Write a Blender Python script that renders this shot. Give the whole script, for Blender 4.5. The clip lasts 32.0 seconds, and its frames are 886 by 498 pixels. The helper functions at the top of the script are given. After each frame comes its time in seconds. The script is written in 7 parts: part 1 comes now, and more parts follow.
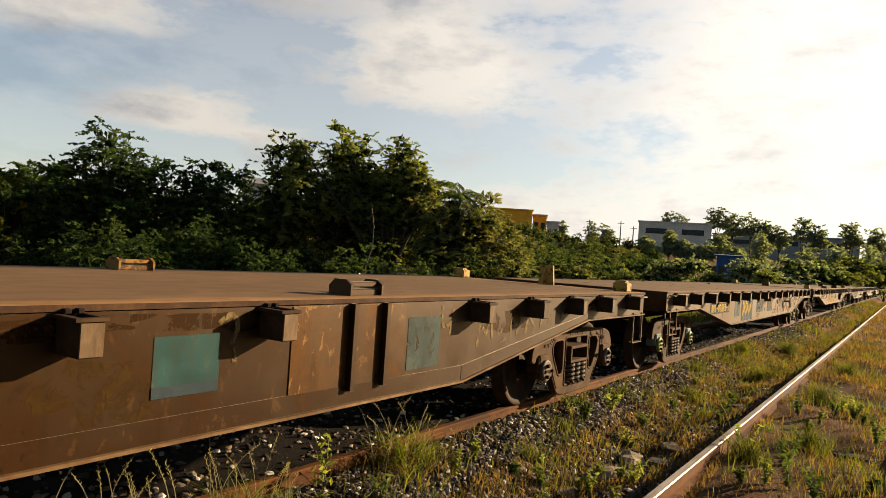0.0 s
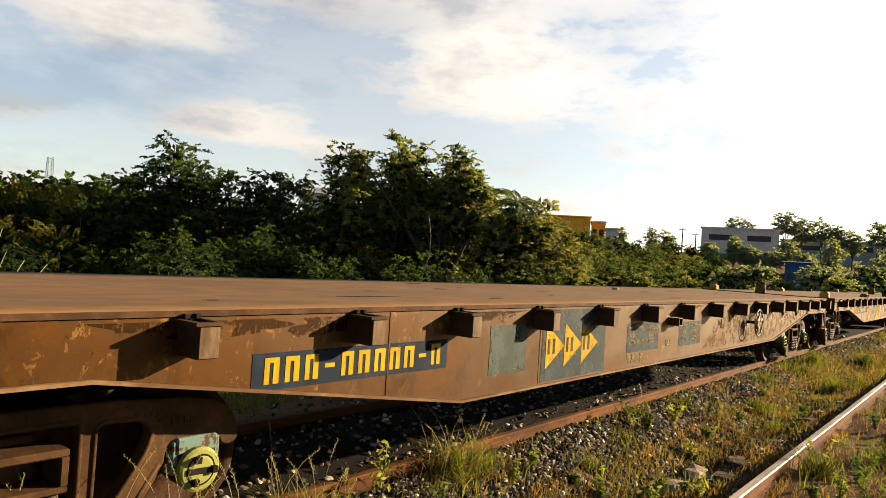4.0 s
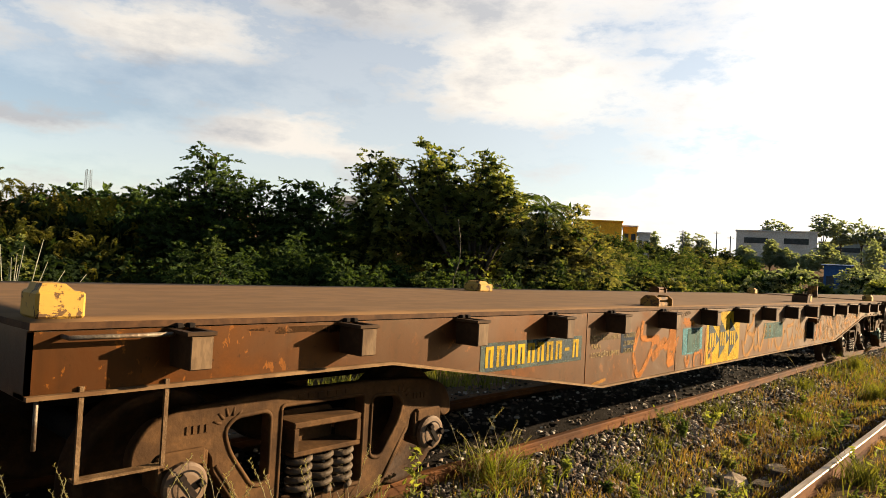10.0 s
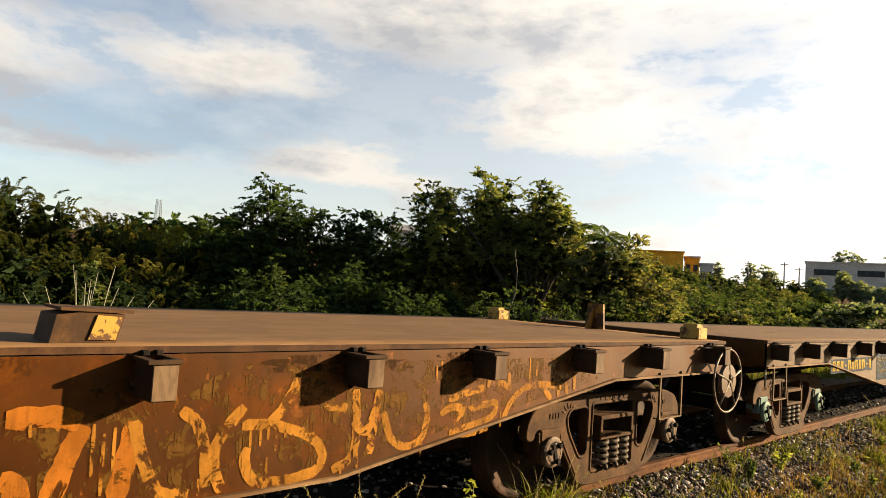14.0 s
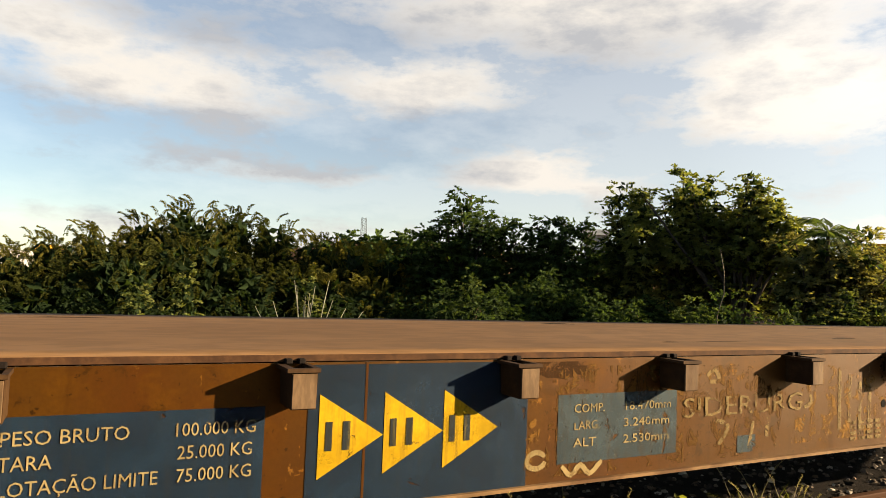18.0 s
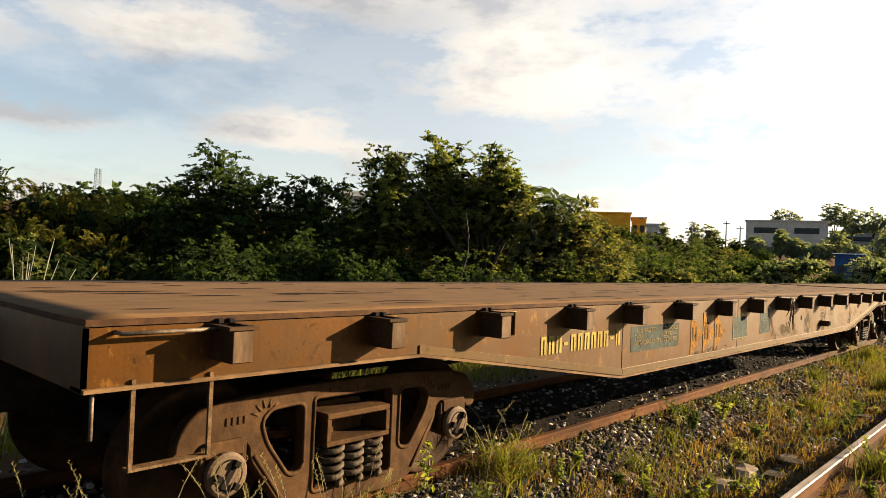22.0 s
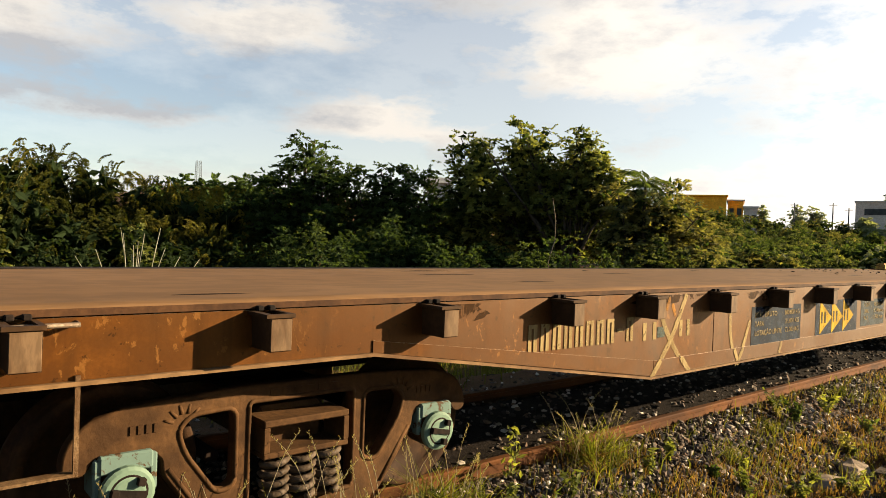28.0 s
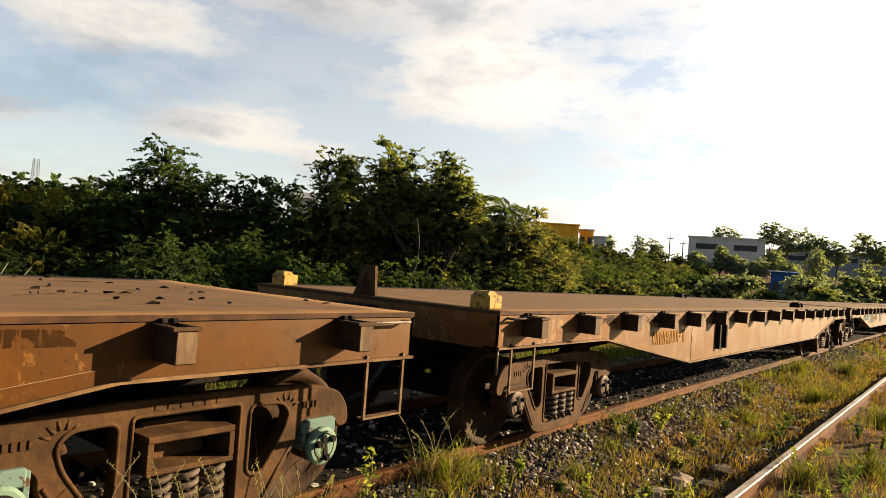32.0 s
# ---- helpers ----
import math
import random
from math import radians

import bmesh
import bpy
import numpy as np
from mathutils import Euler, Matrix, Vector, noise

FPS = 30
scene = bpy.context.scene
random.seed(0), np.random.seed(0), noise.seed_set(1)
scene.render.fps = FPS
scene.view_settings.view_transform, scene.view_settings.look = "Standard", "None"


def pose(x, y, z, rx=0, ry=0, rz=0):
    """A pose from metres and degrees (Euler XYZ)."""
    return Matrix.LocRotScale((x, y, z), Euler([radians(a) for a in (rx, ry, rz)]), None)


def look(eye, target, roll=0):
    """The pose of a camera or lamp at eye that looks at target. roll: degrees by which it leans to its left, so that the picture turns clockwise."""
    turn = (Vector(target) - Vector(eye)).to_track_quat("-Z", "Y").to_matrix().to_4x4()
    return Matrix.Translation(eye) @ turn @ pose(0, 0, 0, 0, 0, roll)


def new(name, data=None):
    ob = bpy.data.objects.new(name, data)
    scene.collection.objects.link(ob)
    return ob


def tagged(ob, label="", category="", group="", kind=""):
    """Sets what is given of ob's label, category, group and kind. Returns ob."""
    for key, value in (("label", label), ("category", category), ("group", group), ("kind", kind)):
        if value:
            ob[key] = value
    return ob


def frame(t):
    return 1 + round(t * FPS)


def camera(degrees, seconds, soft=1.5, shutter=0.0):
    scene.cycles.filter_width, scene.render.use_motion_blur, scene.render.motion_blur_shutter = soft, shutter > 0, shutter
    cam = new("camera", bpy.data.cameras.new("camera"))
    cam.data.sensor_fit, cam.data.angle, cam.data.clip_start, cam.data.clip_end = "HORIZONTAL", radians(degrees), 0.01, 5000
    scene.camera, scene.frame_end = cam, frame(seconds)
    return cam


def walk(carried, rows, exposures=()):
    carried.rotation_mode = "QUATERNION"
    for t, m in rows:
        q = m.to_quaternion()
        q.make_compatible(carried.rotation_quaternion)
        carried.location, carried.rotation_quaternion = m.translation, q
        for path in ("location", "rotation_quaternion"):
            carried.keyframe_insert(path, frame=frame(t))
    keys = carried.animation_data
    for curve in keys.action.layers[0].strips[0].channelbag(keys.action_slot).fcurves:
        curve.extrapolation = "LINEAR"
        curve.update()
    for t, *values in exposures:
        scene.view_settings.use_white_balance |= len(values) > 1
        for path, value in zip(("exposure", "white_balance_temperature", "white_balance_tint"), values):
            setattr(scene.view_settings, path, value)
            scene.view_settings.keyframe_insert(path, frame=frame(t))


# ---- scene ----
cam = camera(65.9, 32.0, 0.6)
PATH = [
    (0.0, pose(0, 0, 1.575, 90.55, -3.87, 34.30)),
    (0.5, pose(0, 0, 1.575, 90.35, -3.94, 34.08)),
    (1.0, pose(0, 0, 1.575, 90.22, -3.83, 33.57)),
    (1.5, pose(0, 0, 1.575, 90.30, -3.74, 34.19)),
    (2.0, pose(0, 0, 1.575, 90.80, -3.45, 34.69)),
    (2.5, pose(0, 0, 1.575, 90.55, -3.11, 35.77)),
    (4.5, pose(0, 0, 1.575, 90.98, -3.86, 39.40)),
    (5.0, pose(0, 0, 1.575, 91.40, -3.86, 38.11)),
    (5.5, pose(0, 0, 1.575, 91.61, -3.77, 37.70)),
    (6.0, pose(0, 0, 1.575, 91.86, -4.07, 38.19)),
    (6.5, pose(0, 0, 1.575, 91.68, -4.28, 38.22)),
    (7.0, pose(0, 0, 1.575, 91.68, -3.78, 37.69)),
    (7.5, pose(0, 0, 1.575, 91.56, -3.85, 38.17)),
    (8.0, pose(0, 0, 1.575, 91.59, -3.49, 38.01)),
    (8.5, pose(0, 0, 1.575, 90.25, -3.61, 38.90)),
    (9.0, pose(0, 0, 1.575, 89.36, -4.31, 40.87)),
    (9.5, pose(0, 0, 1.575, 90.74, -3.62, 41.50)),
    (10.0, pose(0, 0, 1.575, 91.27, -3.15, 41.60)),
    (10.5, pose(0, 0, 1.575, 92.05, -3.35, 43.26)),
    (11.0, pose(0, 0, 1.575, 92.57, -2.57, 47.19)),
    (11.5, pose(0, 0, 1.575, 93.11, -2.55, 49.17)),
    (12.0, pose(0, 0, 1.575, 93.36, -2.44, 50.29)),
    (12.5, pose(0, 0, 1.575, 93.53, -1.91, 51.84)),
    (13.0, pose(0, 0, 1.575, 93.70, -2.02, 52.09)),
    (13.5, pose(0, 0, 1.575, 93.62, -2.61, 50.37)),
    (14.0, pose(0, 0, 1.575, 93.45, -3.74, 46.30)),
    (14.5, pose(0, 0, 1.575, 93.21, -3.56, 44.77)),
    (15.0, pose(0, 0, 1.575, 92.82, -4.17, 45.99)),
    (15.5, pose(0, 0, 1.575, 92.63, -4.19, 44.83)),
    (17.5, pose(0, 0, 1.575, 92.20, -2.49, 57.27)),
    (18.0, pose(0, 0, 1.575, 93.23, -2.26, 62.52)),
    (18.5, pose(0, 0, 1.575, 92.33, -2.96, 61.59)),
    (19.0, pose(0, 0, 1.575, 92.18, -2.26, 61.57)),
    (19.5, pose(0, 0, 1.575, 92.41, -1.97, 61.24)),
    (20.0, pose(0, 0, 1.575, 92.51, -1.84, 61.55)),
    (20.5, pose(0, 0, 1.575, 92.51, -1.73, 60.77)),
    (21.0, pose(0, 0, 1.575, 91.49, -2.28, 55.37)),
    (21.5, pose(0, 0, 1.575, 91.73, -2.44, 43.61)),
    (22.0, pose(0, 0, 1.575, 90.73, -2.46, 42.31)),
    (22.5, pose(0, 0, 1.575, 91.09, -2.72, 45.49)),
    (23.0, pose(0, 0, 1.575, 90.80, -1.58, 52.85)),
    (23.5, pose(0, 0, 1.575, 90.85, -1.46, 56.52)),
    (24.0, pose(0, 0, 1.575, 90.73, -1.66, 56.69)),
    (24.5, pose(0, 0, 1.575, 90.96, -1.58, 57.52)),
    (25.0, pose(0, 0, 1.575, 91.02, -1.37, 56.42)),
    (25.5, pose(0, 0, 1.575, 90.30, -1.26, 56.02)),
    (26.0, pose(0, 0, 1.575, 90.66, -2.01, 54.35)),
    (26.5, pose(0, 0, 1.575, 89.78, -2.07, 51.75)),
    (28.5, pose(0, 0, 1.575, 89.51, -2.35, 47.60)),
    (29.0, pose(0, 0, 1.575, 91.30, -5.25, 37.56)),
    (29.5, pose(0, 0, 1.575, 90.90, -5.92, 32.83)),
    (30.0, pose(0, 0, 1.575, 92.66, -3.99, 35.44)),
    (30.5, pose(0, 0, 1.575, 90.12, -4.03, 38.20)),
    (31.0, pose(0, 0, 1.575, 90.59, -4.08, 38.50)),
    (31.5, pose(0, 0, 1.575, 91.65, -4.71, 37.16)),
    (32.0, pose(0, 0, 1.575, 91.49, -4.25, 38.09)),
]
EXPOSURES = [(0.0, 1.9), (1.0, 2.08), (2.0, 2.18), (4.5, 2.26), (29.0, 2.26), (29.6, 2.1), (30.2, 2.06), (31.0, 2.25), (32.0, 2.25)]
walk(cam, PATH, EXPOSURES)

# how far the train has rolled, in metres, at every second
ROLLED = [0.0, 2.599, 5.221, 7.868, 10.535, 13.226, 15.958, 18.744, 21.569, 24.42, 27.323, 30.293, 33.27, 36.191, 39.066, 41.922, 44.803, 47.748, 50.879, 53.937, 57.134, 60.444, 63.769, 67.04, 70.243, 73.43, 76.653, 79.799, 83.032, 86.404, 89.887, 93.439, 97.056]
FRONT_B = 9.92      # front end of the second wagon at 0 s
PITCH = 18.3        # one wagon over its couplers
TRACK = -4.335      # middle of the train's track


# ---- sky and sun ----
SUN_AZ, SUN_EL = radians(35), radians(17.5)   # to the right of the track, seen along it
sun_way = Vector((math.sin(SUN_AZ) * math.cos(SUN_EL), math.cos(SUN_AZ) * math.cos(SUN_EL), math.sin(SUN_EL)))


def make_world():
    w = bpy.data.worlds.new("world")
    scene.world = w
    w.use_nodes = True
    nt = w.node_tree
    nt.nodes.clear()
    N, L = nt.nodes.new, nt.links.new
    out, bg = N("ShaderNodeOutputWorld"), N("ShaderNodeBackground")
    sky = N("ShaderNodeTexSky")
    sky.sky_type, sky.sun_disc = "NISHITA", False
    sky.sun_elevation, sky.sun_rotation = SUN_EL, SUN_AZ
    sky.dust_density, sky.air_density, sky.ozone_density = 0.4, 1.0, 1.0
    co = N("ShaderNodeTexCoord")
    sep = N("ShaderNodeSeparateXYZ")
    L(co.outputs["Generated"], sep.inputs[0])

    def math_node(op, a, b=0.0):
        k = N("ShaderNodeMath")
        k.operation = op
        for v, i in ((a, 0), (b, 1)):
            if isinstance(v, (int, float)):
                k.inputs[i].default_value = v
            else:
                L(v, k.inputs[i])
        return k.outputs[0]

    def noise_node(vec, scale, detail, rough):
        k = N("ShaderNodeTexNoise")
        k.inputs["Scale"].default_value, k.inputs["Detail"].default_value, k.inputs["Roughness"].default_value = scale, detail, rough
        L(vec, k.inputs["Vector"])
        return k
    # bearing to the left of the track and elevation, in degrees
    left = math_node("MULTIPLY", sep.outputs["X"], -1.0)
    az = math_node("MULTIPLY", math_node("ARCTAN2", left, sep.outputs["Y"]), 57.3)
    el = math_node("MULTIPLY", math_node("ARCSINE", sep.outputs["Z"]), 57.3)
    com = N("ShaderNodeCombineXYZ")
    L(az, com.inputs[0]); L(el, com.inputs[1])
    # ragged edges: the place is pushed about by noise that is longer than it is high
    flat = N("ShaderNodeVectorMath"); flat.operation = "MULTIPLY"
    flat.inputs[1].default_value = (0.055, 0.13, 1.0)
    L(com.outputs[0], flat.inputs[0])
    push = noise_node(flat.outputs[0], 1.6, 6.0, 0.62)
    shift = N("ShaderNodeVectorMath"); shift.operation = "MULTIPLY_ADD"
    shift.inputs[1].default_value, shift.inputs[2].default_value = (9.0, 5.0, 0.0), (-4.5, -2.5, 0.0)
    L(push.outputs["Color"], shift.inputs[0])
    here = N("ShaderNodeVectorMath")
    L(com.outputs[0], here.inputs[0]); L(shift.outputs[0], here.inputs[1])

    def banks(rows):
        """Sum of soft-edged banks: bearing, elevation, half width, half height, strength."""
        total = 0.0
        for a, e, ra, re, k in rows:
            d = N("ShaderNodeVectorMath"); d.operation = "SUBTRACT"
            d.inputs[1].default_value = (a, e, 0)
            L(here.outputs[0], d.inputs[0])
            q = N("ShaderNodeVectorMath"); q.operation = "MULTIPLY"
            q.inputs[1].default_value = (1 / ra, 1 / re, 0)
            L(d.outputs[0], q.inputs[0])
            r = N("ShaderNodeVectorMath"); r.operation = "DOT_PRODUCT"
            L(q.outputs[0], r.inputs[0]); L(q.outputs[0], r.inputs[1])
            total = math_node("ADD", math_node("MULTIPLY", math_node("EXPONENT", math_node("MULTIPLY", r.outputs["Value"], -1.0)), k), total)
        return total
    bank = banks(CLOUDS)
    fine = noise_node(flat.outputs[0], 2.6, 9.0, 0.62)
    bank = math_node("ADD", bank, math_node("MULTIPLY", math_node("SUBTRACT", fine.outputs["Fac"], 0.5), 1.5))
    share = N("ShaderNodeMapRange"); share.interpolation_type = "SMOOTHSTEP"
    share.inputs[1].default_value, share.inputs[2].default_value = 0.05, 0.85
    share.inputs[3].default_value, share.inputs[4].default_value = 0.0, 1.0
    L(bank, share.inputs[0])
    # thick undersides are grey, sunlit flanks cream
    grey = math_node("ADD", banks(UNDERSIDES), math_node("MULTIPLY", math_node("SUBTRACT", fine.outputs["Fac"], 0.5), 2.4))
    shade = N("ShaderNodeValToRGB")
    shade.color_ramp.elements[0].position, shade.color_ramp.elements[1].position = 0.0, 0.75
    shade.color_ramp.elements[0].color = (3.9, 3.6, 3.2, 1)
    shade.color_ramp.elements[1].color = (2.2, 2.2, 2.25, 1)
    L(grey, shade.inputs[0])
    dot = N("ShaderNodeVectorMath"); dot.operation = "DOT_PRODUCT"
    dot.inputs[1].default_value = sun_way
    L(co.outputs["Generated"], dot.inputs[0])
    near = N("ShaderNodeMapRange")
    near.inputs[1].default_value, near.inputs[2].default_value = 0.25, 0.80
    near.inputs[3].default_value, near.inputs[4].default_value = 1.0, 1.6
    L(dot.outputs["Value"], near.inputs[0])
    lit = N("ShaderNodeVectorMath"); lit.operation = "SCALE"
    L(shade.outputs[0], lit.inputs[0]); L(near.outputs[0], lit.inputs["Scale"])
    mix = N("ShaderNodeMix"); mix.data_type = "RGBA"
    blue = N("ShaderNodeVectorMath"); blue.operation = "SCALE"
    blue.inputs["Scale"].default_value = 0.7
    L(sky.outputs[0], blue.inputs[0])
    veiled = math_node("MAXIMUM", share.outputs[0], banks([(45, 9, 58, 22, 0.45)]))
    L(veiled, mix.inputs[0]); L(blue.outputs[0], mix.inputs[6]); L(lit.outputs[0], mix.inputs[7])
    L(mix.outputs[2], bg.inputs[0])
    bg.inputs[1].default_value = SKY
    L(bg.outputs[0], out.inputs[0])


# banks of cloud over the woods: bearing, elevation, half width, half height, strength
CLOUDS = [(45, 9, 62, 20, 0.25), (86, 15.0, 11, 3.6, 0.7), (97, 19, 10, 4, 0.5), (64, 16.2, 8, 2.2, 0.65), (50, 21.5, 22, 2.6, 0.75), (71, 19.5, 4, 1.3, -0.4), (52.6, 16.9, 2.2, 1.6, -0.3),
          (54.5, 10.0, 7, 1.7, 0.75), (76, 9.0, 12, 1.1, 0.5), (36, 15.5, 8, 4.0, 0.9), (0, 13, 18, 13, 1.2), (28, 3, 26, 3.5, 0.45), (80, 3, 26, 2.0, 0.35), (40, 27, 30, 4, 0.8), (90, 27, 20, 3, 0.5)]
UNDERSIDES = [(76, 10.5, 12, 2.2, 1.0), (92, 11.5, 10, 2.2, 0.9), (50, 21.0, 24, 2.2, 0.6), (64, 13.6, 9, 1.2, 0.6), (95, 7, 14, 2.0, 0.7), (84, 19, 10, 2, 0.4)]
SKY = 0.053
make_world()
sun = new("sun", bpy.data.lights.new("sun", "SUN"))
sun.data.energy, sun.data.angle, sun.data.color = 5.0, radians(0.6), (1.0, 0.78, 0.49)
sun.matrix_world = look(sun_way * 50, (0, 0, 0))


# ---- materials ----
class Nodes:
    """A short way to write node materials."""

    def __init__(self, name):
        self.m = bpy.data.materials.new(name)
        self.m.use_nodes = True
        self.t = self.m.node_tree
        self.bsdf = self.t.nodes["Principled BSDF"]
        self.co = self.t.nodes.new("ShaderNodeTexCoord").outputs["Object"]
        self.info = None

    def n(self, kind):
        return self.t.nodes.new(kind)

    def link(self, a, b):
        self.t.links.new(a, b)

    def random(self):
        if not self.info:
            self.info = self.n("ShaderNodeObjectInfo").outputs["Random"]
        return self.info

    def shifted(self, way=(31.0, 17.0, 9.0), stretch=(1, 1, 1)):
        """Object coordinates, stretched, and moved from object to object."""
        s = self.n("ShaderNodeVectorMath"); s.operation = "MULTIPLY"
        s.inputs[1].default_value = stretch
        self.link(self.co, s.inputs[0])
        k = self.n("ShaderNodeVectorMath"); k.operation = "SCALE"
        k.inputs[0].default_value = way
        self.link(self.random(), k.inputs["Scale"])
        a = self.n("ShaderNodeVectorMath")
        self.link(s.outputs[0], a.inputs[0]); self.link(k.outputs[0], a.inputs[1])
        return a.outputs[0]

    def noise(self, vec, scale, detail=4.0, rough=0.6, distort=0.0):
        n = self.n("ShaderNodeTexNoise")
        n.inputs["Scale"].default_value, n.inputs["Detail"].default_value = scale, detail
        n.inputs["Roughness"].default_value, n.inputs["Distortion"].default_value = rough, distort
        self.link(vec, n.inputs["Vector"])
        return n.outputs["Fac"]

    def ramp(self, fac, lo, hi, a=(0, 0, 0), b=(1, 1, 1)):
        if lo > hi:
            lo, hi, a, b = hi, lo, b, a
        r = self.n("ShaderNodeValToRGB")
        e = r.color_ramp.elements
        e[0].position, e[1].position = lo, hi
        e[0].color, e[1].color = (*a, 1), (*b, 1)
        self.link(fac, r.inputs[0])
        return r.outputs[0]

    def mix(self, fac, a, b):
        x = self.n("ShaderNodeMix"); x.data_type = "RGBA"
        for v, s in ((fac, x.inputs[0]), (a, x.inputs[6]), (b, x.inputs[7])):
            if isinstance(v, (int, float)):
                s.default_value = v
            elif isinstance(v, tuple):
                s.default_value = (*v, 1)
            else:
                self.link(v, s)
        return x.outputs[2]

    def times(self, a, b):
        x = self.n("ShaderNodeMath"); x.operation = "MULTIPLY"
        for v, s in ((a, x.inputs[0]), (b, x.inputs[1])):
            if isinstance(v, (int, float)):
                s.default_value = v
            else:
                self.link(v, s)
        return x.outputs[0]

    def done(self, color, rough=0.7, metal=0.0, bump=None, depth=0.01, strength=0.5, gloss=0.09, tint=(1, 1, 1)):
        b = self.bsdf
        b.inputs["Specular IOR Level"].default_value = gloss
        b.inputs["Specular Tint"].default_value = (*tint, 1)
        for v, key in ((color, "Base Color"), (rough, "Roughness"), (metal, "Metallic")):
            if isinstance(v, tuple):
                b.inputs[key].default_value = (*v, 1)
            elif isinstance(v, (int, float)):
                b.inputs[key].default_value = v
            else:
                self.link(v, b.inputs[key])
        if bump is not None:
            n = self.n("ShaderNodeBump")
            n.inputs["Distance"].default_value, n.inputs["Strength"].default_value = depth, strength
            self.link(bump, n.inputs["Height"])
            self.link(n.outputs[0], b.inputs["Normal"])
        return self.m


def rusty(name, paint, rust, pale, rust_at=0.5, pale_at=0.62, gloss=0.42, dark=0.60, sheen=(1.0, 0.60, 0.28)):
    """Old painted steel: paint, rust that breaks through in patches, pale scraped spots, dark pits, run-down streaks."""
    k = Nodes(name)
    v = k.shifted()
    big = k.noise(v, 0.55, 5.0, 0.6, 0.5)
    cloudy = k.noise(k.shifted((7.0, 3.0, 5.0)), 2.1, 8.0, 0.62, 0.6)
    where = k.noise(k.shifted((2, 5, 8), (1.0, 1.0, 1.3)), 0.75, 4.0, 0.6)
    flakes = k.noise(k.shifted((9, 4, 6), (1.0, 1.25, 0.8)), 11.0, 7.0, 0.70, 0.35)
    crust = k.noise(k.shifted((1, 6, 3)), 5.5, 8.0, 0.74, 0.5)
    pits = k.noise(k.shifted((3.0, 11.0, 2.0)), 24.0, 4.0, 0.65)
    fine = k.noise(v, 70.0, 3.0, 0.6)
    runs = k.noise(k.shifted(stretch=(1.0, 7.0, 0.35)), 1.7, 4.0, 0.55)
    c = k.mix(k.ramp(big, rust_at - 0.10, rust_at + 0.06), paint, rust)
    c = k.mix(k.times(k.ramp(cloudy, 0.50, 0.66), 0.55), c, tuple(x * 0.48 for x in paint))
    c = k.mix(k.times(k.ramp(cloudy, 0.46, 0.34), 0.6), c, tuple(min(1, x * 1.7) for x in rust))
    c = k.mix(k.times(k.ramp(runs, 0.54, 0.70), 0.5), c, tuple(x * 0.42 for x in paint))
    c = k.mix(k.times(k.times(k.ramp(crust, dark - 0.03, dark), k.ramp(where, 0.42, 0.58)), 0.8), c, tuple(x * 0.30 for x in rust))
    c = k.mix(k.times(k.times(k.ramp(flakes, pale_at - 0.07, pale_at - 0.05), k.ramp(where, 0.56, 0.44)), 0.85), c, pale)
    c = k.mix(k.times(k.ramp(flakes, pale_at + 0.02, pale_at + 0.035), 0.9), c, pale)
    c = k.mix(k.times(k.ramp(pits, 0.64, 0.67), 0.85), c, tuple(x * 0.18 for x in rust))
    c = k.mix(k.times(k.ramp(fine, 0.42, 0.6), 0.25), c, tuple(x * 0.5 for x in rust))
    # a film of dust that shows when the side is seen along its length
    k.bsdf.inputs["Sheen Weight"].default_value = 0.22
    k.bsdf.inputs["Sheen Roughness"].default_value = 0.35
    k.bsdf.inputs["Sheen Tint"].default_value = (1.0, 0.80, 0.56, 1)
    return k.done(c, k.ramp(cloudy, 0.3, 0.7, (0.34,) * 3, (0.52,) * 3), 0.0, crust, 0.004, 0.3, gloss * 0.55, sheen)


def paint(name, color, chip, wear=0.62, rough=0.6, scale=9.0):
    """Stencilled or brushed paint; where it has flaked off, the steel below shows."""
    k = Nodes(name)
    v = k.shifted()
    a = k.noise(v, scale, 8.0, 0.76, 0.5)
    runs = k.noise(k.shifted((5, 9, 1), (1.0, 12.0, 0.8)), 3.0, 6.0, 0.7)
    c = k.mix(k.times(k.ramp(k.noise(v, 2.3, 5.0), 0.38, 0.68), 0.55), color, tuple(x * 0.5 for x in color))
    c = k.mix(k.times(k.ramp(runs, 0.50, 0.66), 0.55), c, chip)
    c = k.mix(k.times(k.ramp(k.noise(v, 60.0, 3.0), 0.4, 0.7), 0.35), c, tuple(x * 0.55 for x in color))
    k.done(c, rough, 0.0, a, 0.002, 0.3, 0.06, (1.0, 0.75, 0.45))
    gone = k.n("ShaderNodeMath"); gone.operation = "MAXIMUM"
    k.link(k.ramp(a, wear - 0.04, wear), gone.inputs[0])
    k.link(k.ramp(runs, wear + 0.06, wear + 0.09), gone.inputs[1])
    # the coat is thin: the rust below shows through it, more so in blotches
    thin = k.n("ShaderNodeMath"); thin.operation = "MAXIMUM"
    k.link(gone.outputs[0], thin.inputs[0])
    k.link(k.ramp(k.noise(v, 4.0, 5.0, 0.65), 0.40, 0.62, (0.06,) * 3, (0.42,) * 3), thin.inputs[1])
    x = k.n("ShaderNodeMixShader")
    k.link(thin.outputs[0], x.inputs[0])
    k.link(k.bsdf.outputs[0], x.inputs[1])
    k.link(k.n("ShaderNodeBsdfTransparent").outputs[0], x.inputs[2])
    k.link(x.outputs[0], k.t.nodes["Material Output"].inputs[0])
    return k.m


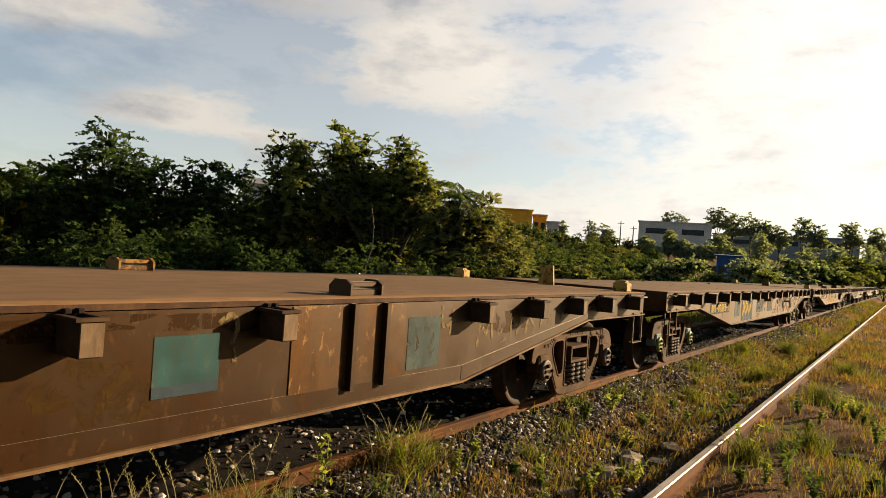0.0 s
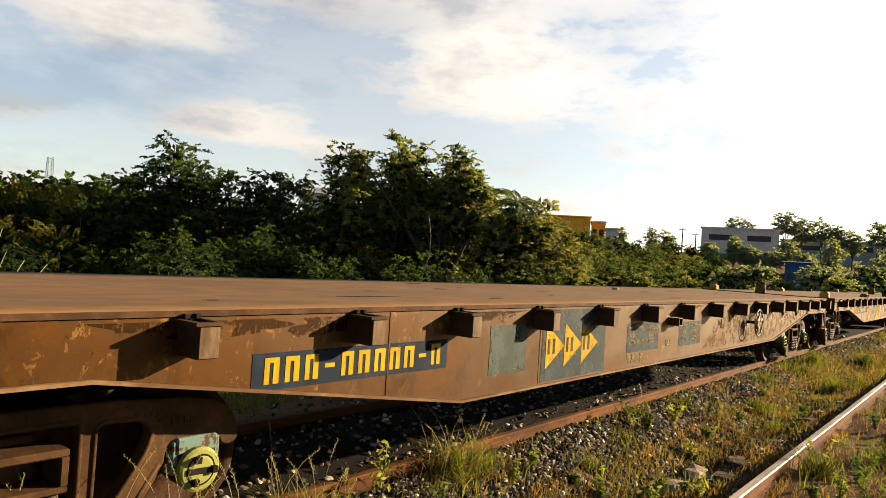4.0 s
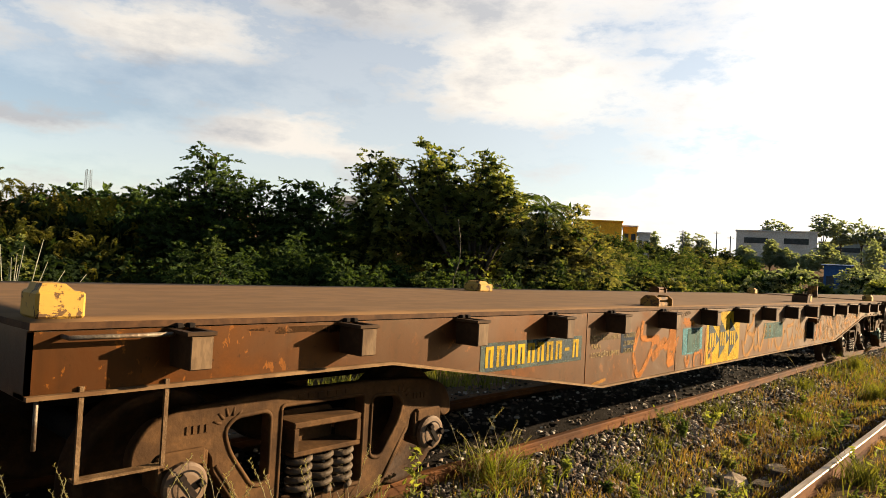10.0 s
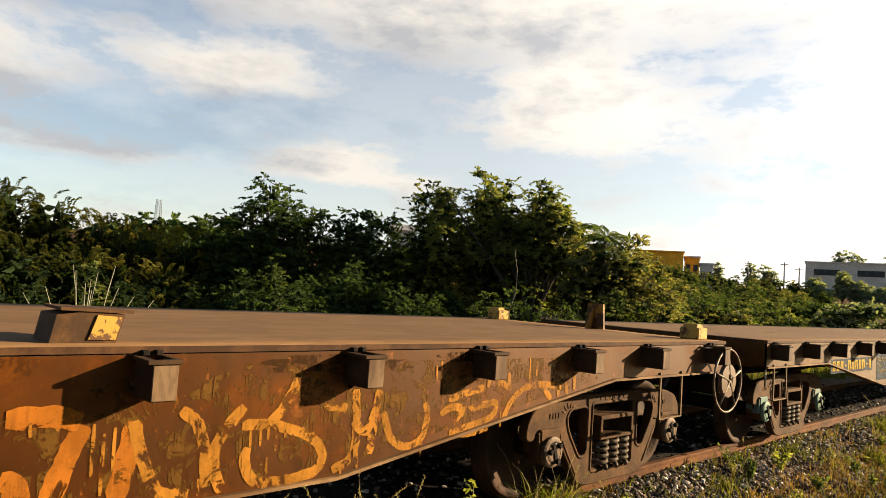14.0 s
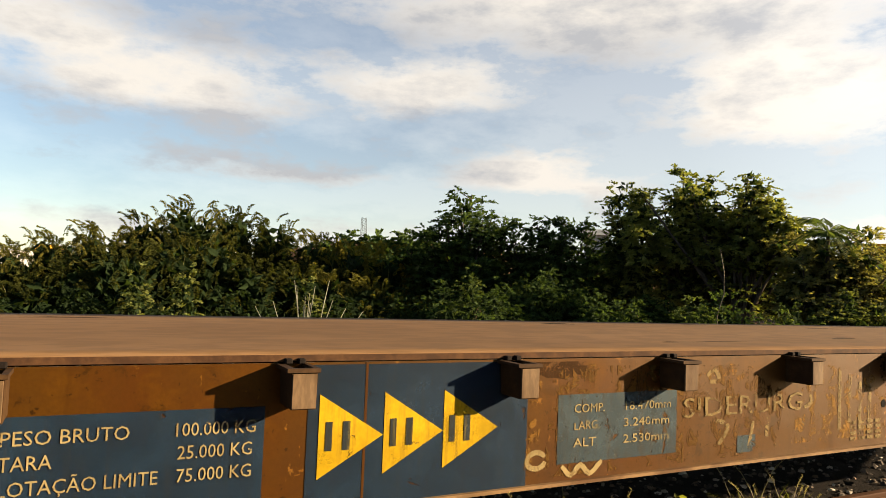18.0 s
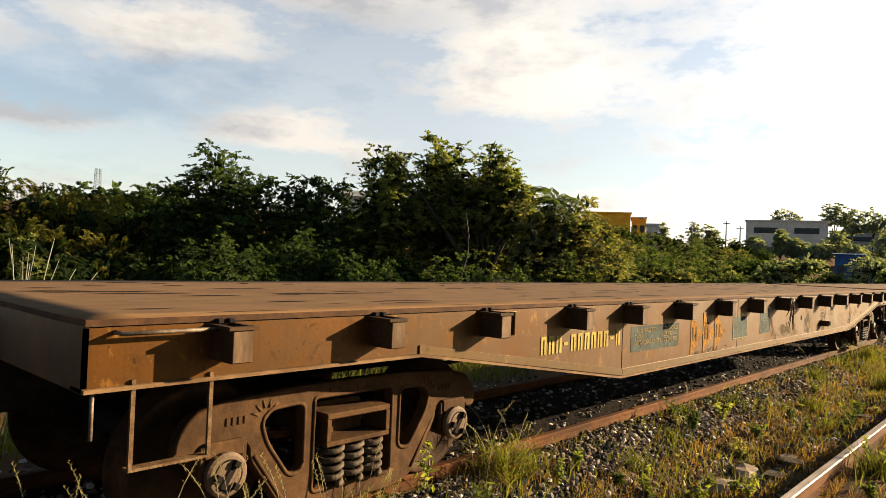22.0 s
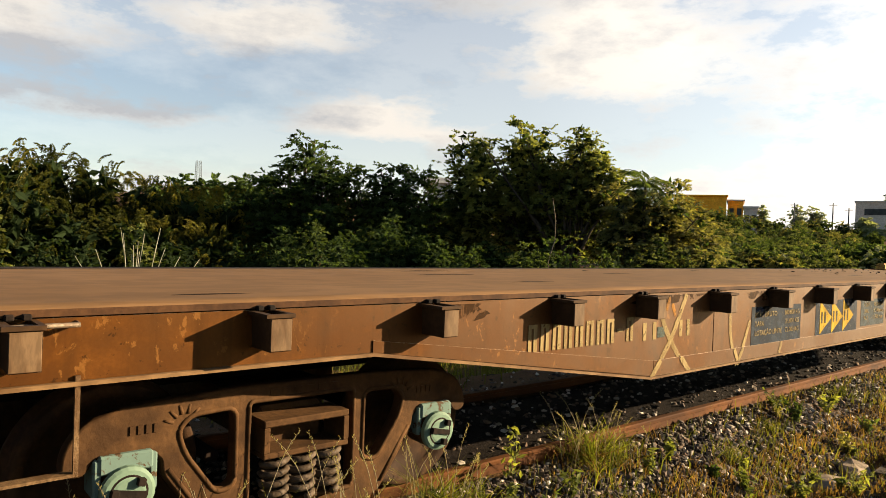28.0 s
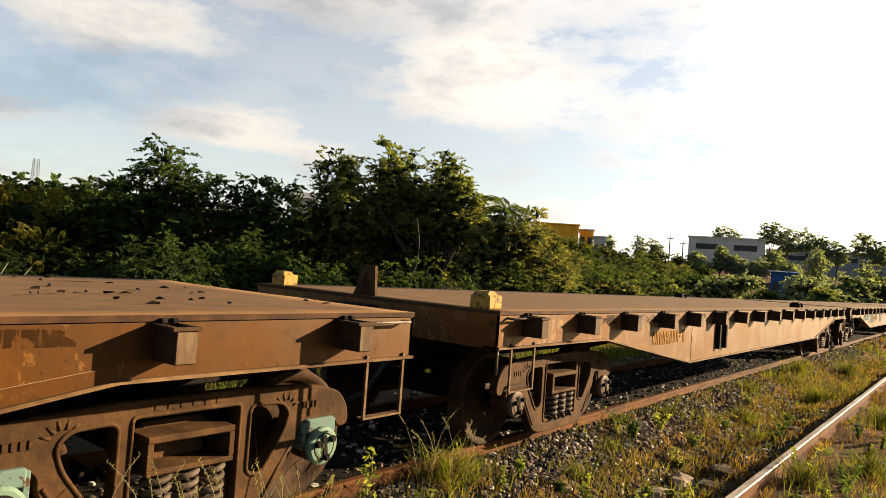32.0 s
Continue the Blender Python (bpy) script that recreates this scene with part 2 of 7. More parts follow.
def coated(name, color, chip, wear=0.62, rough=0.6, scale=9.0):
    """Painted solid steel, chipped down to rust."""
    k = Nodes(name)
    v = k.shifted()
    a = k.noise(v, scale, 7.0, 0.74, 0.5)
    c = k.mix(k.times(k.ramp(k.noise(v, 3.0, 5.0), 0.38, 0.68), 0.5), color, tuple(x * 0.55 for x in color))
    c = k.mix(k.ramp(a, wear, wear + 0.03), c, chip)
    return k.done(c, rough, 0.0, a, 0.002, 0.4, 0.12)


def plain(name, a, b, scale=6.0, rough=0.8, metal=0.0, depth=0.01, detail=5.0, stretch=(1, 1, 1), lo=0.42, hi=0.58):
    k = Nodes(name)
    v = k.shifted(stretch=stretch)
    f = k.noise(v, scale, detail, 0.65)
    g = k.noise(v, scale * 6.3, 3.0, 0.6)
    c = k.mix(k.ramp(f, lo, hi), a, b)
    c = k.mix(k.times(k.ramp(g, 0.44, 0.58), 0.45), c, tuple(x * 0.5 for x in a))
    return k.done(c, rough, metal, g, depth, 0.5)


def foliage(name, dark, light, rough=0.6, clumps=0.9):
    """Leaves: they let some light through and differ from leaf to leaf."""
    k = Nodes(name)
    g = k.n("ShaderNodeNewGeometry").outputs["Random Per Island"]
    clump = k.ramp(k.noise(k.shifted(), clumps, 2.0), 0.40, 0.60)
    c = k.mix(k.mix(0.62, g, clump), dark, light)
    k.done(c, rough, gloss=0.03)
    tr = k.n("ShaderNodeBsdfTranslucent")
    bright = k.n("ShaderNodeVectorMath"); bright.operation = "MULTIPLY"
    bright.inputs[1].default_value = (1.5, 1.5, 0.5)
    k.link(c, bright.inputs[0]); k.link(bright.outputs[0], tr.inputs[0])
    x = k.n("ShaderNodeMixShader"); x.inputs[0].default_value = 0.48
    k.link(k.bsdf.outputs[0], x.inputs[1]); k.link(tr.outputs[0], x.inputs[2])
    k.link(x.outputs[0], k.t.nodes["Material Output"].inputs[0])
    return k.m


def ground_material():
    k = Nodes("ground_soil")
    v = k.co
    big = k.noise(v, 0.35, 5.0, 0.6)
    mid = k.noise(v, 2.3, 5.0, 0.65)
    fine = k.noise(v, 38.0, 4.0, 0.7)
    c = k.mix(k.ramp(mid, 0.38, 0.62), (0.082, 0.040, 0.017), (0.050, 0.034, 0.013))
    c = k.mix(k.times(k.ramp(big, 0.45, 0.6), 0.8), c, (0.115, 0.054, 0.021))
    c = k.mix(k.times(k.ramp(fine, 0.45, 0.7), 0.6), c, (0.016, 0.011, 0.007))
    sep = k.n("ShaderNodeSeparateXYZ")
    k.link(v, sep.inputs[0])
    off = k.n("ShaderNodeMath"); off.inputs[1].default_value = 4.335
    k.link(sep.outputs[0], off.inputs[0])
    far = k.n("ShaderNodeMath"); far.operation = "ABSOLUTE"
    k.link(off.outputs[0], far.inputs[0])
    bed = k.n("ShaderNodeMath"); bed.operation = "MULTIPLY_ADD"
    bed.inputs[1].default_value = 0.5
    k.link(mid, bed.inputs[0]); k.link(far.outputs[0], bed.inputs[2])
    # oily bed, coloured near black to carry the shade under the train too
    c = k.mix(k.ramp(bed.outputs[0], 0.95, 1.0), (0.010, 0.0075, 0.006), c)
    return k.done(c, 0.9, 0.0, fine, 0.03, 0.7, 0.05)


SOIL = ground_material()
DECK = plain("dusty_deck_steel", (0.120, 0.067, 0.031), (0.098, 0.053, 0.023), 0.7, 0.9, 0.0, 0.004, 6.0, (1.4, 0.7, 1), 0.36, 0.64)
DECK_EDGE = plain("rusty_deck_edge", (0.052, 0.024, 0.010), (0.026, 0.012, 0.006), 7.0, 0.8, 0.0, 0.003)
# near-black tone for the underframe and small fittings
DARK = plain("underframe_near_black", (0.007, 0.005, 0.004), (0.013, 0.008, 0.006), 4.0, 0.9)
CAST = plain("cast_steel_dust", (0.060, 0.029, 0.0105), (0.026, 0.0122, 0.0045), 4.0, 0.8, 0.0, 0.008, 6.0, lo=0.40, hi=0.60)
WHEEL = plain("wheel_steel", (0.038, 0.018, 0.0072), (0.019, 0.0095, 0.0048), 5.0, 0.75)
SPRING = plain("spring_steel", (0.0744, 0.0546, 0.0384), (0.0384, 0.0260, 0.0161), 8.0, 0.6)
RAIL_RUST = plain("rusty_rail_steel", (0.078, 0.028, 0.0065), (0.034, 0.0125, 0.004), 6.0, 0.8, 0.0, 0.003, 4.0, (0.520, 0.156, 0.520))
RAIL_BRIGHT = plain("worn_rail_head", (0.34, 0.28, 0.22), (0.17, 0.125, 0.085), 9.0, 0.5, 0.5, 0.001, 3.0, (1, 0.08, 1))
SLEEPER = plain("old_sleeper_wood", (0.060, 0.045, 0.031), (0.033, 0.025, 0.019), 5.0, 0.9, 0.0, 0.01, 5.0, (0.600, 4.800, 0.600))
STONE = None
GALV = plain("bare_rod_steel", (0.1352, 0.1066, 0.0775), (0.0707, 0.0453, 0.0291), 12.0, 0.5, 0.3)
YELLOW_STEEL = coated("yellow_steel", (0.27, 0.155, 0.028), (0.060, 0.030, 0.012), 0.53, 0.6, 14.0)
WORN_YELLOW = coated("worn_yellow_steel", (0.16, 0.075, 0.010), (0.040, 0.018, 0.007), 0.50, 0.6, 9.0)
HOLE = plain("hole_dark_disc", (0.0022, 0.0018, 0.0015), (0.0030, 0.0024, 0.0020), 9.0, 1.0)
BLACK_RUBBER = plain("hose_rubber", (0.016, 0.015, 0.014), (0.026, 0.023, 0.021), 9.0, 0.7)


# ---- mesh helpers ----
def mesh_of(name, bm, material=None):
    me = bpy.data.meshes.new(name)
    bm.to_mesh(me)
    bm.free()
    if material:
        me.materials.append(material)
    return me


def put(name, me, parent=None, m=None, label=""):
    """Links a mesh as an object, under a thing if one is given."""
    ob = new(name, me)
    if parent:
        ob.parent = parent
    if m is not None:
        ob.matrix_basis = m
    if label:
        ob["label"] = label
    return ob


def part(name, bm, material, parent=None, label="", m=None):
    return put(name, mesh_of(name, bm, material), parent, m, label)


def box(bm, x0, x1, y0, y1, z0, z1, bevel=0.0):
    r = bmesh.ops.create_cube(bm, size=1.0)["verts"]
    for v in r:
        v.co = Vector(((x0 + x1) / 2 + v.co.x * (x1 - x0), (y0 + y1) / 2 + v.co.y * (y1 - y0), (z0 + z1) / 2 + v.co.z * (z1 - z0)))
    if bevel:
        bmesh.ops.bevel(bm, geom=list({e for v in r for e in v.link_edges}), offset=bevel, segments=1, affect="EDGES")
    return bm


def boxed(x0, x1, y0, y1, z0, z1, bevel=0.0):
    return box(bmesh.new(), x0, x1, y0, y1, z0, z1, bevel)


def prism(bm, outline, axis, a, b):
    """Pushes a flat outline along an axis from a to b. Outline pairs are the two other axes in order."""
    def at(p, d):
        return {"x": (d, p[0], p[1]), "y": (p[0], d, p[1]), "z": (p[0], p[1], d)}[axis]
    lo = [bm.verts.new(at(p, a)) for p in outline]
    hi = [bm.verts.new(at(p, b)) for p in outline]
    n = len(outline)
    bm.faces.new(lo); bm.faces.new(list(reversed(hi)))
    for i in range(n):
        bm.faces.new((lo[i], hi[i], hi[(i + 1) % n], lo[(i + 1) % n]))
    bmesh.ops.recalc_face_normals(bm, faces=bm.faces[:])
    return bm


def tube(bm, points, radius, sides=6, close=False):
    """A round bar along a line of points. radius: one number, or one for each point."""
    pts = [Vector(p) for p in points]
    rings = []
    n = len(pts)
    for i, p in enumerate(pts):
        a = pts[i - 1] if i or close else p
        b = pts[(i + 1) % n] if i < n - 1 or close else p
        way = (b - a).normalized()
        side = way.cross(Vector((0.13, 0.21, 0.97)))
        if side.length < 0.1:
            side = way.cross(Vector((1, 0, 0)))
        side.normalize()
        up = side.cross(way)
        r = radius[i] if isinstance(radius, (list, tuple)) else radius
        rings.append([bm.verts.new(p + side * (r * math.cos(t)) + up * (r * math.sin(t)))
                      for t in [2 * math.pi * j / sides for j in range(sides)]])
    for i in range(n if close else n - 1):
        u, v = rings[i], rings[(i + 1) % n]
        for j in range(sides):
            f = bm.faces.new((u[j], u[(j + 1) % sides], v[(j + 1) % sides], v[j]))
            f.smooth = True
    if not close:
        bm.faces.new(list(reversed(rings[0]))); bm.faces.new(rings[-1])
    return bm


def lathe(bm, profile, axis="x", sides=28):
    """Turns a profile of (along, radius) round an axis."""
    rings = []
    for d, r in profile:
        ring = []
        for j in range(sides):
            t = 2 * math.pi * j / sides
            c, s = r * math.cos(t), r * math.sin(t)
            ring.append(bm.verts.new({"x": (d, c, s), "y": (c, d, s), "z": (c, s, d)}[axis]))
        rings.append(ring)
    for u, v in zip(rings, rings[1:]):
        for j in range(sides):
            bm.faces.new((u[j], u[(j + 1) % sides], v[(j + 1) % sides], v[j])).smooth = True
    bm.faces.new(list(reversed(rings[0]))); bm.faces.new(rings[-1])
    bmesh.ops.recalc_face_normals(bm, faces=bm.faces[:])
    return bm


def raw_mesh(name, verts, faces, material, smooth=False):
    me = bpy.data.meshes.new(name)
    me.from_pydata(verts if isinstance(verts, list) else verts.tolist(), [], faces if isinstance(faces, list) else faces.tolist())
    me.materials.append(material)
    if smooth:
        me.polygons.foreach_set("use_smooth", [True] * len(me.polygons))
    return me


# ---- the lie of the land ----
def smooth(a, b, x):
    t = np.clip((x - a) / (b - a), 0, 1)
    return t * t * (3 - 2 * t)


def lie(x, y):
    """Height of the ground at x, y (arrays)."""
    x, y = np.asarray(x, float), np.asarray(y, float)
    z = -0.25 + 0.03 * np.exp(-((x + 0.64) / 1.3) ** 4)
    z = z - 0.14 * np.exp(-((x + 2.30) / 0.34) ** 2)                      # the dip between the tracks
    z = z + 0.15 * np.exp(-((x - TRACK) / 1.62) ** 6)                      # ballast bed of the train's track
    z = z - 0.6 * smooth(-6.4, -8.5, x) - 2.2 * smooth(-9, -18, x)          # bank down to the scrub
    z = z - 0.5 * smooth(2.5, 5, x)
    z = z + 11.0 * smooth(85, 190, y) * smooth(-9, -40, x)                  # the slope with the buildings
    z = z + 19.0 * np.exp(-(((x + 280) / 90) ** 2 + ((y - 110) / 60) ** 2))   # wooded rise
    z = z + 9.0 * smooth(160, 420, -x)                                      # hills far off
    z = z + 10.0 * smooth(250, 700, y) * smooth(-9, -60, x)
    rough = 0.035 * np.sin(x * 2.1 + 0.6 * np.sin(y * 1.3)) * np.sin(y * 1.7 + 0.8 * np.sin(x * 1.1)) + 0.02 * np.sin(x * 5.3 + y * 3.1)
    return z + rough * np.where(np.abs(x - TRACK) < 1.3, 0.3, 1.0)


def make_ground():
    def steps(lo, hi, step, far):
        s = list(np.arange(lo, hi + step / 2, step))
        d, up, down = step, [s[-1]], [s[0]]
        while up[-1] < far:
            d *= 1.16
            up.append(up[-1] + d)
        d = step
        while down[-1] > -far:
            d *= 1.16
            down.append(down[-1] - d)
        return np.array(list(reversed(down[1:])) + s + up[1:])
    xs, ys = steps(-8.0, 2.0, 0.14, 3000), steps(-1.0, 26.0, 0.2, 3000)
    X, Y = np.meshgrid(xs, ys)
    Z = lie(X, Y)
    n, m = len(xs), len(ys)
    idx = np.arange(n * m).reshape(m, n)
    faces = np.stack([idx[:-1, :-1], idx[:-1, 1:], idx[1:, 1:], idx[1:, :-1]], -1).reshape(-1, 4)
    global ground
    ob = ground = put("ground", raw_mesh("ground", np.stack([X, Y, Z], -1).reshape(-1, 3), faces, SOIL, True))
    tagged(ob, "trackside soil with gravel, dry and green grass", "ground", kind="structure")


make_ground()

# ---- tracks ----
NEAR_RAIL, NEAR_Z = -1.473, -0.07


def rail_mesh(name, sides_mat, head_mat, y0=-40.0, y1=600.0):
    """A flat-bottomed rail; its top is at z = 0."""
    half = [(0.070, -0.150), (0.070, -0.138), (0.012, -0.118), (0.010, -0.045), (0.034, -0.036), (0.036, -0.010), (0.028, -0.001), (0.0, 0.0)]
    outline = half + [(-x, z) for x, z in reversed(half[:-1])]
    bm = bmesh.new()
    ends = []
    for y in (y0, -10, 0, 5, 10, 20, 40, 80, 160, y1):
        ends.append([bm.verts.new((x, y, z)) for x, z in outline])
    n = len(outline)
    for u, v in zip(ends, ends[1:]):
        for i in range(n):
            f = bm.faces.new((u[i], u[(i + 1) % n], v[(i + 1) % n], v[i]))
            f.material_index = 1 if i in (5, 6, 7, 8) else 0
    bm.faces.new(ends[0]); bm.faces.new(list(reversed(ends[-1])))
    bmesh.ops.recalc_face_normals(bm, faces=bm.faces[:])
    me = mesh_of(name, bm, sides_mat)
    me.materials.append(head_mat)
    return me


far_rail = rail_mesh("rail", RAIL_RUST, RAIL_RUST)
near_rail = rail_mesh("rail", RAIL_RUST, RAIL_BRIGHT)
for x in (TRACK - 0.836, TRACK + 0.836):
    tagged(put("rail", far_rail, None, pose(x, 0, 0)), "brown rusty rail under the train's wheels", "rail", "rails", "structure")
for x in (NEAR_RAIL, NEAR_RAIL + 1.672):
    tagged(put("rail", near_rail, None, pose(x, 0, NEAR_Z)), "rail with a polished bright head in the grass", "rail", "rails", "structure")

sleeper = mesh_of("sleeper", boxed(-1.35, 1.35, -0.11, 0.11, -0.16, 0.0, 0.012), SLEEPER)
for i in range(60):
    for x, z in ((TRACK, -0.152), (NEAR_RAIL + 0.836, -0.245)):
        tagged(put("sleeper", sleeper, None, pose(x, -2 + 0.62 * i, z, 0, 0, random.uniform(-1, 1))),
               "dark weathered wooden sleeper bedded in ballast", "sleeper", "sleepers", "structure")


# ---- the train: flat wagons for containers and slabs ----
LEN, HALF, TOP = 17.3, 1.485, 1.27
END_LOW, BELLY = 0.995, 0.615
BOGIES = (1.72, 15.98)
POCKETS = (0.45, 1.40, 2.37, 3.43, 4.36, 5.42, 6.50, 7.55, 8.62, 9.68, 10.75, 11.78, 12.82, 13.75, 14.78, 15.70, 16.80)


def low_edge(y):
    """Height of the lower edge of the side girder."""
    y = min(y, LEN - y)
    return END_LOW if y < 1.9 else max(BELLY, END_LOW - (END_LOW - BELLY) * (y - 1.9) / 2.5)


GIRDER_Y = (0.0, 1.9, 4.4, LEN / 2, LEN - 4.4, LEN - 1.9, LEN)


def girder_mesh(side, material):
    """The web of the fish-bellied side girder."""
    web = [(y, low_edge(y)) for y in GIRDER_Y] + [(y, TOP - 0.035) for y in reversed(GIRDER_Y)]
    return mesh_of("side_girder", prism(bmesh.new(), web, "x", side * (HALF - 0.014), side * HALF), material)


def flange_mesh(side, material):
    """The flange along the lower edge of the girder."""
    low = [(y, low_edge(y) - 0.018) for y in GIRDER_Y] + [(y, low_edge(y) - 0.001) for y in reversed(GIRDER_Y)]
    return mesh_of("bottom_flange", prism(bmesh.new(), low, "x", side * (HALF - 0.12), side * (HALF + 0.026)), material)


def deck_mesh(material):
    """The deck plate, a little wavy, with a thin edge."""
    nx, ny = 10, 70
    bm = bmesh.new()
    rows = []
    for j in range(ny + 1):
        y = LEN * j / ny
        rows.append([bm.verts.new((-HALF - 0.012 + (2 * HALF + 0.024) * i / nx, y,
                                   TOP - (0.0 if i in (0, nx) else 0.004 + 0.004 * noise.noise((i * 0.9, y * 0.8, 3.0)))))
                     for i in range(nx + 1)])
    for u, v in zip(rows, rows[1:]):
        for i in range(nx):
            bm.faces.new((u[i], u[i + 1], v[i + 1], v[i])).smooth = True
    edge = [r[0] for r in rows] + rows[-1][1:] + [r[-1] for r in reversed(rows[:-1])] + list(reversed(rows[0][1:-1]))
    low = [bm.verts.new(v.co - Vector((0, 0, 0.028))) for v in edge]
    n = len(edge)
    for i in range(n):
        bm.faces.new((edge[i], edge[(i + 1) % n], low[(i + 1) % n], low[i])).material_index = 1
    bmesh.ops.recalc_face_normals(bm, faces=bm.faces[:])
    me = mesh_of("deck", bm, material)
    me.materials.append(DECK_EDGE)
    return me


def pocket_mesh(material):
    """A stake pocket: a bent plate open above and below, with a flared rim. Its right end is at y = 0, its back at x = 0."""
    w, d, t = 0.105, 0.18, 0.012
    bm = bmesh.new()

    def ring(z, g, e):
        pts = [(-0.001, g), (d + e, g), (d + e, -w - g - e), (-0.001, -w - g - e), (-0.001, -w + t), (d - t, -w + t), (d - t, -t), (-0.001, -t)]
        return [bm.verts.new((x, y, z)) for x, y in pts]
    rings = [ring(-0.17, 0.0, -0.006), ring(-0.06, 0.0, 0.0), ring(-0.026, 0.0, 0.0), ring(-0.022, 0.009, 0.012), ring(-0.006, 0.009, 0.012)]
    for u, v in zip(rings, rings[1:]):
        for i in range(8):
            bm.faces.new((u[i], u[(i + 1) % 8], v[(i + 1) % 8], v[i]))
    for r in (rings[0], rings[-1]):
        for q in ((0, 1, 6, 7), (1, 2, 5, 6), (2, 3, 4, 5)):
            bm.faces.new([r[i] for i in q])
    bmesh.ops.recalc_face_normals(bm, faces=bm.faces[:])
    return mesh_of("stake_pocket", bm, material)


def lit_plate_mesh(material):
    """Pale front plate of a pocket: sunlight on that face put into its colour."""
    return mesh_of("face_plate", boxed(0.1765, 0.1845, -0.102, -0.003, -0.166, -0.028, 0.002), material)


def lug_mesh(material):
    return mesh_of("lug", boxed(0.0, 0.04, -0.095, -0.065, -0.006, 0.016, 0.004), material)


def curve_mesh(name, outlines, thick, bevel, material, turn):
    """Fills flat outlines (the first one outside, the others holes) and gives them thickness."""
    cu = bpy.data.curves.new(name, "CURVE")
    cu.dimensions, cu.fill_mode, cu.extrude, cu.bevel_depth, cu.bevel_resolution = "2D", "BOTH", thick / 2, bevel, 1
    for pts in outlines:
        sp = cu.splines.new("POLY")
        sp.points.add(len(pts) - 1)
        for p, (a, b) in zip(sp.points, pts):
            p.co = (a, b, 0, 1)
        sp.use_cyclic_u = True
    ob = bpy.data.objects.new(name, cu)
    me = bpy.data.meshes.new_from_object(ob)
    bpy.data.objects.remove(ob)
    me.transform(turn)
    me.materials.clear()
    me.materials.append(material)
    return me


def rounded(pts, r=0.05, n=4):
    """Rounds the corners of an outline."""
    out = []
    for i, p in enumerate(pts):
        a, b, c = Vector(pts[i - 1]), Vector(p), Vector(pts[(i + 1) % len(pts)])
        u, v = a - b, c - b
        k = min(r, u.length * 0.45, v.length * 0.45)
        s, e = b + u.normalized() * k, b + v.normalized() * k
        for j in range(n + 1):
            t = j / n
            q = s * (1 - t) ** 2 + b * (2 * t * (1 - t)) + e * t ** 2
            out.append((q.x, q.y))
    return out


UPRIGHT = Matrix(((0, 0, 1, 0), (1, 0, 0, 0), (0, 1, 0, 0), (0, 0, 0, 1)))   # flat x, y to the wagon's y, z


def frame_mesh(material):
    """One cast side frame of a bogie, round its middle."""
    right = [(0.40, 0.80), (0.90, 0.77), (1.06, 0.72), (1.13, 0.62), (1.14, 0.52), (1.06, 0.51), (1.03, 0.57),
             (0.98, 0.578), (0.78, 0.575), (0.72, 0.53), (0.715, 0.45), (0.49, 0.13), (0.36, 0.09)]
    outer = right + [(-a, b) for a, b in reversed(right)]
    ear = [(0.375, 0.72), (0.60, 0.71), (0.66, 0.645), (0.625, 0.53), (0.47, 0.31), (0.375, 0.33)]
    window = [(-0.31, 0.735), (0.31, 0.735), (0.31, 0.185), (-0.31, 0.185)]
    holes = [rounded(ear, 0.06), list(reversed(rounded([(-a, b) for a, b in ear], 0.06))), rounded(window, 0.03)]
    me = curve_mesh("side_frame", [rounded(outer, 0.05)] + holes, 0.055, 0.012, material, UPRIGHT)
    # raised rims round the openings
    bm = bmesh.new()
    bm.from_mesh(me)
    for h in holes:
        tube(bm, [(0.036, p[0], p[1]) for p in h], 0.014, 6, True)
    # cast fins at the outer corner of each opening, a foundry mark in plain bars and a rib along the tension arm
    for s in (-1, 1):
        for i in range(5):
            t = radians(20 + 28 * i)
            a, b = (s * (0.63 + 0.055 * math.cos(t)), 0.665 + 0.055 * math.sin(t)), (s * (0.63 + 0.105 * math.cos(t)), 0.665 + 0.10 * math.sin(t))
            tube(bm, [(0.038, *a), (0.034, *b)], 0.010, 4)
        for i in range(4):
            box(bm, 0.034, 0.046, s * (0.76 + 0.035 * i) - 0.010, s * (0.76 + 0.035 * i) + 0.010, 0.655, 0.695)
        tube(bm, [(0.036, s * 0.70, 0.47), (0.036, s * 0.50, 0.18)], 0.013, 5)
    for i in range(6):
        box(bm, 0.034, 0.044, -0.20 + 0.07 * i, -0.155 + 0.07 * i, 0.755, 0.785)
    bm.to_mesh(me)
    bm.free()
    return me


def spring_mesh(material):
    bm = bmesh.new()
    turns, h, r = 4.6, 0.235, 0.064
    pts = [(r * math.cos(t), r * math.sin(t), h * i / 64) for i, t in enumerate([2 * math.pi * turns * i / 64 for i in range(65)])]
    tube(bm, pts, 0.0175, 6)
    return mesh_of("coil_spring", bm, material)


def wheel_mesh(material):
    """A wheel with flange, tread, dished plate and hub; the flange looks to -x."""
    prof = [(-0.09, 0.10), (-0.09, 0.13), (-0.03, 0.15), (-0.02, 0.34), (-0.055, 0.37), (-0.058, 0.425), (-0.045, 0.447), (-0.03, 0.442),
            (-0.018, 0.424), (0.075, 0.417), (0.08, 0.405), (0.075, 0.36), (0.03, 0.345), (0.02, 0.15), (0.06, 0.13), (0.06, 0.10)]
    return mesh_of("wheel", lathe(bmesh.new(), prof, "x", 40), material)


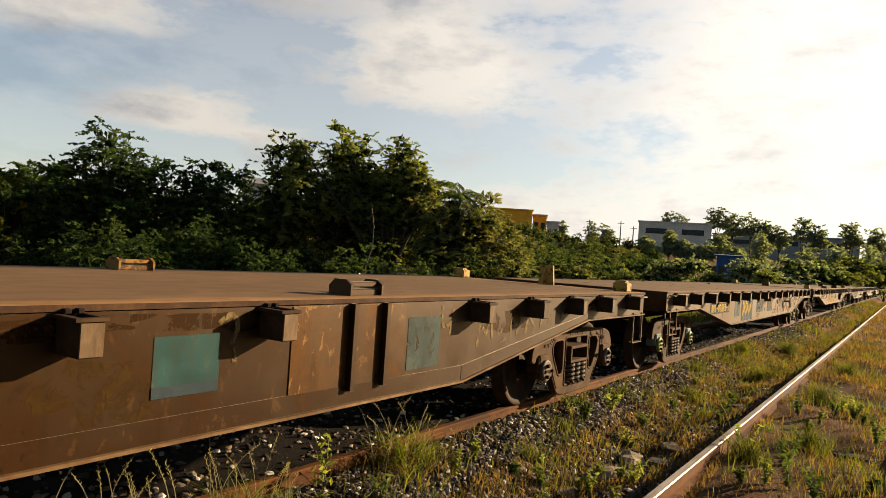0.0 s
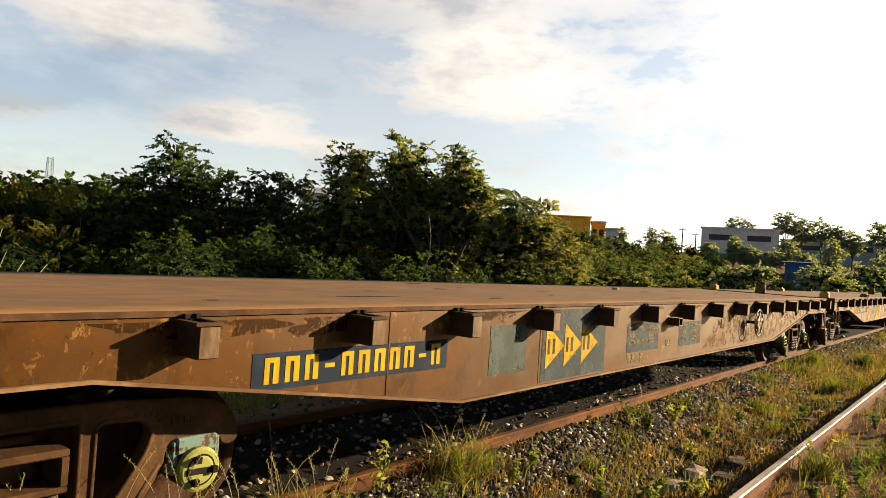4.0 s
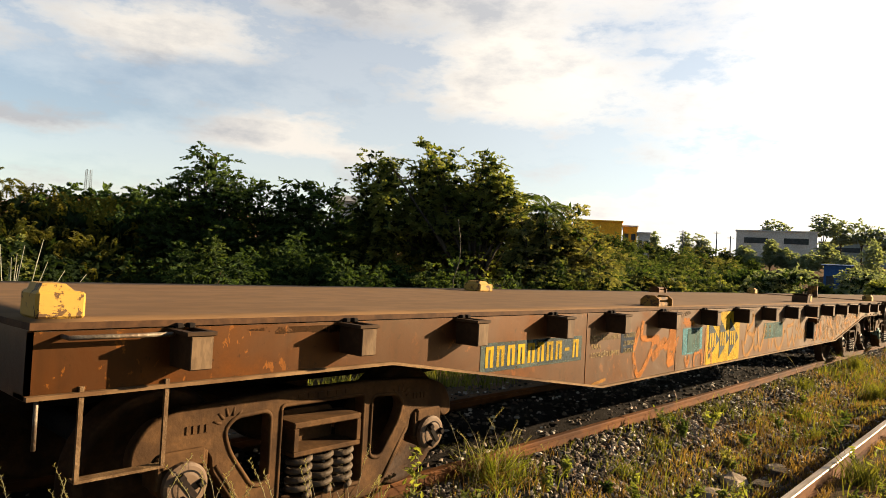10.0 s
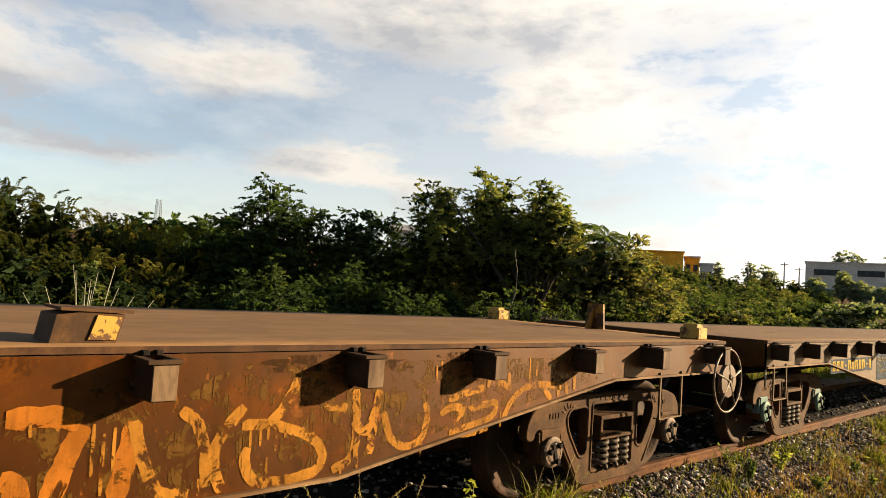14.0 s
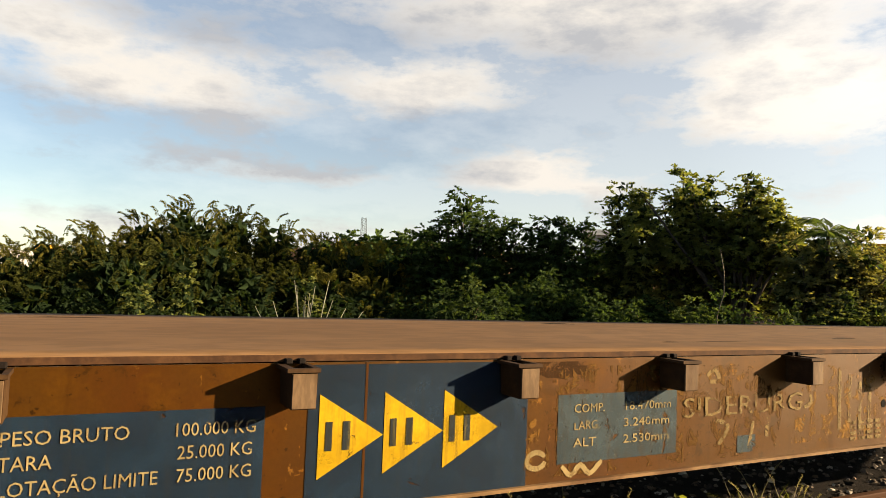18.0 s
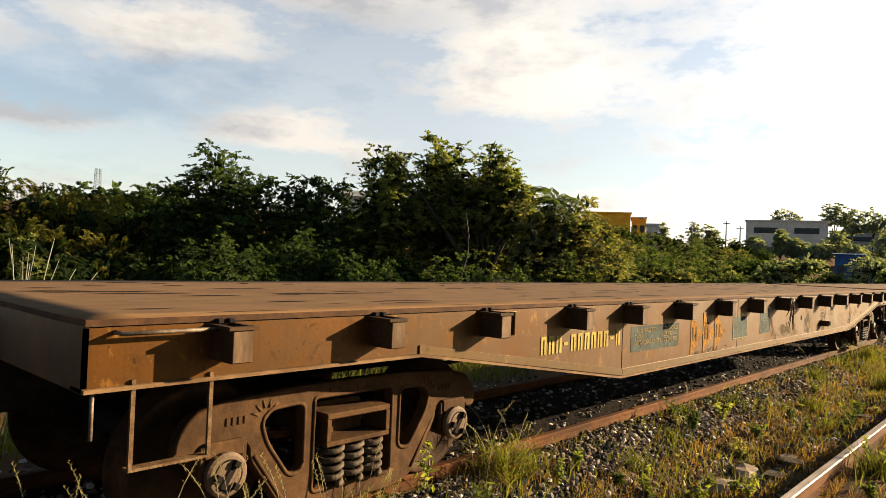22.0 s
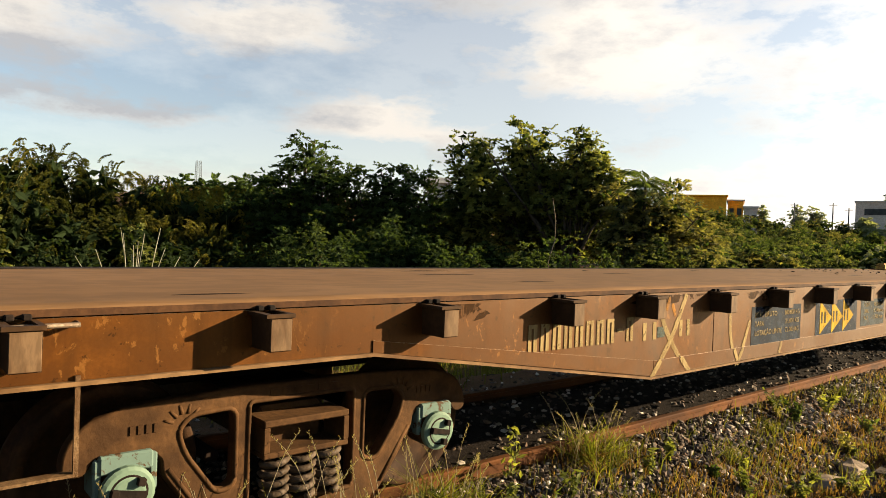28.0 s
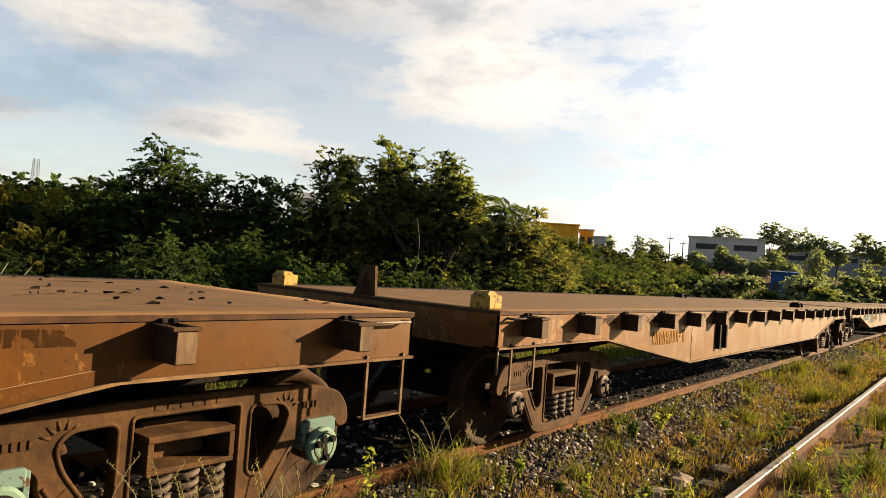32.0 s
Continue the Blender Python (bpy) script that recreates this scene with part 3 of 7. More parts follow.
def cap_mesh(material):
    """The turning end cap of an axle bearing, with three bolts and a locking plate."""
    bm = lathe(bmesh.new(), [(0.0, 0.115), (0.03, 0.115), (0.040, 0.100), (0.042, 0.082), (0.043, 0.072), (0.046, 0.06), (0.046, 0.01)], "x", 24)
    for i in range(3):
        t = 2 * math.pi * i / 3
        c, s = 0.066 * math.cos(t), 0.066 * math.sin(t)
        box(bm, 0.045, 0.075, c - 0.017, c + 0.017, s - 0.017, s + 0.017, 0.003)
    box(bm, 0.045, 0.056, -0.07, 0.07, -0.015, 0.015)
    for f in bm.faces:
        f.smooth = False
        c = f.calc_center_median()
        far = math.hypot(c.y, c.z)
        if c.x > 0.0505 or (c.x > 0.03 and 0.072 < far < 0.082):
            f.material_index = 1
    me = mesh_of("end_cap", bm, material)
    me.materials.append(DARK)
    return me


def adapter_mesh(material):
    bm = boxed(-0.10, 0.07, -0.115, 0.115, 0.08, 0.165, 0.01)
    box(bm, -0.09, 0.06, -0.135, -0.10, -0.02, 0.15, 0.008)
    box(bm, -0.09, 0.06, 0.10, 0.135, -0.02, 0.15, 0.008)
    return mesh_of("bearing_adapter", bm, material)


def bearing_mesh(material):
    return mesh_of("axle_bearing", lathe(bmesh.new(), [(-0.11, 0.09), (-0.11, 0.105), (0.065, 0.11), (0.065, 0.09)], "x", 20), material)


def bolster_mesh(material):
    bm = boxed(-1.0, 1.0, -0.2, 0.2, 0.44, 0.66, 0.03)
    for s in (-1, 1):
        # hollow cast ends that show in the frame's window
        x0, x1 = sorted((s * 0.98, s * 1.19))
        box(bm, x0, x1, -0.25, 0.25, 0.44, 0.47, 0.006)
        box(bm, x0, x1, -0.25, 0.25, 0.60, 0.635, 0.006)
        box(bm, x0, x1, -0.25, -0.215, 0.47, 0.60, 0.004)
        box(bm, x0, x1, 0.215, 0.25, 0.47, 0.60, 0.004)
    lathe(bm, [(0.64, 0.2), (0.78, 0.2)], "z", 20)
    return mesh_of("bolster", bm, material)


def hand_wheel_mesh(radius, material):
    bm = bmesh.new()
    ring = [(0.0, radius * math.cos(t), radius * math.sin(t)) for t in [2 * math.pi * i / 30 for i in range(30)]]
    tube(bm, ring, 0.011, 6, True)
    for i in range(5):
        t = 2 * math.pi * (i + 0.25) / 5
        tube(bm, [(0.02, 0, 0), (0.0, radius * math.cos(t), radius * math.sin(t))], 0.010, 5)
    return mesh_of("brake_wheel", bm, material)


def ribbon(bm, points, width, x=0.0):
    """A flat sprayed stroke in the plane of the wagon's side, rounded at its bends, with uneven edges: points are (y, z)."""
    pts = [Vector(p) for p in points]
    line = []
    for i in range(len(pts) - 1):
        a, b, c, d = pts[max(i - 1, 0)], pts[i], pts[i + 1], pts[min(i + 2, len(pts) - 1)]
        n = max(2, int((c - b).length / 0.02))
        for j in range(n):
            t = j / n
            # a gentle curve through the points
            line.append(0.5 * (2 * b + (c - a) * t + (2 * a - 5 * b + 4 * c - d) * t * t + (3 * b - a - 3 * c + d) * t ** 3))
    line.append(pts[-1])
    vs, n = [], len(line)
    for i, p in enumerate(line):
        way = line[min(i + 1, n - 1)] - line[max(i - 1, 0)]
        way = way.normalized() if way.length > 1e-6 else Vector((0, 1))
        s = Vector((-way.y, way.x)) * width * 0.5 * min(1.0, 0.7 + 0.2 * i, 0.7 + 0.2 * (n - 1 - i))
        a, b = p + s * random.uniform(0.86, 1.1), p - s * random.uniform(0.86, 1.1)
        vs.append((bm.verts.new((x, a.x, a.y)), bm.verts.new((x, b.x, b.y))))
    for (a, b), (c, d) in zip(vs, vs[1:]):
        bm.faces.new((a, b, d, c))


def arc(cy, cz, ry, rz, a0, a1, n=12):
    return [(cy + ry * math.cos(radians(a0 + (a1 - a0) * i / n)), cz + rz * math.sin(radians(a0 + (a1 - a0) * i / n))) for i in range(n + 1)]


def sheet(y0, y1, z0, z1, x, cut=None):
    """A flat painted field on the side, as a thin plate. cut: leaves out nothing but takes an outline instead."""
    bm = bmesh.new()
    outline = cut or [(y0, z0), (y1, z0), (y1, z1), (y0, z1)]
    prism(bm, outline, "x", x, x + 0.002)
    return bm


def lettering(text, size, width=None, thick=0.0015):
    """Text as a mesh in the wagon's side plane, its lower left corner at the origin."""
    cu = bpy.data.curves.new("text", "FONT")
    cu.body, cu.size, cu.extrude, cu.resolution_u = text, size, thick / 2, 2
    ob = bpy.data.objects.new("text", cu)
    me = bpy.data.meshes.new_from_object(ob)
    bpy.data.objects.remove(ob)
    if width and len(me.vertices):
        w = max(v.co.x for v in me.vertices) - min(v.co.x for v in me.vertices)
        me.transform(Matrix.Diagonal((width / w, 1, 1, 1)))
    me.transform(UPRIGHT)
    me.materials.clear()
    return me


SHARED = {}


def shared(key, make, *args):
    if key not in SHARED:
        SHARED[key] = make(*args)
    return SHARED[key]


SIDE = HALF + 0.001      # where paint lies on the near side


class Wagon:
    """One wagon: an Empty at its front end on the rails' top, with all its parts under it."""

    def __init__(self, index, label, steel, shift=0.0, pockets=None, caps=None, hand=None, seams=()):
        self.root = tagged(new("flat_wagon"), label, "flat wagon", "wagons of the train")
        self.root.empty_display_size = 0.5
        self.y0 = FRONT_B + PITCH * (index - 1)
        self.root.matrix_basis = pose(TRACK, self.y0, 0)
        self.steel, self.wheels, self.coats = steel, [], 0
        r = self.root
        put("deck", shared("deck", deck_mesh, DECK), r, label="dusty brown steel deck plate")
        put("side_girder", girder_mesh(1, steel), r)
        put("side_girder", girder_mesh(-1, steel), r)
        put("bottom_flange", flange_mesh(1, FLANGE), r, label="bottom flange with a worn pale edge")
        put("bottom_flange", flange_mesh(-1, FLANGE), r, label="bottom flange with a worn pale edge")
        self.underframe()
        for y in pockets or [p + shift for p in POCKETS]:
            if not 0.2 < y < LEN - 0.05:
                continue
            p = put("stake_pocket", shared(("pocket", steel.name), pocket_mesh, POCKET), r, pose(HALF, y, TOP - 0.03))
            put("face_plate", shared("face_plate", lit_plate_mesh, POCKET_LIT), p, label="tan front plate, paler to show the sun on it")
            put("lug", shared("lug", lug_mesh, DARK), p)
            put("lug", shared("lug", lug_mesh, DARK), p, pose(0, 0.055, 0))
            put("stake_pocket", shared(("pocket", steel.name), pocket_mesh, POCKET), r, pose(-HALF, y - 0.105, TOP - 0.03, 0, 0, 180))
        for y in BOGIES:
            self.bogie(y, caps)
        for y in seams:
            part("weld_seam", boxed(HALF, HALF + 0.004, y - 0.006, y + 0.006, low_edge(y), TOP - 0.036), steel, r)
        self.ends()
        # dark rust that has spread down from the deck's edge
        for _ in range(7):
            self.blot(random.uniform(0.6, LEN - 0.6), random.uniform(1.16, 1.22), random.uniform(0.15, 0.5), random.uniform(0.03, 0.07), DARK_RUST)
        if hand:
            y, z, rad, mat = hand
            w = put("brake_wheel", hand_wheel_mesh(rad, GALV), r, pose(HALF + 0.16, y, z), "spoked steel brake hand wheel")
            hub = lathe(bmesh.new(), [(-0.02, rad * 0.55), (0.012, rad * 0.53), (0.02, rad * 0.22), (0.016, rad * 0.20), (0.016, 0.03), (-0.01, 0.028)], "x", 20)
            for f in hub.faces:
                f.smooth = False
            part("hub", hub, mat, w, "round painted hub plate")
            part("shaft", lathe(bmesh.new(), [(-0.17, 0.022), (0.0, 0.022)], "x", 10), DARK, w)

    def underframe(self):
        r = self.root
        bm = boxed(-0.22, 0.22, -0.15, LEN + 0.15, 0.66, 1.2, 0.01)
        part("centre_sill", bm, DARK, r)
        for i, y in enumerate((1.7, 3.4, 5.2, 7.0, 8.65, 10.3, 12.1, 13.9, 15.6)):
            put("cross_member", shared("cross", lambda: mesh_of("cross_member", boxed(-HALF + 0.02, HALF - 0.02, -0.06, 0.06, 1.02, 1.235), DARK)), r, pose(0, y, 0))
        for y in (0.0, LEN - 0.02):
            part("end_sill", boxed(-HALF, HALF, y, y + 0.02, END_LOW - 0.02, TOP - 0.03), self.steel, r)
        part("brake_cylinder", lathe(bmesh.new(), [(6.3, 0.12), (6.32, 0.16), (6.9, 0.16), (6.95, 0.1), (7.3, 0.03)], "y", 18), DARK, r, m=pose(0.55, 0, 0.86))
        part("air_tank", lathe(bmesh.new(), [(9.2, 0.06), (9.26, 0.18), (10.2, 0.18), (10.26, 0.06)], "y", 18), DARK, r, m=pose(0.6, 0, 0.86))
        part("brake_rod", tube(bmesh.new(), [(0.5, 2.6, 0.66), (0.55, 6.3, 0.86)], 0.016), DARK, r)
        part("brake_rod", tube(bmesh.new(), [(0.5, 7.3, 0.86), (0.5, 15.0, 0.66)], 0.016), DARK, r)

    def bogie(self, y, caps):
        r = self.root
        cap = caps or CAP_RUST
        for s in (1, -1):
            turn = pose(s * 1.10, y, 0, 0, 0, 0 if s > 0 else 180)
            put("side_frame", shared("frame", frame_mesh, CAST), r, turn, "dusty cast steel bogie side frame")
            for k in (-1, 0, 1):
                put("coil_spring", shared("spring", spring_mesh, SPRING), r, turn @ pose(0.02, k * 0.155, 0.205))
            for k in (-0.89, 0.89):
                put("bearing_adapter", shared(("adapter", bool(caps)), adapter_mesh, TEAL_STEEL if caps else CAST), r, turn @ pose(0, k, 0.42))
        put("bolster", shared("bolster", bolster_mesh, CAST), r, pose(0, y, 0))
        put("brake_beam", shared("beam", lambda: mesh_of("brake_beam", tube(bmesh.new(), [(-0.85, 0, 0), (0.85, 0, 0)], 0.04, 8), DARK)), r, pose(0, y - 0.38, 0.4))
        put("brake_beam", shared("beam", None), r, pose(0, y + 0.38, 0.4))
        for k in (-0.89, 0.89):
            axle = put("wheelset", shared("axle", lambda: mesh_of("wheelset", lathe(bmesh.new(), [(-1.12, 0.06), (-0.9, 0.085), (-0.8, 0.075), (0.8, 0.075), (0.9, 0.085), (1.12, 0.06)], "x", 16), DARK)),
                       r, pose(0, y + k, 0.42))
            for s in (1, -1):
                t = pose(s * 0.812, 0, 0, 0, 0, 0 if s > 0 else 180)
                put("wheel", shared("wheel", wheel_mesh, WHEEL), axle, t, "rusty steel railway wheel")
                b = pose(s * 1.11, 0, 0, 0, 0, 0 if s > 0 else 180)
                put("axle_bearing", shared("bearing", bearing_mesh, CAST), axle, b)
                put("end_cap", shared(("cap", cap.name), cap_mesh, cap), axle, b @ pose(0.06, 0, 0))
            self.wheels.append((axle, y + k))

    def ends(self):
        """Couplers, hoses, steps and grab bars."""
        r = self.root
        for y, s in ((0.0, -1), (LEN, 1)):
            bm = bmesh.new()
            a, b = sorted((y - s * 0.2, y + s * 0.34))
            box(bm, -0.075, 0.075, a, b, 0.79, 0.93, 0.012)
            head = [(-0.10, 0.34), (-0.15, 0.50), (-0.05, 0.54), (-0.04, 0.46), (0.05, 0.47), (0.12, 0.56), (0.17, 0.50), (0.14, 0.34)]
            prism(bm, [(p * s, y + s * q) for p, q in head], "z", 0.73, 0.99)
            part("coupler", bm, CAST, r, "dusty cast steel knuckle coupler")
            hose = [(0.45, y, 0.8), (0.45, y + s * 0.12, 0.72), (0.42, y + s * 0.3, 0.5), (0.33, y + s * 0.45, 0.42), (0.22, y + s * 0.5, 0.48)]
            part("brake_hose", tube(bmesh.new(), hose, 0.022), BLACK_RUBBER, r, "black rubber air brake hose")
            step_y = (0.20, 0.55) if s < 0 else (16.10, 16.46) if self.root.name.endswith(("002", "003", "004")) else (16.90, 17.22)
            bm = bmesh.new()
            a, b = step_y
            bars = [(HALF + 0.012, a, END_LOW + 0.02), (HALF + 0.012, a, 0.64), (HALF + 0.012, b, 0.64), (HALF + 0.012, b, END_LOW + 0.02)]
            for p, q in zip(bars, bars[1:]):
                x, y0, z0 = p
                _, y1, z1 = q
                if y0 == y1:
                    box(bm, x - 0.012, x + 0.004, y0 - 0.009, y0 + 0.009, min(z0, z1), max(z0, z1))
                else:
                    box(bm, x - 0.05, x + 0.006, y0 - 0.009, y1 + 0.009, z0 - 0.008, z0 + 0.004)
            part("foot_step", bm, STEP, r, "bent flat-bar foot step")
            g = 0.12 if s < 0 else LEN - 0.52
            part("grab_bar", tube(bmesh.new(), [(HALF, g, 1.215), (HALF + 0.065, g, 1.215), (HALF + 0.065, g + 0.42, 1.215), (HALF, g + 0.42, 1.215)], 0.010), GALV, r)
            part("hanger_rod", tube(bmesh.new(), [(HALF - 0.02, y - s * 0.05, END_LOW), (HALF - 0.02, y - s * 0.05, 0.78)], 0.009), GALV, r)

    # paint and small fittings on the near side
    def field(self, y0, y1, z0, z1, mat, name="painted_panel", cut=None, up=0):
        part(name, sheet(y0, y1, z0, z1, SIDE + 0.0025 * up, cut), mat, self.root)

    def letter(self, text, y, z, size, width, mat, up=1):
        me = lettering(text, size, width)
        me.materials.append(mat)
        put("lettering", me, self.root, pose(SIDE + 0.0025 * up + 0.002, y, z))

    def bars(self, y0, y1, z0, z1, n, mat, up=1, skip=()):
        """A row of plain bars, one for each character, each broken as a stencil is."""
        w = (y1 - y0) / n
        for i in range(n):
            if i in skip:
                part("painted_bar", sheet(y0 + w * (i + 0.15), y0 + w * (i + 0.7), (z0 + z1) / 2 - 0.012, (z0 + z1) / 2 + 0.012, SIDE + 0.0025 * up), mat, self.root)
                continue
            bm = sheet(y0 + w * (i + 0.10), y0 + w * (i + 0.34), z0, z1, SIDE + 0.0025 * up)
            prism(bm, [(y0 + w * (i + 0.52), z0), (y0 + w * (i + 0.80), z0), (y0 + w * (i + 0.80), z1), (y0 + w * (i + 0.52), z1)], "x", SIDE + 0.0025 * up, SIDE + 0.0025 * up + 0.002)
            prism(bm, [(y0 + w * (i + 0.34), z1 - 0.025), (y0 + w * (i + 0.52), z1 - 0.025), (y0 + w * (i + 0.52), z1), (y0 + w * (i + 0.34), z1)], "x", SIDE + 0.0025 * up, SIDE + 0.0025 * up + 0.002)
            part("painted_bar", bm, mat, self.root)

    def arrows(self, y, z0, z1, step, mat, bar_mat, up=1):
        """Three pointed fields one behind the other, with a plain bar on each."""
        drop = (z1 - z0) * 0.10
        for i in range(3):
            a = y + step * i
            mid = (z0 + z1) / 2
            part("arrow_field", sheet(0, 0, 0, 0, SIDE + 0.0025 * up, [(a, z0), (a + step * 0.99, mid - drop * 0.2), (a, z1)]), mat, self.root)
            h = (z1 - z0) * 0.17
            bm = sheet(a + step * 0.10, a + step * 0.20, mid - h, mid + h, SIDE + 0.0025 * (up + 1))
            prism(bm, [(a + step * 0.36, mid - h), (a + step * 0.47, mid - h), (a + step * 0.47, mid + h), (a + step * 0.36, mid + h)], "x", SIDE + 0.0025 * (up + 1), SIDE + 0.0025 * (up + 1) + 0.002)
            part("painted_bar", bm, bar_mat, self.root)

    def weights(self, y0, y1, z0, z1, mat, h=0.05):
        """The load table: gross, tare, limit."""
        w, top = y1 - y0, z1 - z0
        for i, (a, b) in enumerate((("PESO BRUTO", "100.000 KG"), ("TARA", "25.000 KG"), ("LOTAÇÃO LIMITE", "75.000 KG"))):
            z = z1 - top * (0.27 + 0.235 * i)
            self.letter(a, y0 + w * 0.06, z, h * 1.35, w * (0.42, 0.17, 0.53)[i], mat)
            self.letter(b, y0 + w * (0.64, 0.66, 0.66)[i], z, h * 1.35, w * (0.31, 0.29, 0.29)[i], mat)

    def sizes(self, y0, y1, z0, z1, mat, rows, h=0.05):
        w, top = y1 - y0, z1 - z0
        for i, (a, b) in enumerate(rows):
            z = z1 - top * (0.27 + 0.25 * i)
            self.letter(a, y0 + w * 0.12, z, h * 1.3, w * (0.24 if i == 0 else 0.2), mat)
            self.letter(b, y0 + w * 0.52, z, h * 1.3, w * 0.4, mat)

    def stroke(self, lines, width, mat, up=1, name="spray_paint"):
        for pts in lines:
            self.coats = (self.coats + 1) % 12
            bm = bmesh.new()
            ribbon(bm, pts, width, SIDE + 0.0012 * up + 0.00025 * self.coats)
            part(name, bm, mat, self.root)

    def blot(self, y, z, ry, rz, mat, name="rust_patch", up=0):
        """An uneven patch of bare or stained steel."""
        self.coats = (self.coats + 1) % 12
        n = 40
        ph = [random.uniform(0, 6.28) for _ in range(4)]
        bm = bmesh.new()
        ring = []
        for i in range(n):
            t = 2 * math.pi * i / n
            k = 1 + 0.22 * math.sin(2 * t + ph[0]) + 0.15 * math.sin(3 * t + ph[1]) + 0.12 * math.sin(7 * t + ph[2]) + random.uniform(-0.1, 0.1)
            ring.append(bm.verts.new((SIDE + 0.0012 * up + 0.0001 * self.coats - 0.0006, y + ry * k * math.cos(t), min(TOP - 0.05, z + rz * k * math.sin(t)))))
        bm.faces.new(ring)
        part(name, bm, mat, self.root)

    def scars(self, count, y0=0.4, y1=LEN - 0.4):
        """Strips of bark and lifted scale along the deck plate, dark against its dust."""
        bm = bmesh.new()
        for _ in range(count):
            x, y = random.uniform(-1.35, 1.4), random.uniform(y0, y1)
            l, w, h = random.uniform(0.04, 0.36), random.uniform(0.003, 0.009), random.uniform(0.003, 0.0075)
            bend = random.uniform(-0.05, 0.05)
            rows = []
            for t, q in ((0, 0.15), (0.3, 1), (0.7, 0.8), (1, 0.1)):
                cx, cy = x + bend * math.sin(3.1 * t), y - l + 2 * l * t
                rows.append([bm.verts.new((cx - w * q, cy, TOP - 0.004)), bm.verts.new((cx, cy, TOP - 0.003 + h * q)), bm.verts.new((cx + w * q, cy, TOP - 0.004))])
            for a, b in zip(rows, rows[1:]):
                bm.faces.new((a[0], a[1], b[1], b[0])); bm.faces.new((a[1], a[2], b[2], b[1]))
        tagged(part("bark_strip", bm, DARK, self.root, "dark strips of bark along the deck plate"), kind="stuff")

    def hole(self, y, z, r=0.025):
        # no opening is cut: a black disc gives the dark inside
        part("drain_hole", lathe(bmesh.new(), [(SIDE - 0.001, r), (SIDE + 0.002, r)], "x", 14), HOLE, self.root, m=pose(0, y, z))

    def socket(self, y, z):
        """A small box bracket welded low on the girder."""
        bm = bmesh.new()
        box(bm, HALF, HALF + 0.13, y - 0.11, y - 0.10, z - 0.045, z + 0.045)
        box(bm, HALF, HALF + 0.13, y - 0.01, y, z - 0.045, z + 0.045)
        box(bm, HALF, HALF + 0.13, y - 0.10, y - 0.01, z + 0.035, z + 0.045)
        box(bm, HALF, HALF + 0.13, y - 0.10, y - 0.01, z - 0.045, z - 0.035)
        part("bracket", bm, self.steel, self.root, "small welded box bracket")

    def corner_lock(self, x, y, mat, tall=0.11, size=0.19):
        """A container corner pedestal on the deck."""
        bm = boxed(x - size / 2, x + size / 2, y - size / 2, y + size / 2, TOP - 0.004, TOP + tall, 0.012)
        prism(bm, [(y - size * 0.42, TOP + tall), (y + size * 0.30, TOP + tall), (y + size * 0.10, TOP + tall + 0.03), (y - size * 0.36, TOP + tall + 0.03)], "x", x - size * 0.36, x + size * 0.36)
        part("corner_pedestal", bm, mat, self.root, "worn yellow container corner pedestal")

    def stop_plate(self, x, y, mat):
        bm = prism(bmesh.new(), [(x - 0.12, TOP - 0.004), (x + 0.12, TOP - 0.004), (x + 0.10, TOP + 0.27), (x - 0.09, TOP + 0.27)], "y", y - 0.015, y + 0.015)
        prism(bm, [(y - 0.16, TOP - 0.004), (y - 0.015, TOP - 0.004), (y - 0.015, TOP + 0.24)], "x", x - 0.02, x + 0.0)
        part("stop_plate", bm, mat, self.root, "upright steel stop plate")

    def tilted_lock(self, x, y, mat):
        """A folding pedestal left half open: a wedge with a bent lid."""
        bm = bmesh.new()
        prism(bm, [(y - 0.15, TOP - 0.004), (y + 0.10, TOP - 0.004), (y + 0.13, TOP + 0.115), (y - 0.02, TOP + 0.125), (y - 0.13, TOP + 0.11)], "x", x - 0.12, x + 0.12)
        prism(bm, [(y - 0.12, TOP + 0.129), (y + 0.16, TOP + 0.120), (y + 0.16, TOP + 0.132), (y - 0.12, TOP + 0.141)], "x", x - 0.13, x + 0.13)
        # colour splits it: brown for the shaded side, yellow for the sunlit face
        p = part("folding_pedestal", bm, STOP_BROWN, self.root, "folding pedestal, shaded side coloured brown, sunlit face yellow")
        part("cheek", prism(bmesh.new(), [(y - 0.01, TOP + 0.012), (y + 0.095, TOP + 0.012), (y + 0.118, TOP + 0.105), (y + 0.02, TOP + 0.112)], "x", x + 0.121, x + 0.129), mat, p)

    def folded_lock(self, x, y, mat):
        """A folding pedestal with two cheeks and a hinge bar."""
        bm = bmesh.new()
        for d in (-0.17, 0.15):
            prism(bm, [(x - 0.1, TOP - 0.004), (x + 0.1, TOP - 0.004), (x + 0.1, TOP + 0.07), (x + 0.05, TOP + 0.105), (x - 0.05, TOP + 0.105), (x - 0.1, TOP + 0.06)], "y", y + d, y + d + 0.02)
        box(bm, x - 0.07, x + 0.07, y - 0.15, y + 0.15, TOP - 0.004, TOP + 0.04, 0.006)
        box(bm, x + 0.02, x + 0.06, y - 0.15, y + 0.15, TOP + 0.055, TOP + 0.09, 0.006)
        part("folding_pedestal", bm, mat, self.root, "folding yellow container pedestal")


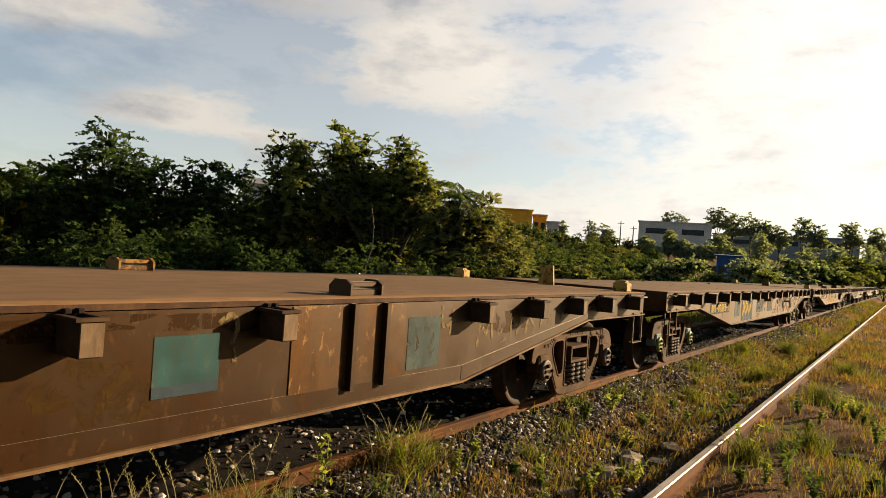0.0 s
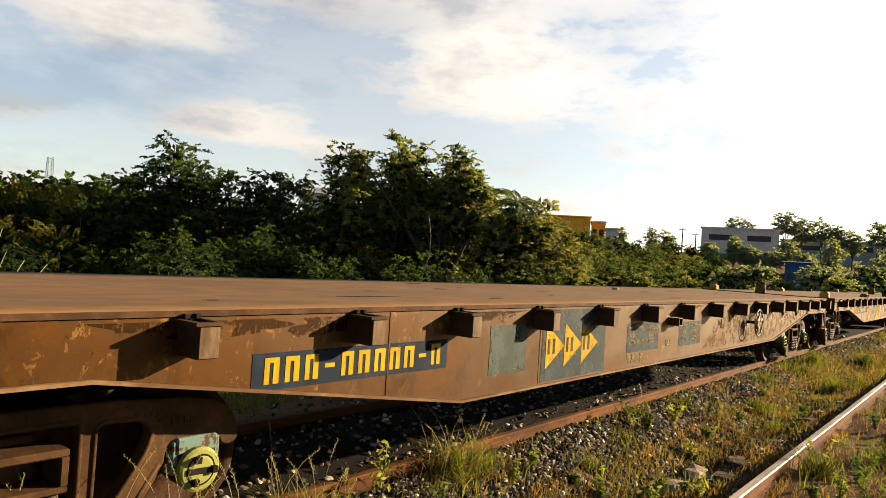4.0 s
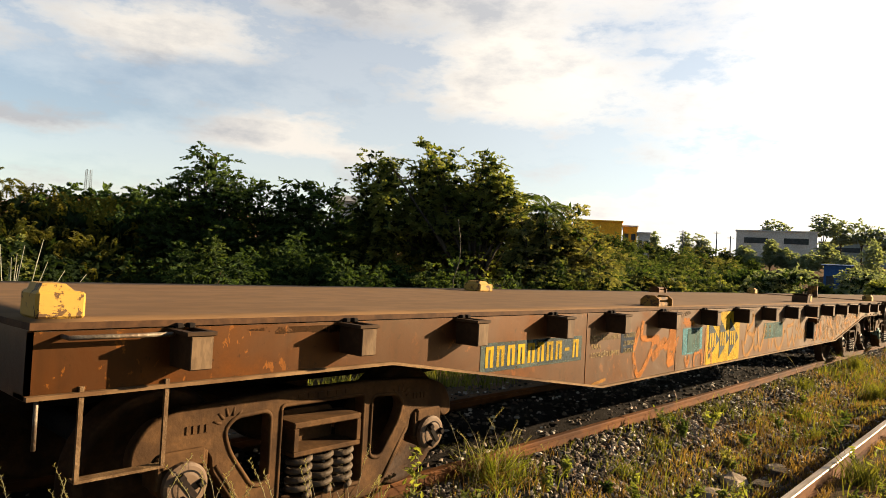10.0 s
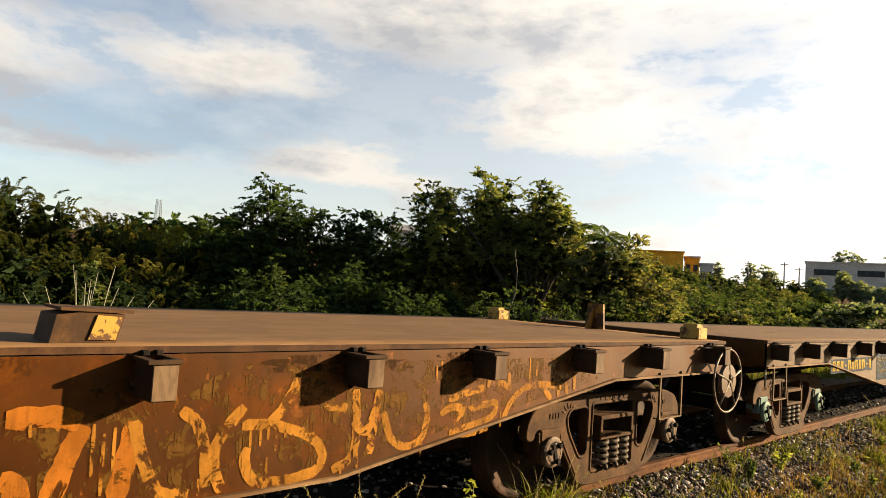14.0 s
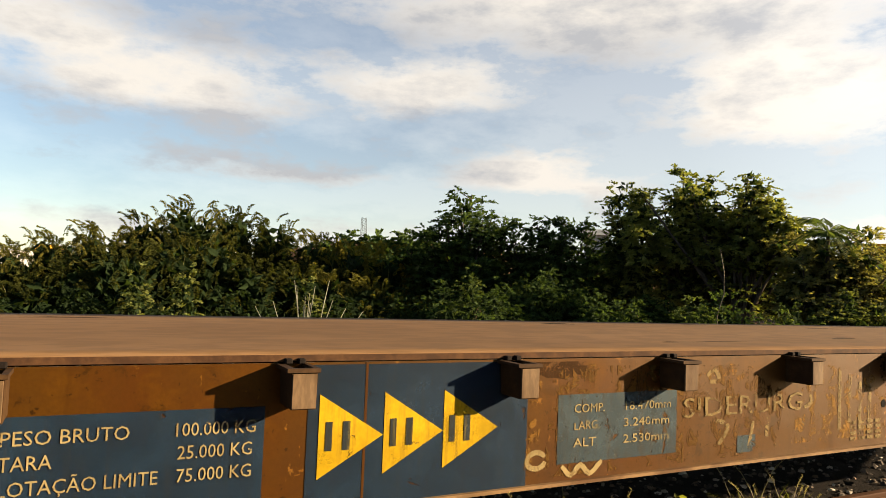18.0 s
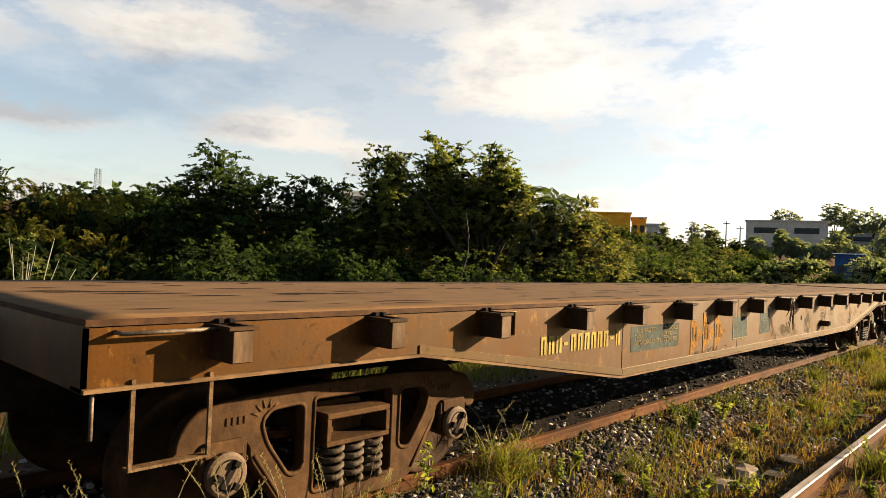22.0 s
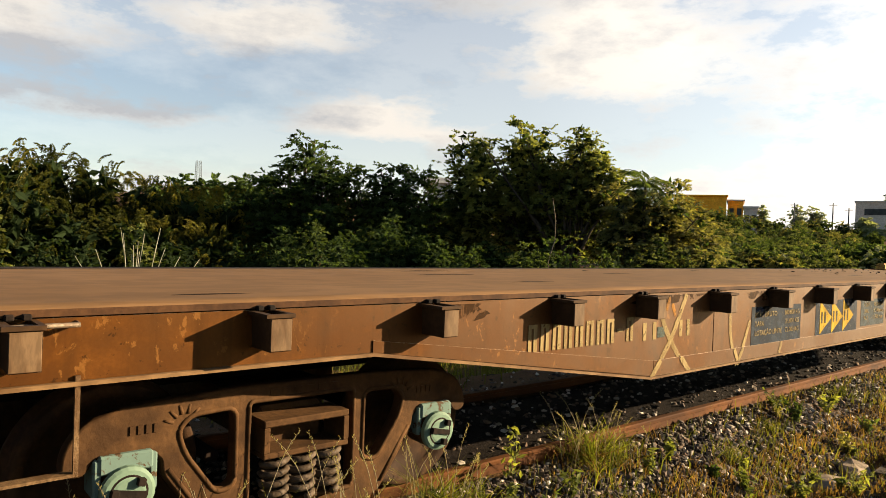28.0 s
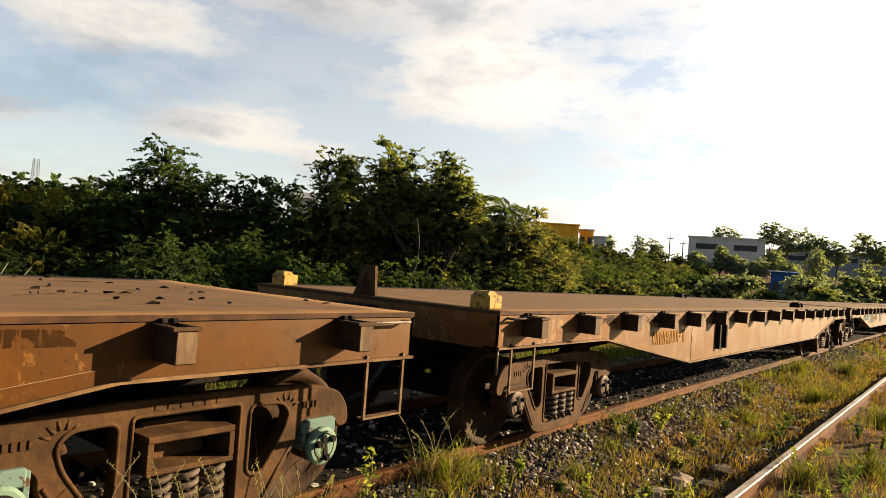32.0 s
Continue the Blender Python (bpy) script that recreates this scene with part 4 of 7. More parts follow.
# steel of each wagon
ST_A = rusty("dark_brown_steel", (0.0088, 0.0028, 0.0006), (0.0144, 0.0051, 0.0012), (0.0341, 0.0144, 0.0035), 0.52, 0.66, 0.45)
ST_B = rusty("ochre_steel", (0.0213, 0.0076, 0.0012), (0.0384, 0.0141, 0.0024), (0.1277, 0.0634, 0.0161), 0.5, 0.655, 0.45, 0.56)
ST_C = rusty("orange_brown_steel", (0.0250, 0.0065, 0.0009), (0.0450, 0.0126, 0.0014), (0.1240, 0.0385, 0.0042), 0.53, 0.67, 0.42)
ST_D = rusty("patched_brown_steel", (0.0330, 0.0098, 0.0008), (0.0340, 0.0130, 0.0010), (0.1450, 0.0600, 0.0085), 0.5, 0.68, 0.38, 0.60)
ST_E = rusty("olive_brown_steel", (0.0294, 0.0124, 0.0022), (0.0432, 0.0156, 0.0022), (0.1125, 0.0515, 0.0086), 0.52, 0.66, 0.45)
ST_F = rusty("red_brown_steel", (0.0363, 0.0115, 0.0021), (0.0473, 0.0168, 0.0032), (0.1104, 0.0465, 0.0108), 0.53, 0.67, 0.48)
ST_G = rusty("tan_steel", (0.0606, 0.0256, 0.0076), (0.0707, 0.0265, 0.0061), (0.1515, 0.0826, 0.0317), 0.5, 0.62, 0.45)
# lit copy of the pocket steel, for the fronts the sun strikes
POCKET_LIT = plain("sunlit_tan_steel", (0.100, 0.062, 0.033), (0.044, 0.023, 0.010), 7.0, 0.65, 0.0, 0.002, 5.0, (1, 1, 0.3))
POCKET = plain("pocket_steel", (0.042, 0.021, 0.008), (0.024, 0.012, 0.005), 5.0, 0.75, 0.0, 0.002)
STOP_BROWN = plain("worn_plate_and_shade_brown", (0.060, 0.030, 0.012), (0.030, 0.016, 0.008), 6.0, 0.8, 0.0, 0.003)
STRIP = rusty("dusty_olive_strip", (0.042, 0.025, 0.0085), (0.052, 0.030, 0.010), (0.085, 0.055, 0.02), 0.5, 0.66, 0.45)
STEP = plain("worn_step_steel", (0.11, 0.066, 0.032), (0.06, 0.032, 0.014), 12.0, 0.6)
FLANGE = plain("flange_steel", (0.130, 0.075, 0.034), (0.062, 0.030, 0.012), 5.0, 0.7, 0.0, 0.003, 5.0, (1, 0.4, 1))

BLUE = paint("navy_panel_paint", (0.0085, 0.0185, 0.034), (0.014, 0.017, 0.02), 0.66, 0.6, 9.0)
SLATE = paint("faded_blue_paint", (0.03, 0.044, 0.053), (0.032, 0.026, 0.018), 0.61, 0.6, 9.0)
TEAL = paint("teal_panel_paint", (0.024, 0.062, 0.06), (0.05, 0.03, 0.014), 0.66, 0.6, 9.0)
SKYB = paint("pale_blue_paint", (0.055, 0.165, 0.195), (0.05, 0.03, 0.014), 0.66, 0.6, 9.0)
SEA = paint("grey_green_paint", (0.044, 0.06, 0.056), (0.04, 0.026, 0.014), 0.61, 0.6, 9.0)
YELLOW = paint("yellow_mark_paint", (0.33, 0.2, 0.006), (0.12, 0.065, 0.01), 0.66, 0.6, 12.0)
OLDGOLD = paint("worn_gold_paint", (0.22, 0.098, 0.006), (0.07, 0.03, 0.008), 0.59, 0.6, 9.0)
PALE_YELLOW = paint("pale_yellow_stencil_paint", (0.30, 0.23, 0.06), (0.1, 0.055, 0.02), 0.64, 0.6, 12.0)
CREAM = paint("cream_stencil_paint", (0.23, 0.17, 0.078), (0.1, 0.055, 0.02), 0.62, 0.6, 12.0)
FADED = paint("faded_stencil_paint", (0.15, 0.105, 0.045), (0.06, 0.03, 0.01), 0.54, 0.6, 14.0)
GOLD_SPRAY = paint("golden_spray_paint", (0.25, 0.105, 0.014), (0.08, 0.033, 0.006), 0.555, 0.6, 10.0)
ORANGE = paint("orange_spray_paint", (0.24, 0.078, 0.009), (0.085, 0.03, 0.006), 0.60, 0.6, 7.0)
PINK = paint("pale_spray_paint", (0.220, 0.098, 0.018), (0.09, 0.04, 0.01), 0.6, 0.6, 12.0)
INK = paint("dark_stencil_paint", (0.0180, 0.0226, 0.0244), (0.1508, 0.1056, 0.0180), 0.72)
BROWN_INK = paint("brown_stencil_paint", (0.0510, 0.0255, 0.0104), (0.1206, 0.0661, 0.0180), 0.72)
CAP_RUST = coated("rusty_cap_paint", (0.0905, 0.0574, 0.0360), (0.0423, 0.0244, 0.0133), 0.58)
HUB_CREAM = coated("cream_hub_paint", (0.15, 0.13, 0.075), (0.04, 0.022, 0.01), 0.55)
TEAL_STEEL = coated("teal_adapter_paint", (0.075, 0.115, 0.10), (0.04, 0.022, 0.01), 0.54)
CAP_GREEN = coated("mint_cap_paint", (0.0905, 0.1386, 0.1027), (0.0545, 0.0360, 0.0209), 0.66)
CAP_LIME = coated("lime_cap_paint", (0.15, 0.155, 0.035), (0.0302, 0.0302, 0.0180), 0.62)
DARK_RUST = paint("dark_rust_bloom", (0.022, 0.0085, 0.0022), (0.034, 0.014, 0.004), 0.53, 0.7, 6.0)
FLAKED = paint("gold_flaked_coat", (0.072, 0.033, 0.0062), (0.035, 0.014, 0.0024), 0.48, 0.6, 8.0)
SCRAPED = paint("gold_scraped_coat", (0.140, 0.068, 0.0125), (0.05, 0.022, 0.004), 0.465, 0.6, 13.0)
CHIPPED = paint("gold_bare_patches", (0.115, 0.053, 0.0095), (0.05, 0.022, 0.004), 0.475, 0.6, 16.0)
STAIN = paint("olive_stain", (0.034, 0.0165, 0.0032), (0.03, 0.013, 0.0025), 0.52, 0.6, 5.0)

wagons = []


def wagon_a():
    w = Wagon(0, "rusty flat wagon with dark brown sides and two faded green panels", ST_A, 0.0, (0.62, 1.56, 2.5, 3.5, 4.5, 5.6, 6.7, 7.78, 8.85, 9.91, 10.97, 13.09, 14.05, 14.95, 15.76, 16.69))
    w.field(10.25, 10.62, 0.82, 1.11, TEAL)
    w.field(10.25, 10.62, 0.82, 0.875, SLATE, up=1)
    w.field(12.19, 12.58, 0.76, 1.13, SEA)
    for y in (11.58, 11.90):
        part("side_rib", boxed(HALF, HALF + 0.05, y - 0.012, y + 0.03, 0.70, TOP - 0.03, 0.003), ST_A, w.root)
    part("doubler_plate", boxed(HALF, HALF + 0.006, 11.1, 12.15, BELLY, TOP - 0.04), ST_B, w.root)
    w.stroke([[(10.6, 1.16), (10.68, 1.2), (10.72, 1.13), (10.68, 1.05)], [(10.72, 1.2), (10.71, 0.95)], [(11.35, 0.95), (11.42, 1.05), (11.3, 1.1)],
              [(12.6, 1.2), (12.62, 1.05), (12.8, 1.1)], [(12.75, 1.18), (12.72, 0.98)]], 0.03, FADED)
    w.stroke([[(13.12, 0.86), (13.16, 1.06)], [(13.16, 1.06), (13.26, 0.95)], [(13.26, 0.95), (13.33, 1.08), (13.36, 0.90)], [(13.46, 0.95), (13.56, 1.0)], [(13.48, 0.88), (13.60, 0.90)], [(13.66, 0.86), (13.70, 1.08)], [(13.78, 0.92), (13.82, 1.0)],
              [(13.95, 0.92), (14.0, 1.08)], [(14.02, 1.08), (14.12, 0.98), (14.06, 0.93)], [(14.25, 0.95), (14.28, 1.05)], [(14.42, 0.98), (14.5, 1.08)], [(14.7, 1.0), (14.72, 1.08)]], 0.034, FADED)
    part("flange_strip", boxed(HALF, HALF + 0.008, 4.46, LEN - 4.4, BELLY, BELLY + 0.115, 0.002), ST_A, w.root)
    part("flange_strip", prism(bmesh.new(), [(LEN - 4.395, BELLY), (LEN - 1.9, END_LOW), (LEN - 1.9, END_LOW + 0.06), (LEN - 4.395, BELLY + 0.115)], "x", HALF, HALF + 0.008), ST_A, w.root)
    for y, z, ry, rz, m in ((11.35, 0.95, 0.12, 0.15, CHIPPED), (11.75, 0.92, 0.08, 0.14, CHIPPED), (10.0, 0.9, 0.3, 0.15, STAIN), (13.6, 1.05, 0.5, 0.08, STAIN), (15.2, 1.12, 0.4, 0.06, STAIN)):
        w.blot(y, z, ry, rz, m)
    w.stroke([[(11.1, 0.66), (11.16, 0.76)], [(11.22, 0.66), (11.2, 0.75)], [(12.1, 0.65), (12.2, 0.74)], [(12.7, 0.68), (12.82, 0.7)]], 0.03, PINK)
    w.folded_lock(1.2, 11.95, ST_A)
    w.folded_lock(-1.3, 11.8, WORN_YELLOW)
    for x in (1.25, -1.25):
        w.corner_lock(x, 17.1, YELLOW_STEEL)
    w.stop_plate(0.11, 17.2, YELLOW_STEEL)
    return w


def wagon_b():
    w = Wagon(1, "rusty ochre flat wagon with blue stencilled panels and yellow arrows", ST_B, 0.0, caps=CAP_LIME, hand=(11.36, 0.95, 0.19, HUB_CREAM), seams=(3.66, 5.44, 12.3))
    w.field(2.68, 4.23, 0.855, 1.045, BLUE)
    w.bars(2.74, 4.18, 0.885, 1.02, 11, YELLOW, skip=(3, 9))
    w.field(4.73, 5.23, 0.75, 1.115, SEA)
    w.field(5.47, 6.62, 0.63, 1.22, SLATE)
    w.arrows(5.53, 0.73, 1.10, 0.31, YELLOW, INK)
    w.field(7.12, 7.93, 0.76, 1.055, SLATE)
    w.weights(7.12, 7.93, 0.76, 1.055, CREAM)
    w.field(8.55, 9.29, 0.745, 1.025, SLATE)
    w.sizes(8.55, 9.29, 0.745, 1.025, CREAM, (("COMP.", "18.300mm"), ("LARG.", "2.970mm"), ("ALT.", "1.320mm")))
    w.field(8.16, 8.29, 0.77, 0.85, SEA)
    w.letter("E", 8.195, 0.78, 0.085, 0.06, CREAM)
    for i in range(3):
        w.bars(7.12, 7.55, 0.655 + 0.033 * i, 0.676 + 0.033 * i, 4, FADED)
    w.scars(20)
    w.field(0, 0, 0, 0, FLAKED, "flaked_coat", [(9.4, 0.66), (12.9, 0.66), (15.4, 1.01), (17.1, 1.01), (17.1, 1.20), (13.0, 1.20), (10.6, 1.16), (9.9, 1.0)], -0.35)
    w.field(11.97, 12.28, 0.90, 1.09, STAIN)
    w.stroke([arc(12.10, 0.78, 0.14, 0.13, 130, -130)], 0.05, FADED)
    w.stroke([[(11.61, 0.95), (11.62, 0.63)], [(11.82, 0.84), (11.84, 0.64)], [(11.70, 0.80), (11.72, 0.66)]], 0.04, CHIPPED)
    for y, z, ry, rz, m in ((13.1, 1.05, 0.5, 0.07, CHIPPED), (11.9, 0.86, 0.3, 0.12, CHIPPED), (10.9, 1.12, 0.35, 0.05, CHIPPED), (14.2, 1.1, 0.4, 0.05, CHIPPED), (9.7, 0.75, 0.25, 0.09, CHIPPED), (16.2, 1.15, 0.3, 0.05, CHIPPED)):
        w.blot(y, z, ry, rz, m)
    w.hole(10.02, 0.97, 0.032)
    part("hook_bar", boxed(HALF, HALF + 0.010, 10.1, 10.112, 0.90, 1.02, 0.002), DARK, w.root)
    part("hook_bar", boxed(HALF, HALF + 0.010, 10.112, 10.22, 0.90, 0.912, 0.002), DARK, w.root)
    part("chock", boxed(-0.55, -0.45, 11.05, 11.12, TOP - 0.004, TOP + 0.03, 0.004), CREAM, w.root, "small pale block on the deck")
    w.socket(8.3, 1.05)
    return w


def wagon_c():
    w = Wagon(2, "orange-brown flat wagon with graffiti, a yellow field and teal panels", ST_C, 0.21, hand=(17.03, 0.93, 0.28, CAP_RUST), seams=(4.15, 5.97))
    w.field(2.74, 4.07, 0.855, 1.055, SEA)
    w.field(2.80, 3.10, 0.86, 1.04, SLATE, up=0.4)
    w.field(3.45, 3.98, 0.87, 1.05, SLATE, up=0.4)
    w.bars(2.78, 4.04, 0.885, 1.03, 10, YELLOW, skip=(8,))
    w.field(4.76, 5.02, 0.87, 1.05, BLUE)
    for i, (a, b) in enumerate((("PESO BRUTO MAX.", "100.000"), ("TARA", "25.000 KG"), ("LOTAÇÃO LIMITE", "75.000 KG"))):
        w.letter(a, 4.22, 1.0 - 0.07 * i, 0.062, (0.5, 0.17, 0.5)[i], CREAM)
        w.letter(b, 4.80, 1.005 - 0.07 * i, 0.062, 0.22, CREAM)
    w.field(6.14, 6.67, 0.765, 1.04, SKYB)
    w.field(6.26, 6.60, 0.78, 1.03, TEAL, up=1)
    w.field(6.80, 7.88, 0.59, 1.20, YELLOW)
    for i in range(3):
        a = 6.87 + 0.325 * i
        w.field(0, 0, 0, 0, SLATE, "arrow_field", [(a, 0.665), (a + 0.325, 0.88), (a, 1.13)], 1)
        for d in (0.02, 0.09, 0.16):
            w.field(a + d, a + d + 0.042, 0.80, 0.965, YELLOW, "painted_bar", None, 2)
    w.field(8.85, 9.70, 0.81, 1.02, TEAL)
    for i in range(3):
        w.bars(8.87, 8.98, 0.83 + 0.06 * i, 0.868 + 0.06 * i, 3, FADED)
        w.bars(9.08, 9.16, 0.83 + 0.06 * i, 0.868 + 0.06 * i, 2, FADED)
    w.hole(9.83, 0.875)
    w.field(0, 0, 0, 0, FLAKED, "flaked_coat", [(11.3, 0.66), (12.9, 0.66), (15.2, 1.0), (15.2, 1.16), (12.0, 1.19), (11.4, 1.0)], -0.35)
    w.socket(11.2, 1.0)
    part("chain_guide", boxed(HALF, HALF + 0.1, 11.02, 11.09, 0.72, 0.98, 0.006), DARK, w.root)
    # sprayed strokes
    w.field(0, 0, 0, 0, ORANGE, "spray_paint", [(5.87, 1.19), (5.84, 1.12), (5.80, 1.10), (5.79, 0.98), (5.74, 0.93), (5.62, 0.87), (5.76, 0.84), (5.75, 0.70), (5.80, 0.66), (5.93, 0.68), (5.94, 0.80), (5.99, 0.86), (6.04, 0.97), (5.97, 0.95), (5.96, 1.03), (5.90, 1.08)])
    w.blot(6.28, 1.10, 0.13, 0.05, ORANGE, "spray_paint")
    w.blot(9.08, 1.11, 0.06, 0.07, ORANGE, "spray_paint")
    w.stroke([[(5.11, 1.09), (5.02, 0.84), (5.15, 0.64), (5.43, 0.94), (5.18, 0.99), (5.19, 1.15)]], 0.06, ORANGE)
    w.stroke([[(5.43, 0.96), (5.52, 0.95), (5.55, 0.90), (5.52, 0.83), (5.40, 0.79)], [(5.60, 0.87), (5.69, 0.93), (5.74, 0.84)]], 0.10, ORANGE)
    w.stroke([[(6.21, 0.74), (6.27, 0.63)], [(6.33, 0.75), (6.27, 0.64)], [(6.48, 0.62), (6.47, 0.75), (6.67, 0.77), (6.68, 0.62)]], 0.055, ORANGE, 3)
    w.stroke([[(6.75, 0.60), (6.78, 0.87), (6.77, 1.03)], [(6.92, 0.88), (6.95, 0.73), (6.97, 0.58)], [(6.85, 0.74), (6.97, 0.80)]], 0.04, PINK, 3)
    w.stroke([[(8.0, 1.12), (8.18, 1.07), (8.15, 0.93), (8.09, 0.76)] , [(8.05, 1.08), (8.23, 1.12), (8.38, 1.14), (8.36, 1.03), (8.16, 0.94), (8.37, 0.88), (8.43, 0.78), (8.27, 0.66), (8.1, 0.64), (8.0, 0.84)] , [(8.38, 0.87), (8.49, 0.97), (8.51, 1.01), (8.45, 0.83), (8.51, 0.7), (8.62, 0.75)] , [(8.59, 0.98), (8.63, 0.82), (8.7, 0.67), (8.81, 0.8), (8.92, 1.02)] ], 0.055, PINK)
    w.stroke([[(9.08, 0.81), (9.10, 0.66)], [(9.27, 0.80), (9.19, 0.66)], [(9.35, 0.80), (9.42, 0.70), (9.55, 0.64), (9.68, 0.70), (9.78, 0.85), (9.73, 0.97)], [(9.91, 0.92), (10.0, 0.76), (10.04, 0.66), (10.22, 0.80), (10.25, 0.97), (10.30, 1.09), (10.11, 1.05)],
              [(10.22, 0.81), (10.35, 0.64)], [(9.92, 0.95), (10.09, 0.95), (10.22, 0.98)], [(9.43, 1.12), (9.37, 1.05)]], 0.055, PINK)
    w.stroke([[(10.39, 0.96), (10.43, 0.88), (10.52, 0.91), (10.56, 1.05)], [(10.61, 1.05), (10.66, 0.94), (10.55, 0.85), (10.57, 0.74), (10.70, 0.78)], [(10.69, 0.88), (10.79, 0.83), (10.73, 0.74), (10.66, 0.83)], [(10.83, 0.86), (10.95, 0.81), (10.85, 0.77)],
              [(10.40, 0.81), (10.46, 0.77), (10.36, 0.73)]], 0.038, PINK)
    w.stroke([[(11.45, 1.01), (11.60, 1.01), (11.70, 0.98)], [(11.45, 0.80), (11.49, 0.78), (11.52, 0.70)], [(11.71, 0.97), (11.66, 0.84), (11.61, 0.68)], [(11.90, 0.97), (11.88, 0.81), (11.85, 0.66)]], 0.085, ORANGE)
    w.stroke([[(11.90, 0.97), (11.95, 0.80), (12.02, 0.67), (12.15, 0.645)], [(12.09, 1.0), (12.16, 0.945), (12.21, 0.82), (12.225, 0.66)], [(12.38, 0.995), (12.285, 0.88), (12.25, 0.77), (12.30, 0.63)]], 0.055, GOLD_SPRAY)
    w.stroke([[(12.375, 0.91), (12.53, 0.90), (12.73, 0.83), (12.815, 0.745), (12.79, 0.663), (12.68, 0.64), (12.54, 0.635), (12.445, 0.66), (12.40, 0.75), (12.41, 0.81)], [(12.66, 1.113), (12.57, 0.962), (12.51, 0.913)], [(12.81, 0.973), (12.95, 0.95)],
              [(13.0, 1.04), (13.01, 0.73), (12.88, 0.645)], [(13.15, 1.03), (13.11, 0.70)], [(12.99, 0.88), (13.08, 0.82), (13.14, 0.94)]], 0.052, GOLD_SPRAY)
    w.stroke([[(13.19, 0.91), (13.25, 0.77), (13.36, 0.71), (13.47, 0.745), (13.51, 0.86), (13.485, 0.94)], [(13.67, 0.945), (13.81, 0.975), (13.98, 1.0)], [(13.61, 0.865), (13.70, 0.90), (13.80, 0.885)], [(13.76, 0.80), (13.80, 0.87), (13.97, 0.895), (14.08, 0.90), (14.05, 0.82), (13.85, 0.775), (13.69, 0.75)],
              [(13.69, 0.75), (13.85, 0.735), (14.02, 0.755)], [(14.16, 0.80), (14.24, 0.914), (14.37, 0.98), (14.58, 0.99), (14.75, 0.962)], [(14.10, 1.03), (14.22, 0.98)], [(14.56, 0.96), (14.64, 0.89)]], 0.045, GOLD_SPRAY)
    # runs of paint below the strokes
    for y, z, l in ((11.53, 0.99, 0.05), (11.62, 1.0, 0.09), (11.75, 0.97, 0.2), (11.79, 0.93, 0.24), (11.83, 0.95, 0.17), (12.19, 0.70, 0.07), (12.42, 0.89, 0.10), (12.47, 0.88, 0.07), (12.51, 0.89, 0.26), (12.55, 0.88, 0.10), (12.60, 0.87, 0.06), (13.03, 0.72, 0.1), (12.93, 0.68, 0.06), (13.47, 0.74, 0.1), (14.13, 0.84, 0.09),
                    (13.56, 1.15, 0.12), (13.60, 1.17, 0.1), (13.66, 1.14, 0.09), (14.40, 1.17, 0.14), (14.47, 1.15, 0.1), (14.66, 1.16, 0.12)):
        w.stroke([[(y, z), (y + 0.003, z - l)]], 0.014, GOLD_SPRAY)
    w.stroke([[(14.71, 0.99), (14.72, 0.90)], [(14.80, 0.99), (14.82, 0.91)], [(14.90, 1.04), (14.90, 0.94)]], 0.035, PINK)
    w.stroke([[(8.2, 1.16), (8.5, 1.12)], [(11.5, 0.72), (11.52, 0.62)], [(4.25, 0.63), (4.5, 0.66)], [(14.0, 1.0), (14.02, 1.08)], [(14.1, 1.0), (14.1, 1.08)], [(14.2, 1.0), (14.2, 1.08)]], 0.03, PINK)
    for x in (1.25, -1.25):
        w.corner_lock(x, 0.16, YELLOW_STEEL)
        w.corner_lock(x, 17.14, YELLOW_STEEL)
    w.stop_plate(-0.13, 0.1, WORN_YELLOW)
    w.stop_plate(0.1, 17.2, WORN_YELLOW)
    w.folded_lock(1.3, 5.88, WORN_YELLOW)
    w.corner_lock(-1.0, 5.8, YELLOW_STEEL, 0.09, 0.26)
    w.folded_lock(-1.25, 11.6, ST_C)
    w.tilted_lock(1.22, 11.75, YELLOW_STEEL)
    return w


